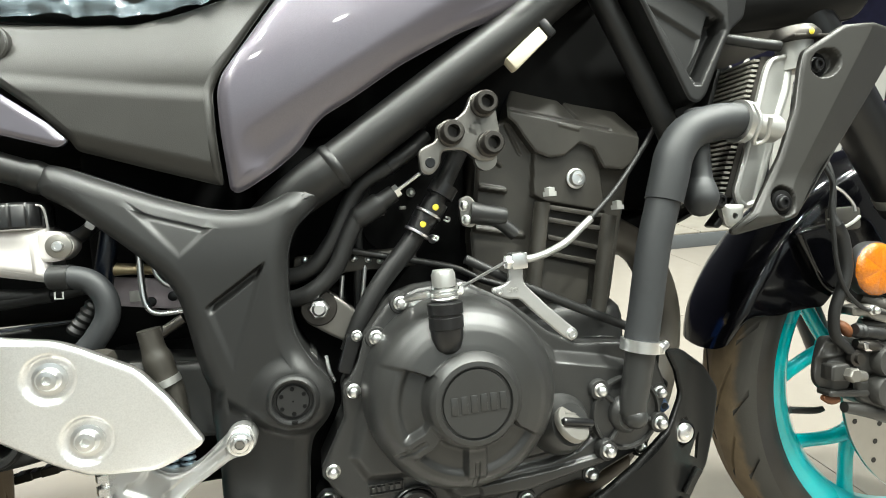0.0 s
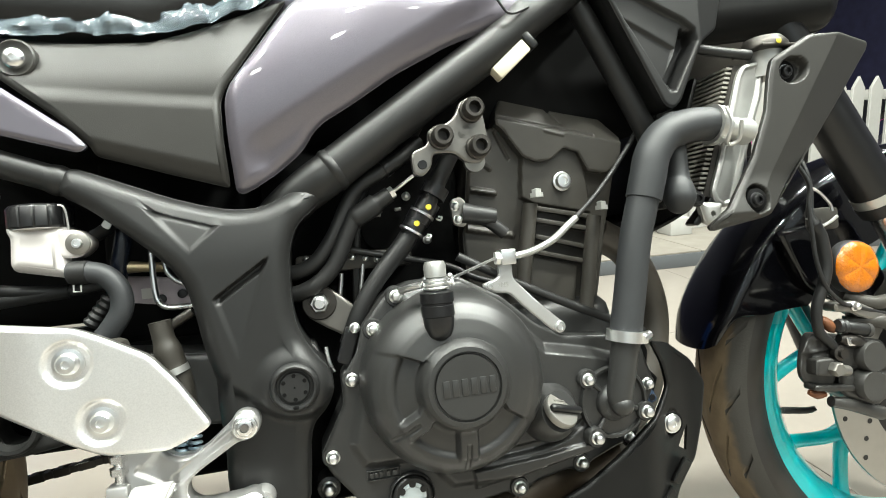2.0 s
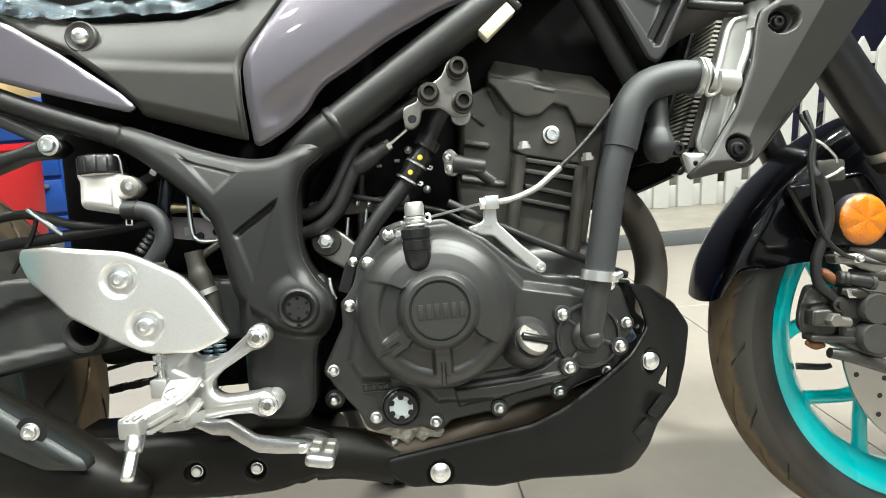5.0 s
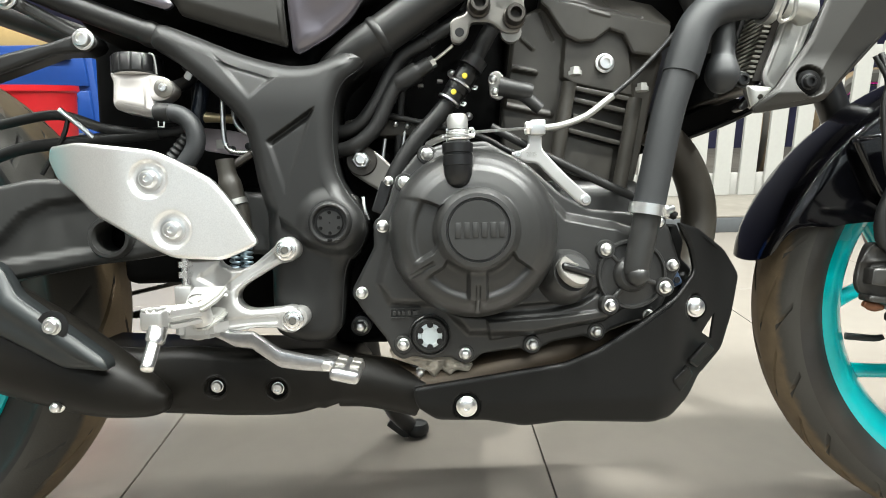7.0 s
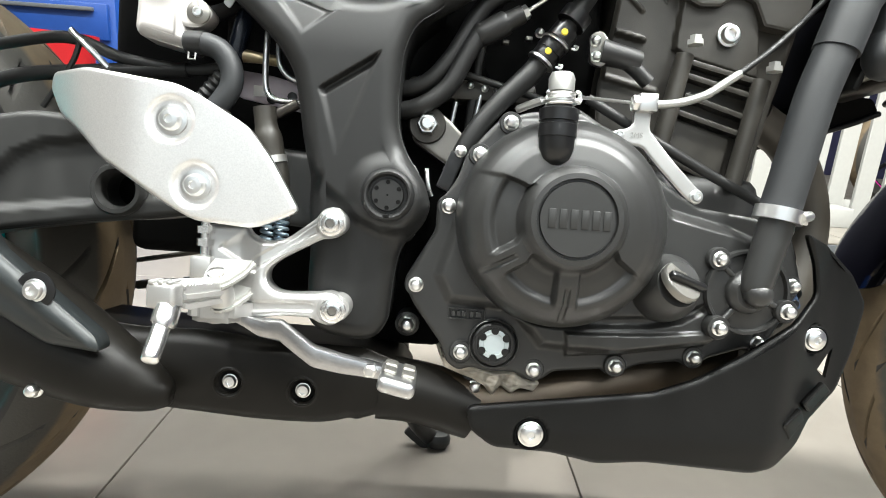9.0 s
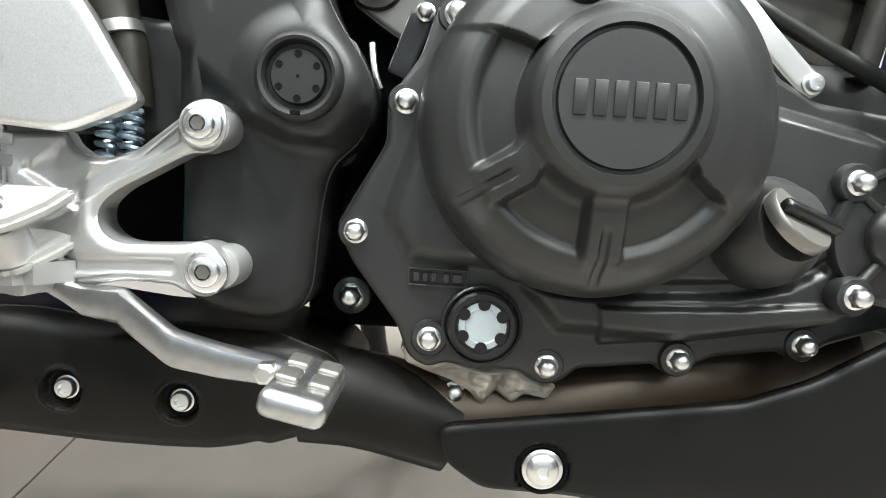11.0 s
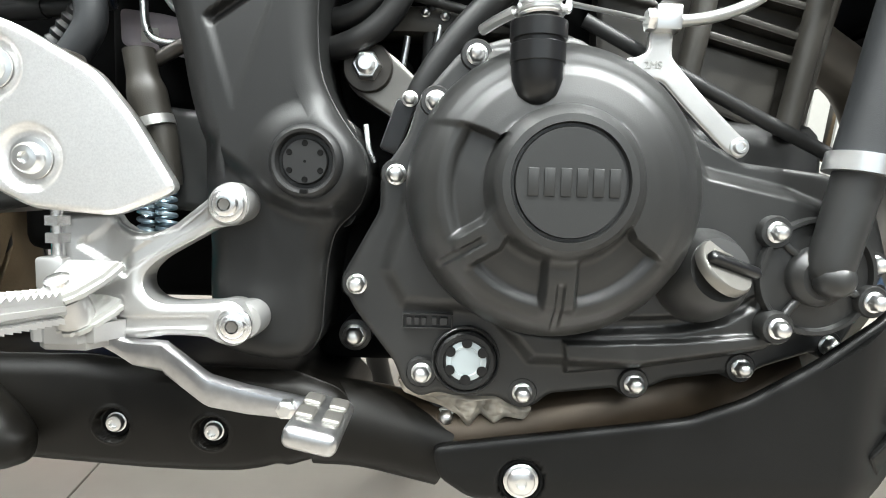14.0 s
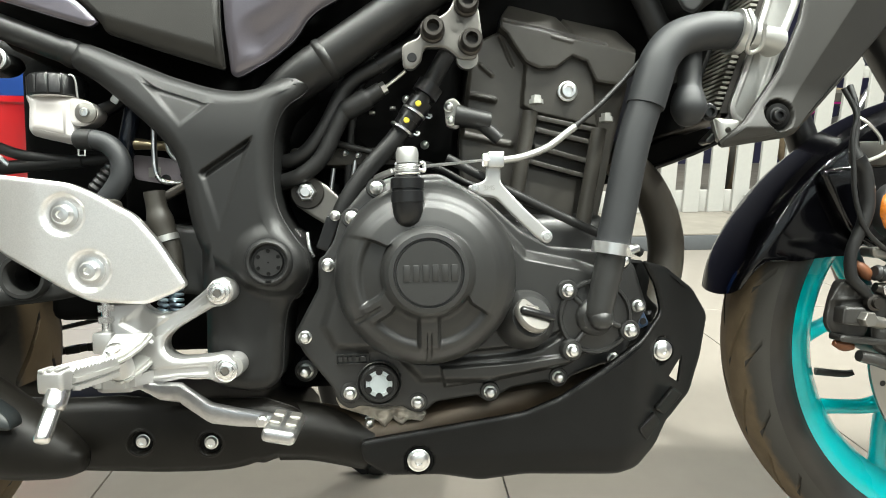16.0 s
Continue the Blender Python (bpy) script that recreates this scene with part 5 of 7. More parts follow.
for k, (w, h) in enumerate(((0.0078, 0.0066), (0.0086, 0.0072), (0.0086, 0.0070), (0.0076, 0.0062))):
    c = peg_a.lerp(peg_b, (0, 0.25, 0.9, 1)[k])
    rings.append([bm.verts.new(c + Vector(v)) for v in ((-w, 0, -h * 0.4), (-w, 0, h * 0.5), (-w * 0.8, 0, h * 0.8), (w * 0.8, 0, h * 0.8), (w, 0, h * 0.5), (w, 0, -h * 0.4), (w * 0.6, 0, -h), (-w * 0.6, 0, -h))])
for a, c in zip(rings, rings[1:]):
    for k in range(8):
        bm.faces.new((a[k], a[(k + 1) % 8], c[(k + 1) % 8], c[k]))
bm.faces.new(rings[0]), bm.faces.new(rings[-1])
bmesh.ops.recalc_face_normals(bm, faces=bm.faces[:])
peg = part("foot_peg", bm, ALU, rest, "serrated aluminium foot peg", 30)
for off, across, up in (((-0.0066, 0, 0.0036), (0.0021, 0, 0), (0, 0, 0.0042)), ((0, 0, 0.0046), (0.0021, 0, 0), (0, 0, 0.0042)), ((0.0066, 0, 0.0036), (0.0021, 0, 0), (0.001, 0, 0.0042)), ((0.0076, 0, -0.0006), (0, 0, 0.0018), (0.0040, 0, 0.0004)), ((0.0070, 0, -0.0052), (0, 0, 0.0018), (0.0040, 0, -0.0010))):
    off = Vector(off)
    part("toothed_rail", serrated(peg_a.lerp(peg_b, 0.18) + off, peg_b + off, across, up, 13), ALU, peg, "", 20)
tip = part("peg_tip", box((-0.0080, -0.006, -0.0078), (0.0080, 0.005, 0.0062), 0.0024, 3, m=Matrix.Translation((-0.1072, -0.284, 0.3385)) @ pose(0, 0, 0, 0, 0, -6)), ALU, peg)
for dx in (-0.0048, 0.0, 0.0048):
    part("knurl", box((-0.0016, -0.006, 0.0), (0.0016, 0.005, 0.0022), 0.0008, 2, m=Matrix.Translation((-0.1072 + dx, -0.284, 0.3440)) @ pose(0, 0, 0, 0, 0, -6)), ALU, tip)
part("feeler", tube([(-0.1050, -0.285, 0.332), (-0.1050, -0.287, 0.328), (-0.1050, -0.290, 0.3235), (-0.1052, -0.2915, 0.3215), (-0.1045, -0.3035, 0.309), (-0.1044, -0.3052, 0.3072)], [0.0066, 0.0066, 0.0064, 0.0046, 0.0046, 0.0024], 4, 18), CHROME, peg, "bright lean feeler bolt under the peg")
ped = [(-0.105, 0.3155, 0.3060, -0.184), (-0.0935, 0.3105, 0.3010, -0.186), (-0.084, 0.3090, 0.2962, -0.188), (-0.0680, 0.3088, 0.2940, -0.190), (-0.0660, 0.3080, 0.2928, -0.1915), (-0.0455, 0.2950, 0.2797, -0.1955), (-0.0425, 0.2936, 0.2785, -0.1960), (-0.0240, 0.2890, 0.2755, -0.1965), (-0.0020, 0.2850, 0.2738, -0.1970), (0.0080, 0.2835, 0.2735, -0.1985)]
bm = bmesh.new()
rows = []
for x, top, low, y in ped:
    rows.append([bm.verts.new((x, y + b, z)) for b, z in ((-0.0014, top), (-0.0034, top - 0.0010), (-0.0040, top - 0.0026), (-0.0040, low + 0.0026), (-0.0034, low + 0.0010), (-0.0014, low), (0.0036, low), (0.0036, top))])
for a, b in zip(rows, rows[1:]):
    for k in range(8):
        bm.faces.new((a[k], a[(k + 1) % 8], b[(k + 1) % 8], b[k]))
bm.faces.new(rows[0]), bm.faces.new(rows[-1])
pedal = part("brake_pedal", bm, BRUSHED, bike, "polished steel rear brake pedal", 35)
pad_m = Matrix.Translation((0.0170, -0.2190, 0.2815)) @ pose(0, 0, 0, 0, 12.5, 0)
pad = part("pedal_pad", box((-0.0122, -0.0235, -0.0060), (0.0122, 0.0235, 0.0045), 0.0042, 4, m=pad_m), PADSTEEL, pedal, "polished pad with four square studs")
part("pad_bolt", lathe([(0.0048, -0.006), (0.0048, 0.002), (0.003, 0.0034), (0, 0.0034)], (-0.0030, -0.2030, 0.2805), seg=6), CHROME, pad)
for i in range(2):
    for j in range(2):
        part("stud", box((-0.0044, -0.0060, -0.001), (0.0044, 0.0060, 0.0022), 0.0016, 3, m=pad_m @ Matrix.Translation((-0.0062 + i * 0.0122, -0.0060 + j * 0.0165, 0.0045))), HANGER, pad, "", 40)

# rear master cylinder, brake line, springs
mc = part("master_cylinder", tube([(-0.099, -0.150, 0.462), (-0.097, -0.150, 0.448), (-0.095, -0.150, 0.439), (-0.092, -0.150, 0.427), (-0.087, -0.150, 0.413), (-0.085, -0.150, 0.388)], [0.0085, 0.0085, 0.0105, 0.0100, 0.009, 0.0085], 4, 18), CAST, bike, "black rear brake master cylinder")
part("cap_ring", tube([(-0.0918, -0.151, 0.4245), (-0.0902, -0.151, 0.4195)], 0.0112, 2, 18), SILVERHOSE, mc)
part("banjo_rod", tube([(-0.094, -0.146, 0.456), (-0.075, -0.146, 0.467)], 0.0040, 2, 12), DARKSTEEL, mc)
for x in (-0.088, -0.078):
    part("return_spring", tube([(x + 0.0045 * math.cos(k * 0.8), -0.165 + 0.0045 * math.sin(k * 0.8), 0.385 - k * 0.00055) for k in range(50)], 0.0013, 2, 6), mat("blued_spring_steel", (0.30, 0.38, 0.44), 0.3, metal=0.9), mc, "dark blue steel return spring")
part("push_rod", tube([(-0.128, -0.178, 0.38), (-0.128, -0.178, 0.345)], 0.0035, 2, 10), CHROME, mc)
for z in (0.366, 0.357):
    part("lock_nut", lathe([(0.0065, 0), (0.0065, 0.005), (0, 0.005)], (-0.128, -0.178, z), axis="z", seg=6), CHROME, mc)
part("clevis", box((-0.136, -0.186, 0.333), (-0.121, -0.172, 0.35), 0.002), ALU, mc)
brake_line = part("brake_line", tube([(-0.105, -0.122, 0.54), (-0.105, -0.130, 0.522), (-0.105, -0.132, 0.495), (-0.103, -0.133, 0.478), (-0.095, -0.133, 0.471), (-0.074, -0.130, 0.471)], 0.0024, 7, 10), CHROME, bike, "bent steel brake pipe")
part("brake_line", tube([(-0.099, -0.118, 0.53), (-0.098, -0.121, 0.508), (-0.095, -0.122, 0.498), (-0.086, -0.122, 0.490), (-0.066, -0.118, 0.486)], 0.0024, 7, 10), CHROME, bike, "bent steel brake pipe")
part("union", tube([(-0.130, -0.118, 0.507), (-0.115, -0.118, 0.5058), (-0.097, -0.118, 0.504)], [0.0058, 0.0044, 0.0044], 3, 12), BRASSY, brake_line, "dull brass pipe union")
plate = part("backing_plate", sheet(fillet([(-0.1371, 0.4996), (-0.1099, 0.4966), (-0.076, 0.4890), (-0.076, 0.467), (-0.112, 0.4727), (-0.1365, 0.4770)], 0.004), -0.100, -0.095, 0.008, 0.0015, 0.001), MAUVE, bike, "mauve-grey painted metal plate with a label")
part("sticker", box((-0.1235, -0.1008, 0.4785), (-0.1125, -0.0995, 0.4875), 0.0003), WHITECLIP, plate, "white sticker")
for x, z in ((-0.108, 0.477), (-0.091, 0.480)):
    part("rivet", lathe([(0.0042, 0), (0.0038, 0.002), (0, 0.003)], (x, -0.1, z), seg=14), GLOSSPLASTIC, plate)
part("vent_tube", tube([(-0.126, -0.118, 0.540), (-0.128, -0.120, 0.529), (-0.133, -0.120, 0.507), (-0.136, -0.118, 0.495)], 0.0072, 5, 16), mat("dark_blue_tube", (0.007, 0.010, 0.018), 0.25), bike, "dark blue vent tube")
loop = [(-0.34, -0.10, 0.505), (-0.27, -0.115, 0.512), (-0.22, -0.12, 0.497), (-0.17, -0.12, 0.492), (-0.13, -0.12, 0.497)]
part("brake_hose", tube(loop, 0.0048, 7, 12), BLACKRUB, bike, "black rear brake hose")
part("brake_hose", tube([(-0.42, -0.08, 0.44), (-0.33, -0.10, 0.478), (-0.25, -0.115, 0.486), (-0.17, -0.12, 0.492)], 0.006, 7, 12), BLACKRUB, bike, "black rear brake hose")
part("cable_tie", tube([(-0.255, -0.12, 0.512), (-0.262, -0.12, 0.49), (-0.285, -0.118, 0.455)], 0.0022, 5, 8), BLACKRUB, bike)
part("cable_clip", tube([(-0.262, -0.122, 0.516), (-0.25, -0.124, 0.506), (-0.232, -0.12, 0.488)], 0.0026, 4, 8), CHROME, bike)

# pillion hanger behind the bottle
pil = part("pillion_hanger", sheet(fillet([(-0.40, 0.530), (-0.2911, 0.5616), (-0.2504, 0.5708), (-0.2298, 0.5777), (-0.2122, 0.5790), (-0.2060, 0.5680), (-0.2161, 0.5610), (-0.2443, 0.5610), (-0.293, 0.544), (-0.40, 0.508)], 0.006, 3), -0.152, -0.132, 0.003, 0.005, 0.005, [dome((-0.217, 0.5705), 0.0105, -0.003, 0.002)]), FRAME, bike, "black forged pillion footrest hanger")
part("arm", sheet(fillet([(-0.310, 0.632), (-0.2711, 0.6085), (-0.2622, 0.6045), (-0.2247, 0.5825), (-0.2100, 0.5720), (-0.2150, 0.5640), (-0.2323, 0.5740), (-0.2766, 0.5985), (-0.318, 0.618)], 0.005, 3), -0.148, -0.134, 0.003, 0.004, 0.004, [dome((-0.2814, 0.6080), 0.010, -0.004, 0.003)]), SWINGGREY, pil, "satin graphite stay")
again(SOCKET, (-0.217, -0.1555, 0.5707), pil, 1.0)
again(SOCKET, (-0.2850, -0.1530, 0.6090), pil, 1.1)

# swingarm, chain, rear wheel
# added block closing the view below the swingarm, shade in its colour
part("swingarm_gap_block", box((-0.265, -0.02, 0.335), (-0.10, 0.06, 0.40), 0.012, 3), GAPSHADE, bike, "filler block under the swingarm, near-black as gap shade")
swing = part("swingarm", sheet(fillet([(0.02, 0.43), (-0.066, 0.431), (-0.181, 0.444), (-0.279, 0.450), (-0.33, 0.440), (-0.62, 0.345), (-0.64, 0.315), (-0.60, 0.285), (-0.316, 0.353), (-0.232, 0.367), (-0.195, 0.370), (-0.142, 0.379), (0.02, 0.365)], 0.012), -0.142, -0.090, 0.0035, 0.006, 0.006, [
    pocket([(-0.45, 0.35), (-0.313, 0.393), (-0.291, 0.415), (-0.27, 0.425), (-0.228, 0.431), (-0.10, 0.425), (-0.10, 0.40), (-0.19, 0.388), (-0.24, 0.381), (-0.31, 0.372)], 0.006, 0.008)], holes=[[(-0.209 + 0.0135 * math.cos(math.tau * k / 28), 0.393 + 0.0135 * math.sin(math.tau * k / 28)) for k in range(28)]]), SWINGGREY, bike, "satin graphite steel swingarm")
part("axle_ring", lathe([(0.0137, -0.012), (0.0205, -0.002), (0.0205, 0.004), (0.0185, 0.007), (0.0155, 0.007), (0.0137, 0.003), (0.0137, -0.012)], (-0.209, -0.142, 0.393), seg=36), SWINGGREY, swing)
# near-black disc closes the bore, its colour standing in for inner shade
part("bore", lathe([(0.0136, 0.0), (0.0, 0.0)], (-0.209, -0.118, 0.393), seg=24), GAPSHADE, swing)
part("far_arm", sheet(fillet([(0.02, 0.43), (-0.20, 0.447), (-0.36, 0.440), (-0.64, 0.33), (-0.60, 0.285), (-0.25, 0.363), (0.02, 0.365)], 0.012), 0.085, 0.12, 0.03), FRAME, swing)
part("cross_brace", box((-0.12, -0.09, 0.37), (-0.04, 0.09, 0.43), 0.01), FRAME, swing)
chain = part("drive_chain", tube([(0.0, 0.085, 0.345), (-0.2, 0.085, 0.335), (-0.592, 0.085, 0.250)], 0.003, 2, 6), DARKSTEEL, bike, "black drive chain, its lower run slack")
link = None
for k in range(46):
    t = k / 46
    p = (-0.592 * t, 0.085, 0.335 - 0.012 * math.sin(math.pi * t) - 0.075 * t)
    if link is None:
        bm = box((-0.009, -0.008, -0.0045), (0.009, -0.006, 0.0045), 0.0009, 1)
        box((-0.009, 0.006, -0.0045), (0.009, 0.008, 0.0045), 0.0009, 1, bm=bm)
        lathe([(0.005, -0.006), (0.005, 0.006)], (-0.006, 0, 0), bm=bm, seg=8)
        link = part("link", bm, DARKSTEEL, chain, "", 30)
        link.matrix_basis = Matrix.Translation(p) @ pose(0, 0, 0, 0, -7, 0)
    else:
        again(link, p, chain, 1.0 if k % 2 else 0.86, -7)


def tyre_mesh(R, W, bead, pitch):
    """A tyre about the y axis at the origin, with slanted grooves; returns (tread, walls)."""
    seg, n = 960, 101
    c = np.linspace(-1, 1, n)
    k = W / 0.108
    prof = [(0, 0.0), (0.02, 0.0032), (0.035, 0.0105), (0.0455, 0.0205), (0.0515, 0.0315), (0.0515, 0.041), (0.046, 0.051)]
    line = spline([(a * k, R - b) for a, b in prof] + [(0.0362 * k, bead + 0.0135)], 8)
    dist = np.r_[0, np.cumsum([(q - p).length for p, q in zip(line, line[1:])])]
    dist /= dist[-1]
    rows = [(math.copysign(np.interp(abs(u), dist, [p[0] for p in line]), u), np.interp(abs(u), dist, [p[1] for p in line])) for u in c]
    th = np.arange(seg) * math.tau / seg
    whole = round(math.tau * R / pitch)
    tread, walls = bmesh.new(), bmesh.new()

    def notch(phase, half):
        return 1 - step01(np.abs(phase % 1.0 - 0.5) - half, 0.02)

    def window(u, lo, hi):
        return float(step01(u - lo, 0.02) * (1 - step01(u - hi, 0.02)))

    for bm, lo, hi in ((tread, 20, n - 20), (walls, 0, 21), (walls, n - 21, n)):
        rings, cuts = [], []
        for i in range(lo, hi):
            y, r = rows[i]
            u = abs(c[i])
            s = th * whole / math.tau + 0.5 * (c[i] > 0)
            cut = np.maximum(notch(s, 0.038) * window(u, 0.07, 0.27), notch(s + 0.30, 0.030) * window(u, 0.33, 0.50))
            lean = (3.0 * min(u, 0.30) + 1.7 * (min(max(u, 0.30), 0.54) - 0.30)) * math.tau / whole
            rr = r - 0.006 * cut
            cuts.append(cut)
            rings.append([bm.verts.new((q * math.cos(a), y, q * math.sin(a))) for q, a in zip(rr, th - lean)])
        for a, b, cut in zip(rings, rings[1:], cuts):
            for k in range(seg):
                bm.faces.new((a[k], a[(k + 1) % seg], b[(k + 1) % seg], b[k])).material_index = int(cut[k] > 0.4)
    return tread, walls


def wheel(name, centre, R, W, bead, rim_w, label, turn=Matrix.Identity(4)):
    w = new(name)
    w.parent = bike
    w.matrix_basis = Matrix.Translation(centre) @ turn
    w["label"] = label
    tread, walls = tyre_mesh(R, W, bead, 0.092)
    t = part("tyre", tread, TREAD, w, "black tyre with dusty slanted tread grooves", 50)
    t.data.materials.append(TYRE)
    side = part("sidewall", walls, TYRE, t, "", 50)
    side.data.materials.append(TYRE)
    h = rim_w / 2
    half = [(bead + 0.0145, h - 0.002), (bead + 0.0135, h + 0.0015), (bead + 0.010, h + 0.002), (bead - 0.001, h), (bead - 0.010, h - 0.006), (bead - 0.018, h - 0.014), (bead - 0.024, 0.010)]
    outer = [(bead - 0.014, 0.012), (bead - 0.004, h - 0.014), (bead + 0.004, h - 0.006)]
    ring = [(r, -y) for r, y in half] + half[::-1] + outer[::-1] + [(r, -y) for r, y in outer]
    rim = part("rim", lathe(ring + ring[:1], seg=120), TEAL, w, "gloss turquoise cast rim")
    bm = lathe([(0.030, -0.045), (0.036, -0.03), (0.036, 0.03), (0.030, 0.045)], seg=32)
    part("hub", bm, TEAL, rim)
    def polar(r, deg):
        return (r * math.cos(radians(deg)), 0, r * math.sin(radians(deg)))
    for k in range(6):
        mid = -137 + 60 * k
        part("spoke_stem", tube([polar(0.034, mid), polar(0.09, mid), polar(0.135, mid)], [0.016, 0.012, 0.014], 4, 14), TEAL, rim)
        for s in (-1, 1):
            part("spoke", tube([polar(0.128, mid + 2 * s), polar(0.150, mid + 7 * s), polar(bead - 0.030, mid + 15 * s), polar(bead - 0.016, mid + 17 * s)], [0.0110, 0.0090, 0.0095, 0.0140], 5, 14), TEAL, rim)
    return w, rim


STEER = Matrix.Rotation(-0.092, 4, Vector((-math.sin(radians(25)), 0, math.cos(radians(25)))))
fw, frim = wheel("front_wheel", (0.790, -0.001, 0.284), 0.289, 0.108, 0.216, 0.067, "front wheel, turquoise rim and black tyre", STEER)
va = radians(-167)
part("valve", tube([(0.186 * math.cos(va), -0.004, 0.186 * math.sin(va)), (0.158 * math.cos(va + 0.05), -0.012, 0.158 * math.sin(va + 0.05)), (0.148 * math.cos(va + 0.05), -0.015, 0.148 * math.sin(va + 0.05))], [0.0045, 0.0042, 0.0034], 3, 12), BLACKRUB, frim)
bm = lathe([(0.108, 0.060), (0.160, 0.060), (0.160, 0.064), (0.108, 0.064), (0.108, 0.060)], seg=96)
disc = part("brake_disc", bm, BROWNDISC, fw, "drilled steel front brake disc")
# black discs on the face stand in for shade in the drillings
dot = None
for k in range(48):
    a = math.tau * k / 48
    rr = (0.119, 0.134, 0.149)[k % 3]
    p = (rr * math.cos(a), -0.0643, rr * math.sin(a))
    if dot is None:
        dot = part("dark_hole_disc", lathe([(0.0034, 0), (0.003, 0.0003), (0, 0.0002)], seg=10), GLOSSPLASTIC, disc)
        dot.matrix_basis = Matrix.Translation(p)
    else:
        again(dot, p, disc)
part("carrier", lathe([(0.03, 0.05), (0.112, 0.058), (0.112, 0.062), (0.03, 0.056)], seg=40), GLOSSPLASTIC, disc)
rw, rrim = wheel("rear_wheel", (-0.592, 0.0, 0.312), 0.314, 0.140, 0.216, 0.10, "rear wheel, turquoise rim and black tyre")

# exhaust
muff = part("silencer_shell", tube([(-0.1475, -0.176, 0.2430), (-0.1500, -0.176, 0.2436), (-0.1560, -0.176, 0.2462), (-0.1720, -0.175, 0.2520), (-0.2017, -0.174, 0.2635), (-0.2447, -0.171, 0.2830), (-0.300, -0.167, 0.308), (-0.40, -0.163, 0.355), (-0.60, -0.158, 0.452)], [0.002, 0.0075, 0.0130, 0.0205, 0.0300, 0.0385, 0.0450, 0.052, 0.056], 8, 40), EXHAUST, bike, "matte black silencer shell")
guard = part("silencer_guard", sheet(fillet([(-0.40, 0.47), (-0.2628, 0.3713), (-0.2516, 0.3493), (-0.210, 0.3165), (-0.1826, 0.2947), (-0.1805, 0.2840), (-0.2183, 0.2873), (-0.2665, 0.3150), (-0.42, 0.392)], 0.005, 4), -0.216, -0.200, 0.006, 0.012, 0.008, [groove((-0.178, 0.288), (-0.29, 0.37), 0.002, -0.004, 0.012)]), mat("blue_black_plastic", (0.017, 0.020, 0.021), 0.42, spec=0.4, grain=0.15, bump=0.05, bump_scale=1500), bike, "dark blue-grey plastic silencer guard")
part("seat_ring", lathe([(0.0125, 0), (0.0125, 0.001), (0.010, 0.0015), (0, 0.0012)], (-0.2205, -0.2165, 0.3240), seg=24), GLOSSPLASTIC, guard)
again(SOCKET, (-0.2205, -0.2175, 0.3240), guard, 0.8)
again(FLANGE, (-0.232, -0.198, 0.252), muff, 0.8)
mid = part("collector_cover", sheet(fillet([(-0.24, 0.292), (-0.1865, 0.2880), (-0.134, 0.2884), (-0.0965, 0.2840), (-0.0136, 0.2825), (0.014, 0.2735), (0.024, 0.262), (0.024, 0.240), (0.0150, 0.2320), (0.0016, 0.2311), (-0.0104, 0.2266), (-0.0164, 0.2240), (-0.0224, 0.2258), (-0.0315, 0.2222), (-0.0466, 0.2190), (-0.0708, 0.2184), (-0.101, 0.2196), (-0.1311, 0.2223), (-0.1650, 0.2253), (-0.24, 0.236)], 0.005, 4), lambda x, z: -0.160 + 8 * (z - 0.255) ** 2, -0.08, 0.0011, 0.010, 0.010, [
    dome((-0.1139, 0.2519), 0.0088, 0.0060, 0.0016), dome((-0.0578, 0.2483), 0.0088, 0.0060, 0.0016), dome((-0.1139, 0.2519), 0.0112, -0.0008, 0.0012), dome((-0.0578, 0.2483), 0.0112, -0.0008, 0.0012)]), EXHAUST, bike, "matte black exhaust collector cover")
for x, z in ((-0.1139, 0.2519), (-0.0578, 0.2483)):
    # recess floor coloured near-black to deepen the shade round the bolt
    part("recess", lathe([(0.0094, -0.004), (0.0094, -0.0020), (0.0086, -0.0020), (0.0080, -0.0010), (0, -0.0010)], (x, -0.1560, z), seg=28), GAPSHADE, mid)
    again(SOCKET, (x, -0.1540, z), mid, 0.66)
part("link_pipe", tube([(-0.02, -0.13, 0.252), (0.03, -0.13, 0.247), (0.075, -0.128, 0.238), (0.11, -0.124, 0.240), (0.16, -0.120, 0.250), (0.22, -0.112, 0.264), (0.30, -0.09, 0.280)], [0.024, 0.023, 0.0225, 0.023, 0.024, 0.023, 0.021], 6, 24), mat("heat_tinted_pipe", (0.052, 0.037, 0.023), 0.45, metal=0.4, grain=0.35, scale=40, stain=0.6, stain_col=(0.05, 0.036, 0.024), stain_scale=25), bike, "dull brown-grey exhaust header pipe")
part("down_pipe", tube([(0.29, -0.093, 0.278), (0.365, -0.055, 0.315), (0.395, -0.04, 0.38), (0.392, -0.04, 0.43), (0.368, -0.045, 0.475), (0.33, -0.05, 0.50)], [0.021, 0.020, 0.019, 0.019, 0.018, 0.018], 6, 24), mat("brown_grey_pipe", (0.050, 0.043, 0.034), 0.45, grain=0.3, scale=40), bike, "dark brown-grey exhaust down pipe")
part("link_sleeve", tube([(0.000, -0.136, 0.250), (0.03, -0.135, 0.246), (0.075, -0.132, 0.232)], [0.026, 0.0245, 0.0225], 4, 24), EXHAUST, bike, "matte black exhaust joint sleeve")

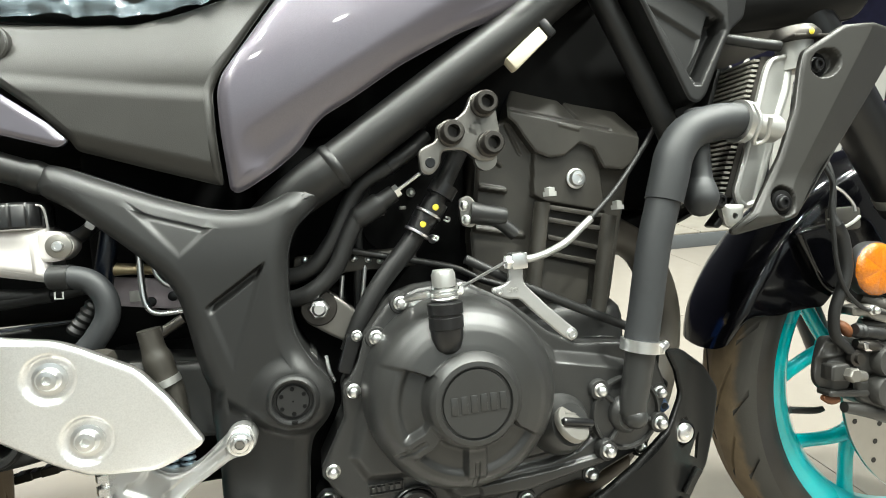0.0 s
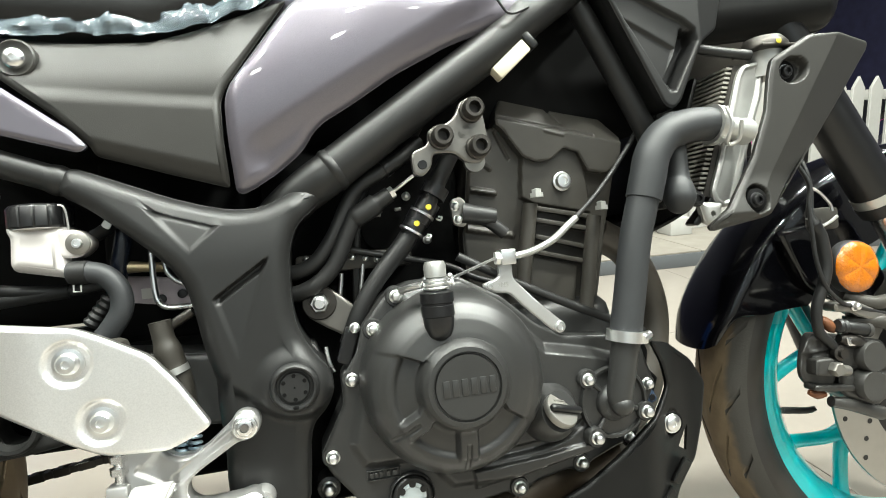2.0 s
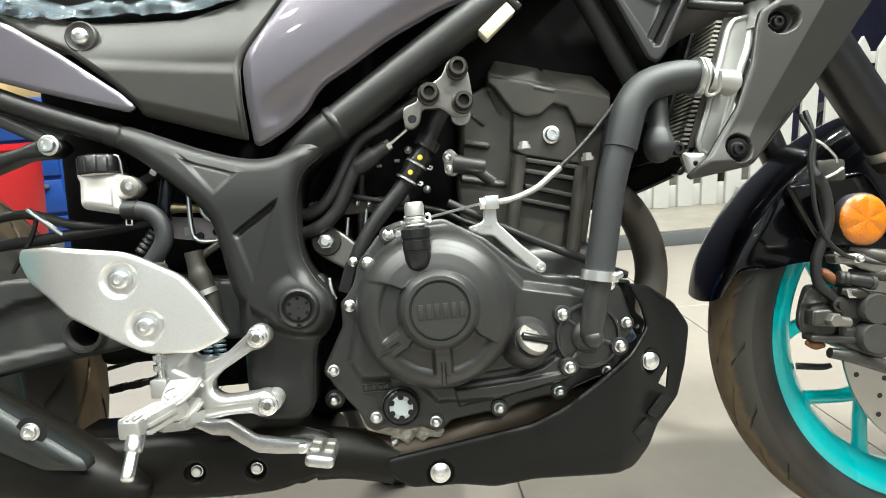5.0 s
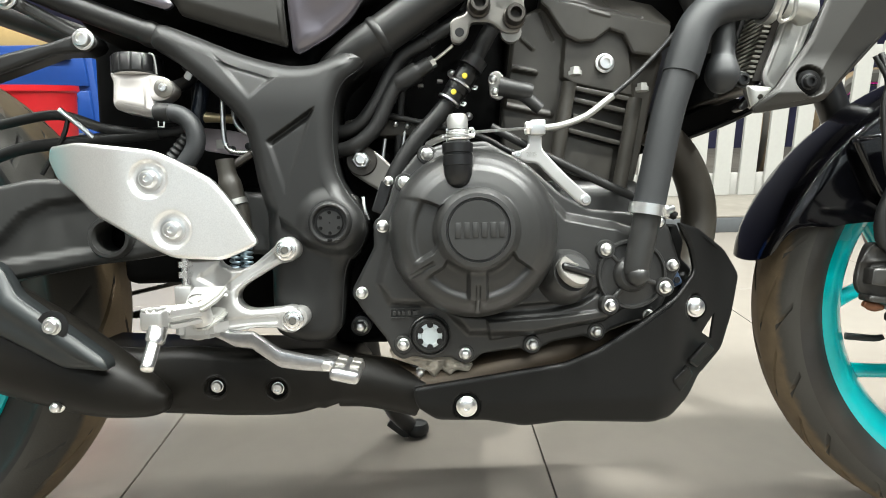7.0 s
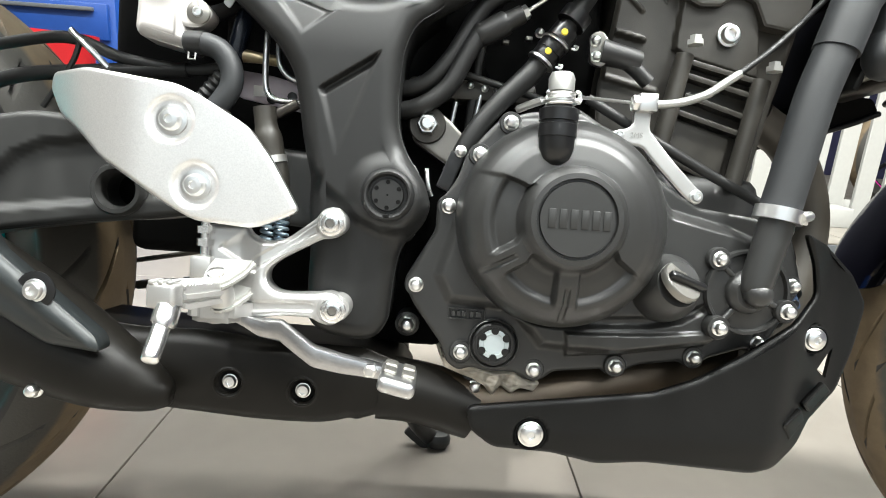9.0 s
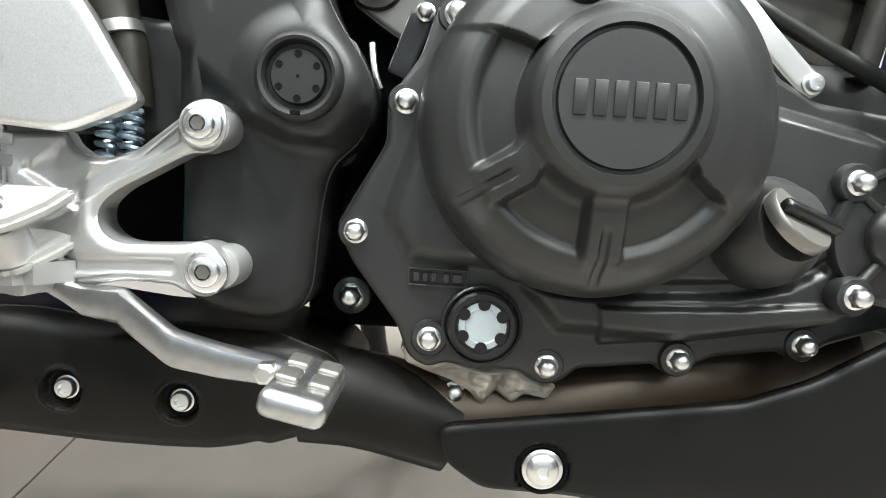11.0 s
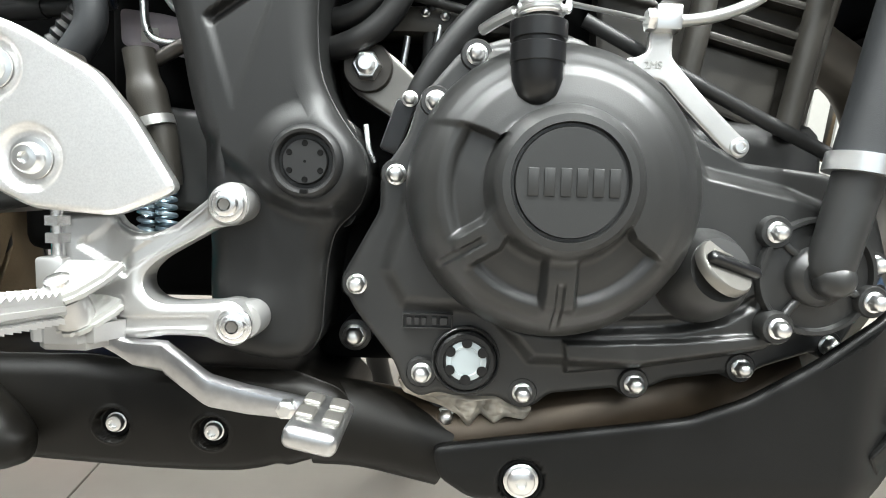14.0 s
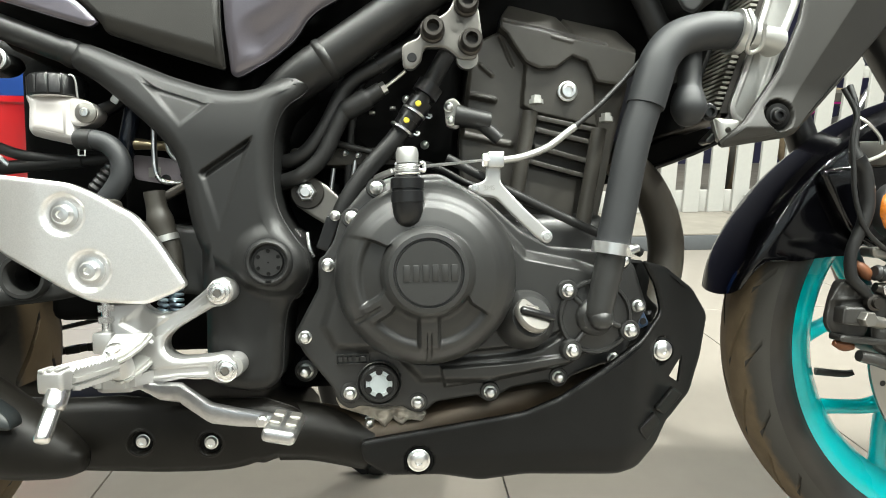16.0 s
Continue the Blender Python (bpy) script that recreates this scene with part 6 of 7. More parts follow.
# belly pan
pan_pts = fillet([(0.068, 0.247), (0.136, 0.256), (0.210, 0.266), (0.242, 0.278), (0.274, 0.297), (0.320, 0.326), (0.344, 0.346), (0.337, 0.370), (0.320, 0.395), (0.351, 0.387), (0.381, 0.366), (0.396, 0.340), (0.389, 0.301), (0.378, 0.265), (0.357, 0.247), (0.350, 0.244), (0.334, 0.224), (0.315, 0.208), (0.293, 0.204), (0.210, 0.209), (0.172, 0.205), (0.136, 0.213), (0.090, 0.215), (0.071, 0.230)], 0.006, 3)
pan_hole = fillet([(0.3700, 0.303), (0.3650, 0.277), (0.3530, 0.285)], 0.001, 2)
pan = part("belly_pan", sheet(pan_pts, lambda x, z: -0.168 + 0.040 * step01(x - 0.295, 0.085) + 0.010 * step01(0.235 - z, 0.04), 0, 0.0022, 0.004, 0.003, [dome((0.118, 0.2285), 0.0120, 0.0035, 0.002), dome((0.3425, 0.3113), 0.0110, 0.003, 0.002)], thick=0.004, holes=[pan_hole]), PANBLACK, bike, "satin black plastic belly pan")
for q in ([(0.330, 0.262), (0.352, 0.278), (0.366, 0.268), (0.344, 0.252)], [(0.312, 0.247), (0.330, 0.258), (0.340, 0.246), (0.322, 0.232)]):
    part("louvre", sheet(fillet(q, 0.003), lambda x, z: -0.175 + 0.040 * step01(x - 0.295, 0.085) + 0.3 * np.clip(0.262 - z, -0.02, 0.02), 0, 0.004, 0.002, 0.002, thick=0.004), PANBLACK, pan)
part("far_side", sheet(pan_pts, 0.150, 0, 0.02, thick=0.004), PANBLACK, pan)
part("pan_floor", box((0.10, -0.15, 0.222), (0.30, 0.15, 0.227), 0.002), PANBLACK, pan)
# both seats are near-black: recess shade put into the colour
part("bolt_seat", lathe([(0.0125, -0.003), (0.0125, 0.0004), (0.0112, 0.0010), (0.0100, -0.0010), (0, -0.0010)], (0.118, -0.1655, 0.2285), seg=32), GAPSHADE, pan)
part("bolt_seat", lathe([(0.0115, -0.003), (0.0115, 0.0004), (0.0104, 0.0010), (0.0092, -0.0010), (0, -0.0010)], (0.3425, -0.1455, 0.3113), seg=32), GAPSHADE, pan)
again(PANBOLT, (0.118, -0.1655, 0.2287), pan, 1.0)
again(PANBOLT, (0.3425, -0.1455, 0.3113), pan, 0.95)
stand = part("side_stand", tube([(0.0, 0.10, 0.27), (0.006, 0.14, 0.19), (0.026, 0.20, 0.105), (0.050, 0.236, 0.064)], [0.012, 0.012, 0.013, 0.013], 5, 18), FRAME, bike, "black side stand, folded out")
part("stand_foot", lathe([(0.0, -0.012), (0.014, -0.011), (0.019, -0.005), (0.020, 0.002), (0.017, 0.009), (0.008, 0.013), (0, 0.013)], (0.062, 0.240, 0.0585), axis="z", seg=24), BLACKRUB, stand)
part("stand_blade", box((-0.012, -0.005, -0.008), (0.030, 0.005, 0.008), 0.003, 2, m=Matrix.Translation((0.026, 0.238, 0.0650)) @ pose(0, 0, 0, 0, 38, 0)), FRAME, stand)

# radiator, shroud, hoses
rad_m = [(0.4475, 0.6502), (0.4733, 0.6549), (0.4635, 0.619), (0.4533, 0.5936), (0.441, 0.5609), (0.4245, 0.516), (0.4129, 0.5126), (0.4036, 0.5195), (0.4015, 0.5302), (0.4132, 0.5598), (0.4278, 0.6022), (0.4406, 0.6401)]
radi = part("radiator_tank", sheet(fillet(rad_m, 0.006, 4), lambda x, z: -0.157 - 0.007 * step01((x - 0.4255) - 0.36 * (z - 0.53), 0.012), -0.146, 0.0014, 0.0035, 0.003, [pocket(shrink(rad_m, 0.0045), 0.0028, 0.002)]), SATINALU, bike, "bare aluminium radiator end tank")
core = part("core", sheet([(0.394, 0.525), (0.425, 0.525), (0.470, 0.652), (0.441, 0.652)], -0.151, 0.14, 0.03, 0.001, 0), DARKSTEEL, radi, "dark radiator core")
fin = None
for k in range(27):
    t = (k + 0.5) / 27
    p = (0.3925 + 0.047 * t, 0, 0.527 + 0.124 * t)
    if fin is None:
        fin = part("fin", box((-0.005, -0.150, -0.0011), (0.004, 0.135, 0.0011), 0, m=pose(0, 0, 0, 0, 6, 0)), FINALU, radi)
        fin.matrix_basis = Matrix.Translation(p)
    else:
        again(fin, p, radi)
part("fan_cowl", box((-0.003, -0.106, -0.004), (0.003, 0.140, 0.140), 0.002, m=Matrix.Translation((0.3835, 0, 0.522)) @ pose(0, 0, 0, 0, 20.8, 0)), PANBLACK, radi, "black fan cowl behind the core")
part("inlet", tube([(0.402, -0.168, 0.590), (0.424, -0.168, 0.586), (0.436, -0.163, 0.584)], [0.0105, 0.0105, 0.0130], 3, 20), SATINALU, radi, "aluminium hose inlet")
part("wire_clip", tube([(0.399, -0.187, 0.603), (0.4, -0.192, 0.588), (0.398, -0.186, 0.573), (0.404, -0.18, 0.570), (0.41, -0.186, 0.573), (0.41, -0.192, 0.59)], 0.0018, 5, 8), SILVERHOSE, radi)
part("clip_band", tube([(0.396, -0.168, 0.5915), (0.404, -0.1675, 0.5905)], 0.0188, 2, 20), SILVERHOSE, radi)
neck2 = part("filler_neck", lathe([(0.017, 0.650), (0.0155, 0.668), (0.0165, 0.676), (0, 0.677)], (0.4780, -0.150, -0.012), axis="z", seg=28), SATINALU, radi, "aluminium radiator filler neck")
part("pressure_cap", lathe([(0.019, 0.675), (0.0225, 0.677), (0.0225, 0.682), (0.017, 0.689), (0.008, 0.691), (0, 0.691)], (0.4780, -0.150, -0.012), axis="z", seg=32), DARKSTEEL, neck2, "dark steel pressure cap with a yellow dot")
part("paint_dot", lathe([(0.0030, 0), (0.002, 0.0008), (0, 0.001)], (0.475, -0.1732, 0.6680), seg=12), YELLOW, neck2)
part("tab", box((0.458, -0.172, 0.663), (0.498, -0.128, 0.667), 0.002), DARKSTEEL, neck2)
part("overflow", tube([(0.458, -0.155, 0.660), (0.438, -0.150, 0.664), (0.41, -0.14, 0.672)], 0.005, 4, 10), BLACKRUB, radi)
shroud_pts = fillet([(0.4660, 0.6505), (0.5106, 0.6738), (0.548, 0.6760), (0.605, 0.674), (0.606, 0.666), (0.5566, 0.608), (0.5195, 0.567), (0.4465, 0.5005), (0.385, 0.4915), (0.3815, 0.4960), (0.4005, 0.5140), (0.4355, 0.5573), (0.4545, 0.6010), (0.4610, 0.6355)], 0.004, 3)
shroud = part("radiator_shroud", sheet(shroud_pts, lambda x, z: -0.175 - 0.012 * step01(0.545 - z, 0.05) + 0.36 * np.clip(x - 0.4489 - 0.687 * (z - 0.5368), 0, 1) ** 1.0 + 0.012 * step01(0.507 - z, 0.012), 0, 0.0016, 0.004, 0.0035, [
    lambda x, z: 0.011 * (1 - step01(np.hypot((x - 0.4880 - 0.2 * (z - 0.639)) / 1.30, z - 0.6395) - 0.0105, 0.0030)), dome((0.4310, 0.5175), 0.0112, 0.011, 0.0035)], thick=0.004), PLASTIC, bike, "dark grey plastic radiator shroud")
for x, y, z, r in ((0.4860, -0.1660, 0.6395, 0.0108), (0.4305, -0.1780, 0.5170, 0.0108)):
    # near-black lining paints the shade of the sunken bolt hole
    part("recess", lathe([(r, -0.004), (r, 0.0), (r * 0.9, 0.0008), (0, 0.0008)], (x, y, z), seg=28), GAPSHADE, shroud)
    again(BLACKBOLT, (x - 0.001, y - 0.0005, z), shroud, 0.75)
# added black strip stands in for the dark gap between tank and shroud
part("dark_gap_strip", sheet(fillet([(0.484, 0.662), (0.470, 0.6495), (0.4625, 0.635), (0.456, 0.601), (0.437, 0.5573), (0.4025, 0.5140), (0.386, 0.4970), (0.380, 0.5000), (0.3960, 0.5160), (0.4285, 0.558), (0.4470, 0.602), (0.4535, 0.636), (0.463, 0.656)], 0.003, 2), -0.152, -0.138, 0.004, 0.002, 0.001), GLOSSPLASTIC, shroud)
low = part("lower_hose", tube([(0.366, -0.155, 0.604), (0.362, -0.160, 0.575), (0.3590, -0.165, 0.547), (0.358, -0.166, 0.540), (0.357, -0.167, 0.533), (0.3565, -0.168, 0.524), (0.3562, -0.168, 0.514), (0.3562, -0.168, 0.5105)], [0.0100, 0.0100, 0.0100, 0.0118, 0.0140, 0.0146, 0.0095, 0.003], 5, 24), RUBBER, bike, "rubber thermostat hose with a rounded end")
part("lower_stay", sheet(fillet([(0.385, 0.520), (0.410, 0.518), (0.405, 0.494), (0.390, 0.500)], 0.003), -0.160, -0.150, 0.006, holes=[[(0.397 + 0.003 * math.cos(math.tau * k / 12), 0.508 + 0.003 * math.sin(math.tau * k / 12)) for k in range(12)]]), SATINALU, radi)
again(BLACKBOLT, (0.376, -0.165, 0.523), radi, 0.8)
# filler below the core; its near-black colour stands in for shade
tray = part("radiator_tray", sheet(fillet([(0.3342, 0.471), (0.3817, 0.4837), (0.4326, 0.5011), (0.4639, 0.515), (0.4558, 0.5312), (0.4326, 0.5335), (0.3805, 0.5115), (0.3249, 0.4965)], 0.004), -0.030, 0.12, 0.006, 0.002, 0.0015), GAPSHADE, bike, "filler tray under the radiator, near-black as gap shade")
part("lip", tube([(0.336, -0.030, 0.474), (0.3817, -0.031, 0.4867), (0.4326, -0.031, 0.5041), (0.462, -0.031, 0.517)], 0.0028, 4, 10), GLOSSPLASTIC, tray)
guss_pts = fillet([(0.297, 0.735), (0.45, 0.740), (0.430, 0.690), (0.405, 0.675), (0.396, 0.662), (0.374, 0.617), (0.366, 0.610), (0.357, 0.613), (0.329, 0.669)], 0.005)
part("tank_scoop", sheet(guss_pts, lambda x, z: -0.160 + 0.5 * np.clip(x - 0.40, 0, 0.1), -0.128, 0.0014, 0.003, 0.0025, [pocket([(0.309, 0.718), (0.336, 0.717), (0.361, 0.704), (0.382, 0.694), (0.394, 0.685), (0.396, 0.674), (0.369, 0.627), (0.363, 0.627), (0.332, 0.680)], 0.006, 0.004), pocket([(0.320, 0.698), (0.374, 0.668), (0.362, 0.634), (0.334, 0.678)], 0.0025, 0.004), pocket([(0.383, 0.686), (0.394, 0.682), (0.393, 0.672), (0.369, 0.630), (0.362, 0.638), (0.374, 0.659)], 0.014, 0.003)]), FRAME, bike, "black triangular scoop panel with a sunken slotted face")
part("head_cowl", sheet(fillet([(0.41, 0.682), (0.50, 0.690), (0.60, 0.700), (0.64, 0.80), (0.40, 0.80)], 0.02), -0.135, 0.11, 0.02, 0.03, 0.03), PANBLACK, bike, "black headstock cowl")

# front fork, mudguard, caliper
fork = part("fork_leg", tube([(0.520, -0.102, 0.735), (0.617, -0.102, 0.580), (0.660, -0.102, 0.512)], 0.0255, 3, 28), GLOSSPLASTIC, bike, "black upside-down fork leg with a bright lower ring")
part("gland", tube([(0.655, -0.102, 0.5195), (0.661, -0.102, 0.510)], 0.0265, 2, 28), SILVERHOSE, fork, "bright gland ring")
part("dust_seal", tube([(0.661, -0.102, 0.5105), (0.669, -0.102, 0.498)], [0.0280, 0.0255], 2, 28), BLACKRUB, fork)
part("slider", tube([(0.665, -0.102, 0.505), (0.705, -0.100, 0.43)], 0.0185, 3, 24), POLISH, fork, "polished slider")
part("axle_clamp", tube([(0.698, -0.100, 0.445), (0.72, -0.097, 0.40), (0.765, -0.09, 0.285)], [0.021, 0.022, 0.025], 3, 24), CAST, fork)
part("far_leg", tube([(0.575, 0.098, 0.74), (0.745, 0.09, 0.285)], 0.0195, 3, 20), GLOSSPLASTIC, fork)
part("axle_lug", tube([(0.78, -0.105, 0.291), (0.78, 0.105, 0.291)], 0.012, 2, 16), DARKSTEEL, fork)


def mudguard():
    """A shell round the tyre's upper back; its skirts deepen towards the fork."""
    bm = bmesh.new()
    rows = []
    for i in range(61):
        deg = 168 - 148 * i / 60
        nose = min(1.0, (i + 0.5) / 4.0) ** 0.5
        skirt = np.interp(168 - deg, [0, 7, 9, 12.5, 20, 60, 148], [0.004, 0.012, 0.022, 0.042, 0.088, 0.095, 0.05])
        row = []
        for j in range(25):
            u = -1 + 2 * j / 24
            half = 0.056 * (0.70 + 0.30 * nose)
            cap = min(abs(u) / 0.62, 1.0)
            a = radians(deg + 1.5 - 7.0 * u * u * max(0.0, 1 - i / 5))
            r = 0.313 - 0.013 * min(1.0, (168 - deg) / 38) - 0.012 * cap ** 2.5 - skirt * max(0.0, (abs(u) - 0.62) / 0.38)
            y = half * math.sin(cap * math.pi / 2) * (1 if u > 0 else -1)
            row.append(bm.verts.new((r * math.cos(a), y, r * math.sin(a))))
        rows.append(row)
    for a, b in zip(rows, rows[1:]):
        for k in range(24):
            bm.faces.new((a[k], a[k + 1], b[k + 1], b[k]))
    bmesh.ops.recalc_face_normals(bm, faces=bm.faces[:])
    bmesh.ops.solidify(bm, geom=bm.faces[:], thickness=0.003)
    return bm


mud = part("front_mudguard", mudguard(), FENDER, bike, "gloss black front mudguard with a violet sheen")
mud.matrix_basis = Matrix.Translation((0.790, -0.001, 0.284)) @ STEER
part("stay", sheet(fillet([(-0.225, 0.20), (-0.13, 0.21), (-0.08, 0.13), (-0.12, 0.09), (-0.19, 0.13)], 0.012), -0.072, -0.060, 0.01), FENDER, mud)
refl = part("reflector", lathe([(0.030, -0.008), (0.030, 0.002), (0.0285, 0.004)], (0.611, -0.108, 0.4355), seg=40), BLACKRUB, bike, "round amber side reflector")
for k in range(6):
    bm = bmesh.new()
    a0, a1 = math.tau * k / 6 + 0.35, math.tau * (k + 1) / 6 + 0.35
    rows = []
    for i in range(9):
        a = a0 + (a1 - a0) * i / 8
        lift = 0.0012 * math.sin(math.pi * i / 8)
        rows.append([bm.verts.new((0.611 + r * math.cos(a), -0.108 - h - lift * (r > 0.004), 0.4355 + r * math.sin(a))) for r, h in ((0.0003, 0.0092), (0.012, 0.0086), (0.022, 0.0078), (0.0272, 0.0060), (0.0288, 0.0030))])
    for a, c in zip(rows, rows[1:]):
        for q in range(4):
            bm.faces.new((a[q], a[q + 1], c[q + 1], c[q]))
    part("lens_sector", bm, ORANGE, refl, "amber prism sector", 50)
CALIPER = mat("satin_grey_black_casting", (0.032, 0.031, 0.029), 0.42, spec=0.5, grain=0.25, bump=0.15, bump_scale=900)
RUSTY = mat("rusty_steel", (0.13, 0.045, 0.015), 0.6, grain=0.4)
cal = part("brake_caliper", sheet(fillet([(0.5490, 0.367), (0.5704, 0.3655), (0.579, 0.3412), (0.5788, 0.3272), (0.5723, 0.3071), (0.5500, 0.3050), (0.5380, 0.3180), (0.5370, 0.3300), (0.5420, 0.3499)], 0.006, 3), lambda x, z: -0.110 + 0.006 * step01(0.552 - x, 0.014), -0.094, 0.0025, 0.006, 0.006, [
    groove((0.536, 0.341), (0.572, 0.3455), 0.0012, 0.0028, 0.003), pocket([(0.545, 0.360), (0.560, 0.360), (0.562, 0.349), (0.546, 0.349)], 0.002, 0.003)]), CALIPER, bike, "satin black two-piston brake caliper with a hex bolt")
part("hex_block", sheet(fillet([(0.5419, 0.3411), (0.5625, 0.3405), (0.5669, 0.3320), (0.5781, 0.3310), (0.5790, 0.3187), (0.5401, 0.3240)], 0.003, 3), -0.119, -0.100, 0.003, 0.003, 0.003), CALIPER, cal)
part("hex_bolt", hexhead(0.0078, 0, 0.009, bmesh.new()), HANGER, cal).matrix_basis = Matrix.Translation((0.5610, -0.119, 0.3295))
part("bolt_sleeve", tube([(0.566, -0.118, 0.3275), (0.582, -0.116, 0.3235)], 0.0062, 2, 20), HANGER, cal)
part("lower_bar", sheet(fillet([(0.5405, 0.3130), (0.5939, 0.3063), (0.5958, 0.2985), (0.5405, 0.3060)], 0.003, 3), -0.116, -0.098, 0.003, 0.003, 0.003), CALIPER, cal)
part("body", sheet(fillet([(0.574, 0.349), (0.600, 0.358), (0.640, 0.350), (0.650, 0.290), (0.620, 0.275), (0.578, 0.296)], 0.008), -0.114, -0.075, 0.004, 0.006, 0.006, [groove((0.578, 0.322), (0.632, 0.315), 0.002, 0.005, 0.004)]), CALIPER, cal)
for x, z in ((0.6110, 0.3369), (0.6075, 0.3049)):
    part("piston_cap", lathe([(0.0172, -0.008), (0.0172, 0.006), (0.0160, 0.0085), (0.012, 0.0085), (0, 0.0078)], (x, -0.117, z), seg=32), CALIPER, cal)
part("slide_pin", tube([(0.572, -0.117, 0.3750), (0.575, -0.117, 0.3742), (0.578, -0.117, 0.3734), (0.581, -0.117, 0.3727), (0.584, -0.117, 0.3720), (0.590, -0.118, 0.3705), (0.6085, -0.118, 0.3658)], [0.0062, 0.0082, 0.0064, 0.0082, 0.0064, 0.0068, 0.0070], 4, 18), BLACKRUB, cal, "black rubber slide pin boot")
part("pin_end", tube([(0.6075, -0.118, 0.3660), (0.6125, -0.118, 0.3648)], 0.0078, 2, 20), CALIPER, cal)
part("bleed_nipple", tube([(0.576, -0.114, 0.3595), (0.588, -0.116, 0.3565), (0.598, -0.116, 0.3540), (0.606, -0.116, 0.3520)], [0.0050, 0.0078, 0.0070, 0.0045], 4, 16), DARKSTEEL, cal, "dark plated bleed nipple")
part("foil_edge", sheet(fillet([(0.578, 0.362), (0.592, 0.358), (0.590, 0.351), (0.580, 0.352)], 0.002), -0.1225, -0.121, 0.003, 0.001, 0.001), CHROME, cal)
part("banjo", lathe([(0.0085, 0), (0.0085, 0.006), (0.0055, 0.007), (0.0055, 0.011), (0, 0.011)], (0.5735, -0.112, 0.3445), seg=20), DARKSTEEL, cal)
part("rusty_clip", tube([(0.5600, -0.108, 0.3840), (0.5640, -0.111, 0.3790), (0.5700, -0.111, 0.3720), (0.5745, -0.110, 0.3680)], [0.003, 0.0055, 0.0055, 0.003], 4, 12), RUSTY, cal, "rusty pad clip")
part("pad_pin", tube([(0.541, -0.104, 0.303), (0.550, -0.106, 0.300), (0.560, -0.106, 0.2985)], [0.003, 0.0055, 0.003], 3, 12), RUSTY, cal, "rusty pad pin")
arm = part("caliper_bracket", sheet(fillet([(0.5713, 0.399), (0.5995, 0.3992), (0.640, 0.3800), (0.639, 0.3700), (0.6031, 0.3813), (0.5924, 0.3872), (0.573, 0.3895)], 0.003, 3), -0.118, -0.100, 0.003, 0.003, 0.003), HANGER, cal, "dull grey cast caliper bracket")
again(FLANGE, (0.5960, -0.1185, 0.3935), arm, 0.72)
part("lower_lug", tube([(0.565, -0.108, 0.290), (0.59, -0.11, 0.283), (0.63, -0.11, 0.268)], [0.006, 0.007, 0.008], 3, 14), CALIPER, cal)
fhose = part("front_brake_hose", tube([(0.5553, -0.105, 0.560), (0.5553, -0.112, 0.5414), (0.5565, -0.113, 0.5216), (0.5525, -0.114, 0.5000), (0.5555, -0.115, 0.4860), (0.5629, -0.115, 0.4737), (0.5666, -0.115, 0.4456), (0.5629, -0.115, 0.4251), (0.5520, -0.113, 0.3963), (0.5530, -0.112, 0.3709), (0.5636, -0.113, 0.3577), (0.5720, -0.114, 0.3480)], [0.0030, 0.0030, 0.0032, 0.0042, 0.0068, 0.0070, 0.0068, 0.0062, 0.0056, 0.0056, 0.0054, 0.0044], 7, 14), BLACKRUB, bike, "black front brake hose")
part("hose_end", tube([(0.5600, -0.1135, 0.3610), (0.5700, -0.1140, 0.3500), (0.5745, -0.1145, 0.3400)], 0.0044, 4, 12), HANGER, fhose, "grey crimped hose end")
part("hose_band", tube([(0.5545, -0.115, 0.4880), (0.5580, -0.115, 0.4820)], 0.0078, 2, 18), GLOSSPLASTIC, fhose)
part("sensor_wire", tube([(0.5430, -0.112, 0.556), (0.5514, -0.118, 0.5300), (0.5470, -0.119, 0.5071), (0.5475, -0.120, 0.4773), (0.5500, -0.120, 0.4473), (0.5597, -0.120, 0.4187), (0.5771, -0.120, 0.4006), (0.592, -0.118, 0.3944), (0.64, -0.115, 0.38)], 0.0024, 7, 10), BLACKRUB, bike, "black wheel sensor wire")
part("hose_guide", tube([(0.556, -0.114, 0.528), (0.566, -0.116, 0.521), (0.578, -0.116, 0.508), (0.580, -0.116, 0.500)], 0.0016, 5, 8), CHROME, bike)
part("hose_guide", tube([(0.548, -0.114, 0.495), (0.560, -0.117, 0.485), (0.575, -0.116, 0.488), (0.588, -0.114, 0.494)], 0.0018, 5, 8), SILVERHOSE, bike)
part("fork_bracket", box((0.562, -0.110, 0.480), (0.596, -0.095, 0.505), 0.004, 2), CAST, bike, "black hose bracket on the fork")
part("bracket_stub", tube([(0.60, -0.10, 0.405), (0.63, -0.11, 0.392), (0.655, -0.11, 0.395)], [0.006, 0.009, 0.006], 3, 12), CAST, bike)
part("bracket_stub", tube([(0.60, -0.10, 0.375), (0.635, -0.115, 0.372), (0.66, -0.11, 0.36)], [0.006, 0.008, 0.007], 3, 12), CAST, bike)

for ob in PROTOS:
    ob.matrix_basis = Matrix.Translation((0.05, 0.0, 0.60 + 0.02 * PROTOS.index(ob)))

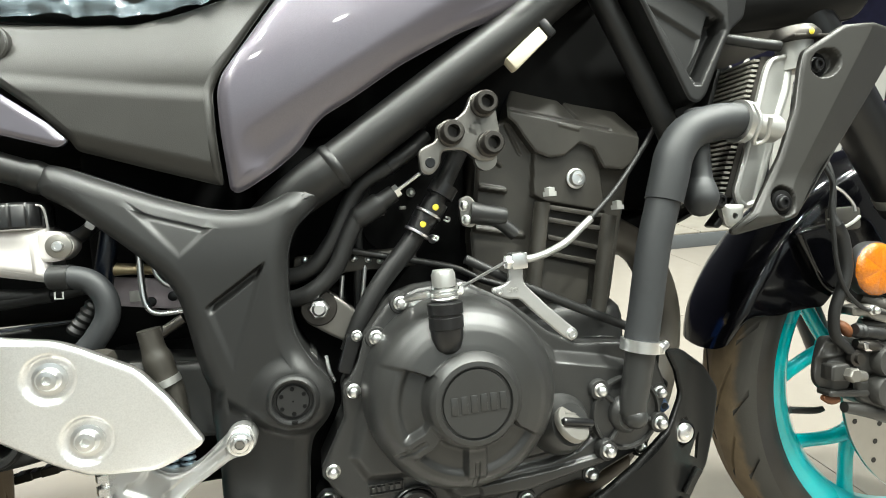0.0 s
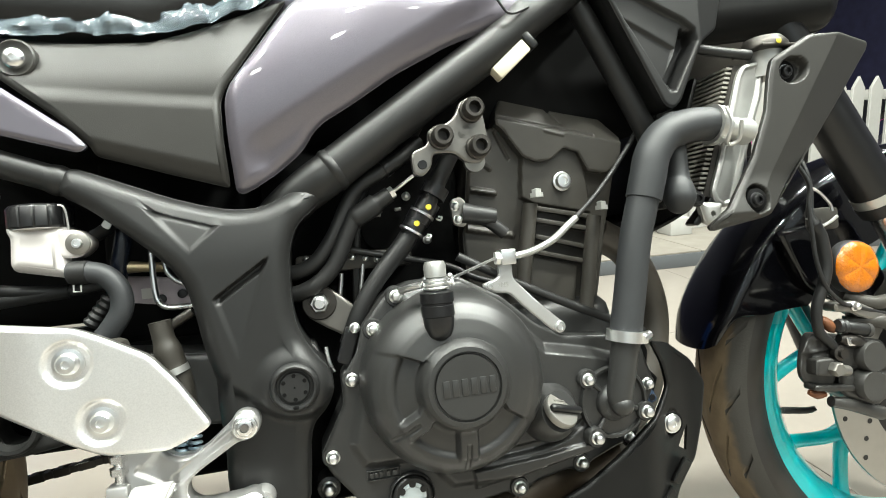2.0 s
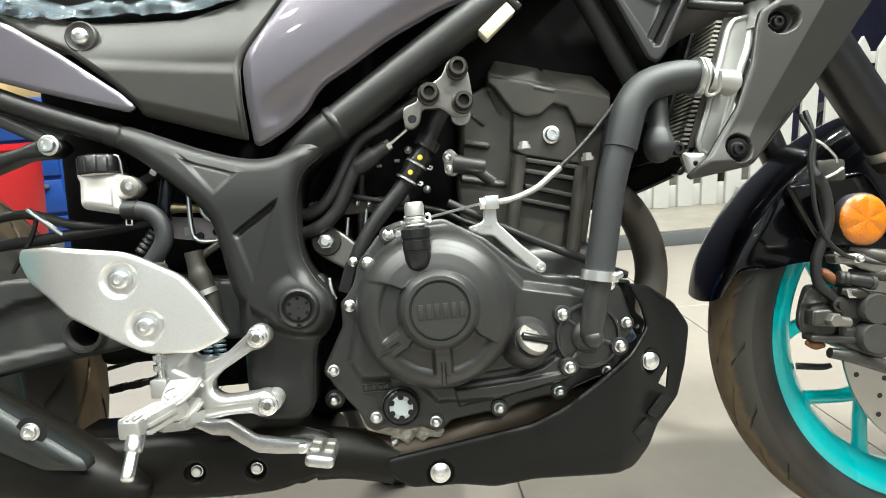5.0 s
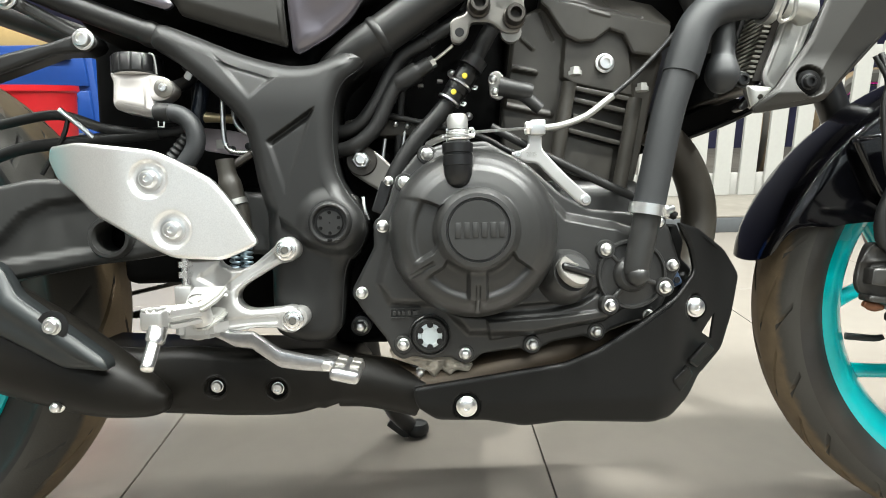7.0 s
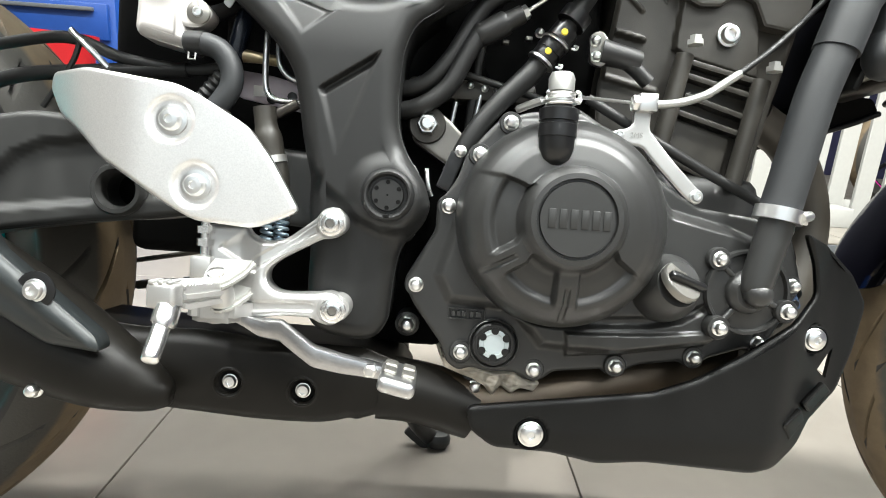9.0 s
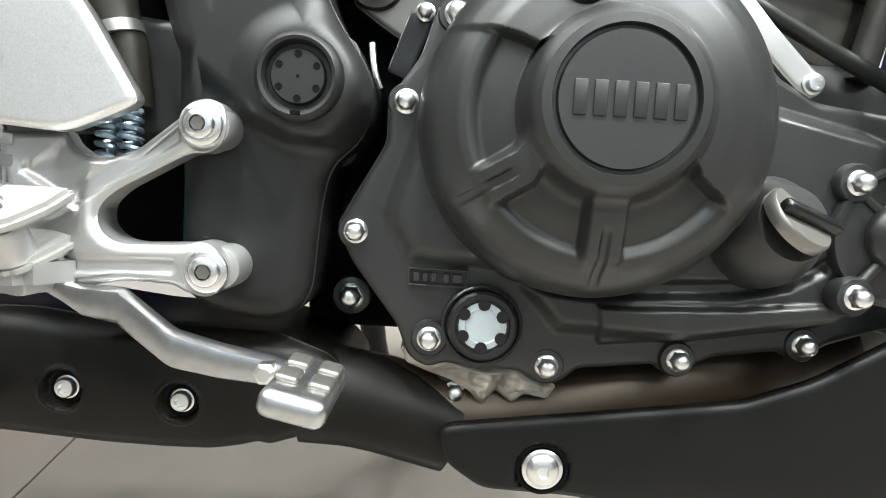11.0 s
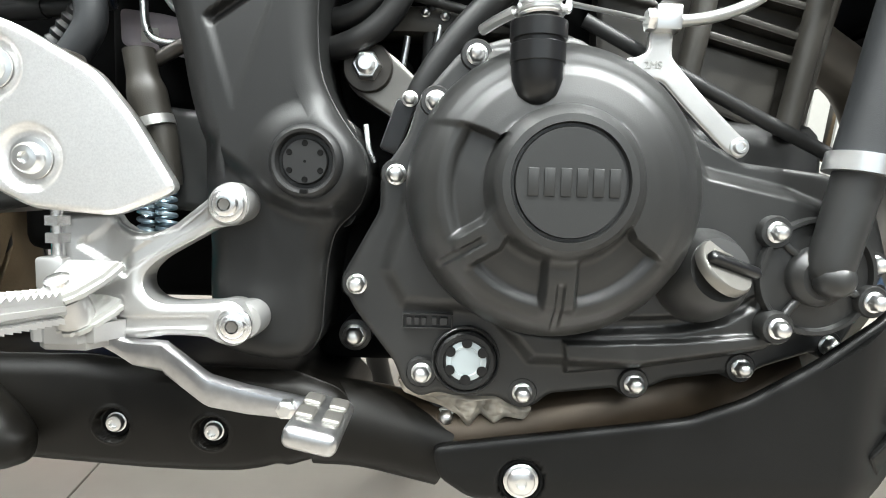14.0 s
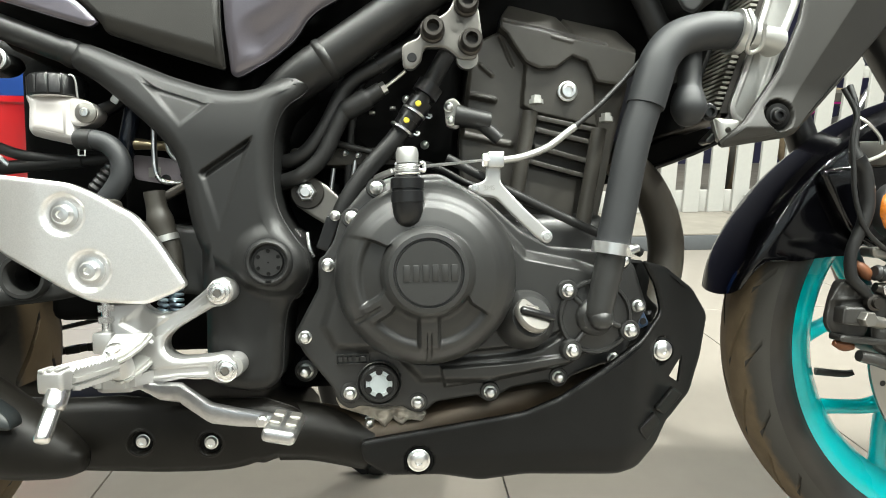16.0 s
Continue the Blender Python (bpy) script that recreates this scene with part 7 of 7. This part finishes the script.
# ---- clear film over the seat ----
def film():
    bm = bmesh.new()
    rows = []
    for i in range(141):
        x = -0.40 + 0.42 * i / 140
        edge = 0.697 + 0.030 * max(0, (x + 0.09) / 0.10) ** 1.4 + 0.012 * max(0, (-0.19 - x) / 0.2)
        row = []
        for j in range(41):
            t = j / 40
            w = noise.noise((x * 38, t * 9, 3.1)) * 0.006 + noise.noise((x * 110, t * 24, 7.7)) * 0.003 + abs(noise.noise((x * 190, t * 60, 2.2))) * 0.003
            y = -0.138 + 0.126 * t ** 1.6
            z = edge - 0.005 + 0.068 * math.sin(min(t, 0.6) / 0.6 * math.pi / 2) + w + 0.003 * noise.noise((x * 60, 0, 0)) * (1 - t)
            row.append(bm.verts.new((x, y + w * 1.4, z)))
        rows.append(row)
    for a, b in zip(rows, rows[1:]):
        for k in range(40):
            bm.faces.new((a[k], a[k + 1], b[k + 1], b[k]))
    return bm


wrap = part("seat_film", film(), FILM, None, "", 60)
wrap.matrix_world = bike.matrix_world.copy()
tagged(wrap, "crumpled clear plastic film wrapped over the seat", "plastic film")

# ---- platform, fence and things beyond ----
platform = part("platform", box((-0.30, 1.60, 0.0), (4.6, 4.55, 0.058), 0.002), PLATEDGE, None)
structure(platform, "low display platform with a dark grey edge and oak laminate top", "platform")
for i in range(4):
    for j in range(5):
        part("board", box((-0.295 + j * 0.98, 1.606 + i * 0.735, 0.059), (0.680 + j * 0.98, 2.336 + i * 0.735, 0.066), 0.001, 1), PLATTOP, platform)


def picket_fence(x0, n):
    f = new("picket_fence")
    f.matrix_world = Matrix.Translation((x0, 2.08, 0.066))
    bm = bmesh.new()
    pts = [(0, 0), (0.078, 0), (0.078, 0.685), (0.039, 0.748), (0, 0.685)]
    rings = [[bm.verts.new((px, py, pz)) for px, pz in pts] for py in (0.0, 0.018)]
    for k in range(5):
        bm.faces.new((rings[0][k], rings[0][(k + 1) % 5], rings[1][(k + 1) % 5], rings[1][k]))
    bm.faces.new(rings[0]), bm.faces.new(rings[1])
    bmesh.ops.bevel(bm, geom=bm.edges[:], offset=0.002, segments=1, affect="EDGES")
    first = part("picket", bm, WHITEWOOD, f, "", 30)
    for k in range(1, n):
        again(first, (0.122 * k, 0, 0), f)
    for z0, z1 in ((0.0, 0.105), (0.622, 0.676)):
        part("rail", box((-0.03, 0.019, z0), (0.122 * n + 0.02, 0.037, z1), 0.002), WHITEWOOD, f)
    return tagged(f, "white painted wooden picket fence on the platform", "picket fence")


picket_fence(1.460 - 0.122 * 6, 22)
footing = part("fence_foot", box((-0.06, -0.06, 0), (0.06, 0.06, 0.085), 0.004), WHITEWOOD, None)
footing.matrix_world = Matrix.Translation((1.80, 2.00, 0.066))
tagged(footing, "white wooden block at the foot of the fence", "wooden block")


def far_motorcycle():
    b = new("parked_motorcycle")
    b.matrix_world = Matrix.Translation((2.66, 2.75, 0.066))
    for x, nm in ((0.0, "front_wheel"), (1.30, "rear_wheel")):
        w = new(nm)
        w.parent = b
        w.matrix_basis = Matrix.Translation((x, 0, 0.30))
        part("tyre", lathe([(0.222, -0.05), (0.27, -0.058), (0.30, -0.02), (0.30, 0.02), (0.27, 0.058), (0.222, 0.05), (0.222, -0.05)], seg=64), TREAD, w)
        part("rim", lathe([(0.205, -0.035), (0.222, -0.035), (0.222, 0.035), (0.205, 0.035), (0.205, -0.035)], seg=64), GLOSSPLASTIC, w)
        part("rim_stripe", lathe([(0.212, 0.0355), (0.221, 0.0355), (0.221, 0.0385), (0.212, 0.0385), (0.212, 0.0355)], seg=64), MAGENTA, w, "magenta rim stripe")
        part("brake_disc", lathe([(0.09, 0.06), (0.14, 0.06), (0.14, 0.064), (0.09, 0.064), (0.09, 0.06)], seg=48), BROWNDISC, w)
        for k in range(5):
            a = math.tau * k / 5
            part("spoke", tube([(0, 0, 0), (0.21 * math.cos(a), 0, 0.21 * math.sin(a))], 0.012, 2, 8), GLOSSPLASTIC, w)
    part("body", sheet(fillet([(0.25, 0.45), (0.40, 0.66), (0.60, 0.70), (1.2, 0.66), (1.4, 0.70), (1.1, 0.55), (0.95, 0.35), (0.45, 0.22), (0.30, 0.32)], 0.05), -0.16, 0.16, 0.05, 0.05, 0.05), GLOSSPLASTIC, b)
    part("fork_leg", tube([(0.0, -0.09, 0.30), (0.20, -0.09, 0.72)], 0.02, 2, 12), CHROME, b)
    return tagged(b, "black motorcycle with magenta rim stripes parked beyond the fence", "motorcycle")


far_motorcycle()


def spare_tyre():
    t = part("spare_tyre", lathe([(0.222, -0.05), (0.27, -0.058), (0.30, -0.02), (0.30, 0.02), (0.27, 0.058), (0.222, 0.05), (0.215, 0.0), (0.222, -0.05)], seg=64), TREAD, None)
    t.matrix_world = Matrix.Translation((1.98, 2.6, 0.366)) @ pose(0, 0, 0, 0, 0, 70)
    return tagged(t, "used brown-black tyre standing beyond the fence", "tyre")


spare_tyre()


# workshop corner behind the rear wheel
def tool_cabinet():
    c = new("tool_cabinet")
    c.matrix_world = Matrix.Translation((-1.48, 1.55, 0.0))
    part("body", box((-0.42, 0.0, 0.05), (0.42, 0.45, 0.74), 0.006), BLUE, c)
    for k in range(5):
        d = part("drawer", box((-0.40, -0.016, 0.08 + k * 0.13), (0.40, 0.0, 0.195 + k * 0.13), 0.004), BLUE, c)
        part("pull", box((-0.36, -0.034, 0.168 + k * 0.13), (0.36, -0.016, 0.181 + k * 0.13), 0.003), PLATEDGE, d)
    for sx in (-0.36, 0.36):
        part("castor", lathe([(0.025, -0.015), (0.025, 0.015)], (sx, 0.1, 0.025), seg=16), BLACKRUB, c)
    return tagged(c, "blue steel tool cabinet with drawers", "tool cabinet")


tool_cabinet()
crate = part("red_tub", lathe([(0.0, 0.0), (0.13, 0.0), (0.14, 0.01), (0.168, 0.27), (0.176, 0.275), (0.176, 0.29), (0.162, 0.29), (0.136, 0.02), (0, 0.02)], axis="z", seg=40), RED, None)
crate.matrix_world = Matrix.Translation((-1.08, 1.12, 0.30))
tagged(crate, "red plastic tub standing on a stool", "tub")
stool = new("stool")
stool.matrix_world = Matrix.Translation((-1.08, 1.12, 0.0))
part("seat", lathe([(0, 0.27), (0.17, 0.27), (0.175, 0.28), (0.175, 0.295), (0.17, 0.3), (0, 0.3)], axis="z", seg=32), PLATEDGE, stool)
for k in range(4):
    a = math.tau * (k + 0.5) / 4
    part("leg", tube([(0.10 * math.cos(a), 0.10 * math.sin(a), 0.28), (0.15 * math.cos(a), 0.15 * math.sin(a), 0.0)], 0.011, 2, 10), PLATEDGE, stool)
tagged(stool, "low dark round stool under a red tub", "stool")
boxes = part("cardboard_box", box((-0.28, -0.15, 0), (0.28, 0.15, 0.085), 0.004), TAN, None)
boxes.matrix_world = Matrix.Translation((-1.50, 1.74, 0.74))
tagged(boxes, "yellow-brown cardboard box on the tool cabinet", "cardboard box")

# ---- floor tiles ----
tile = None
for i in range(-6, 8):
    for j in range(-3, 4):
        p = (0.255 + 0.608 * i, -0.30 + 1.216 * j, 0)
        if tile is None:
            tile = part("tile", box((0.0012, 0.0012, -0.010), (0.6068, 1.2148, 0.0), 0.0008, 1), TILE, floor, "", 30)
            tile.matrix_basis = Matrix.Translation(p)
        else:
            again(tile, p, floor)
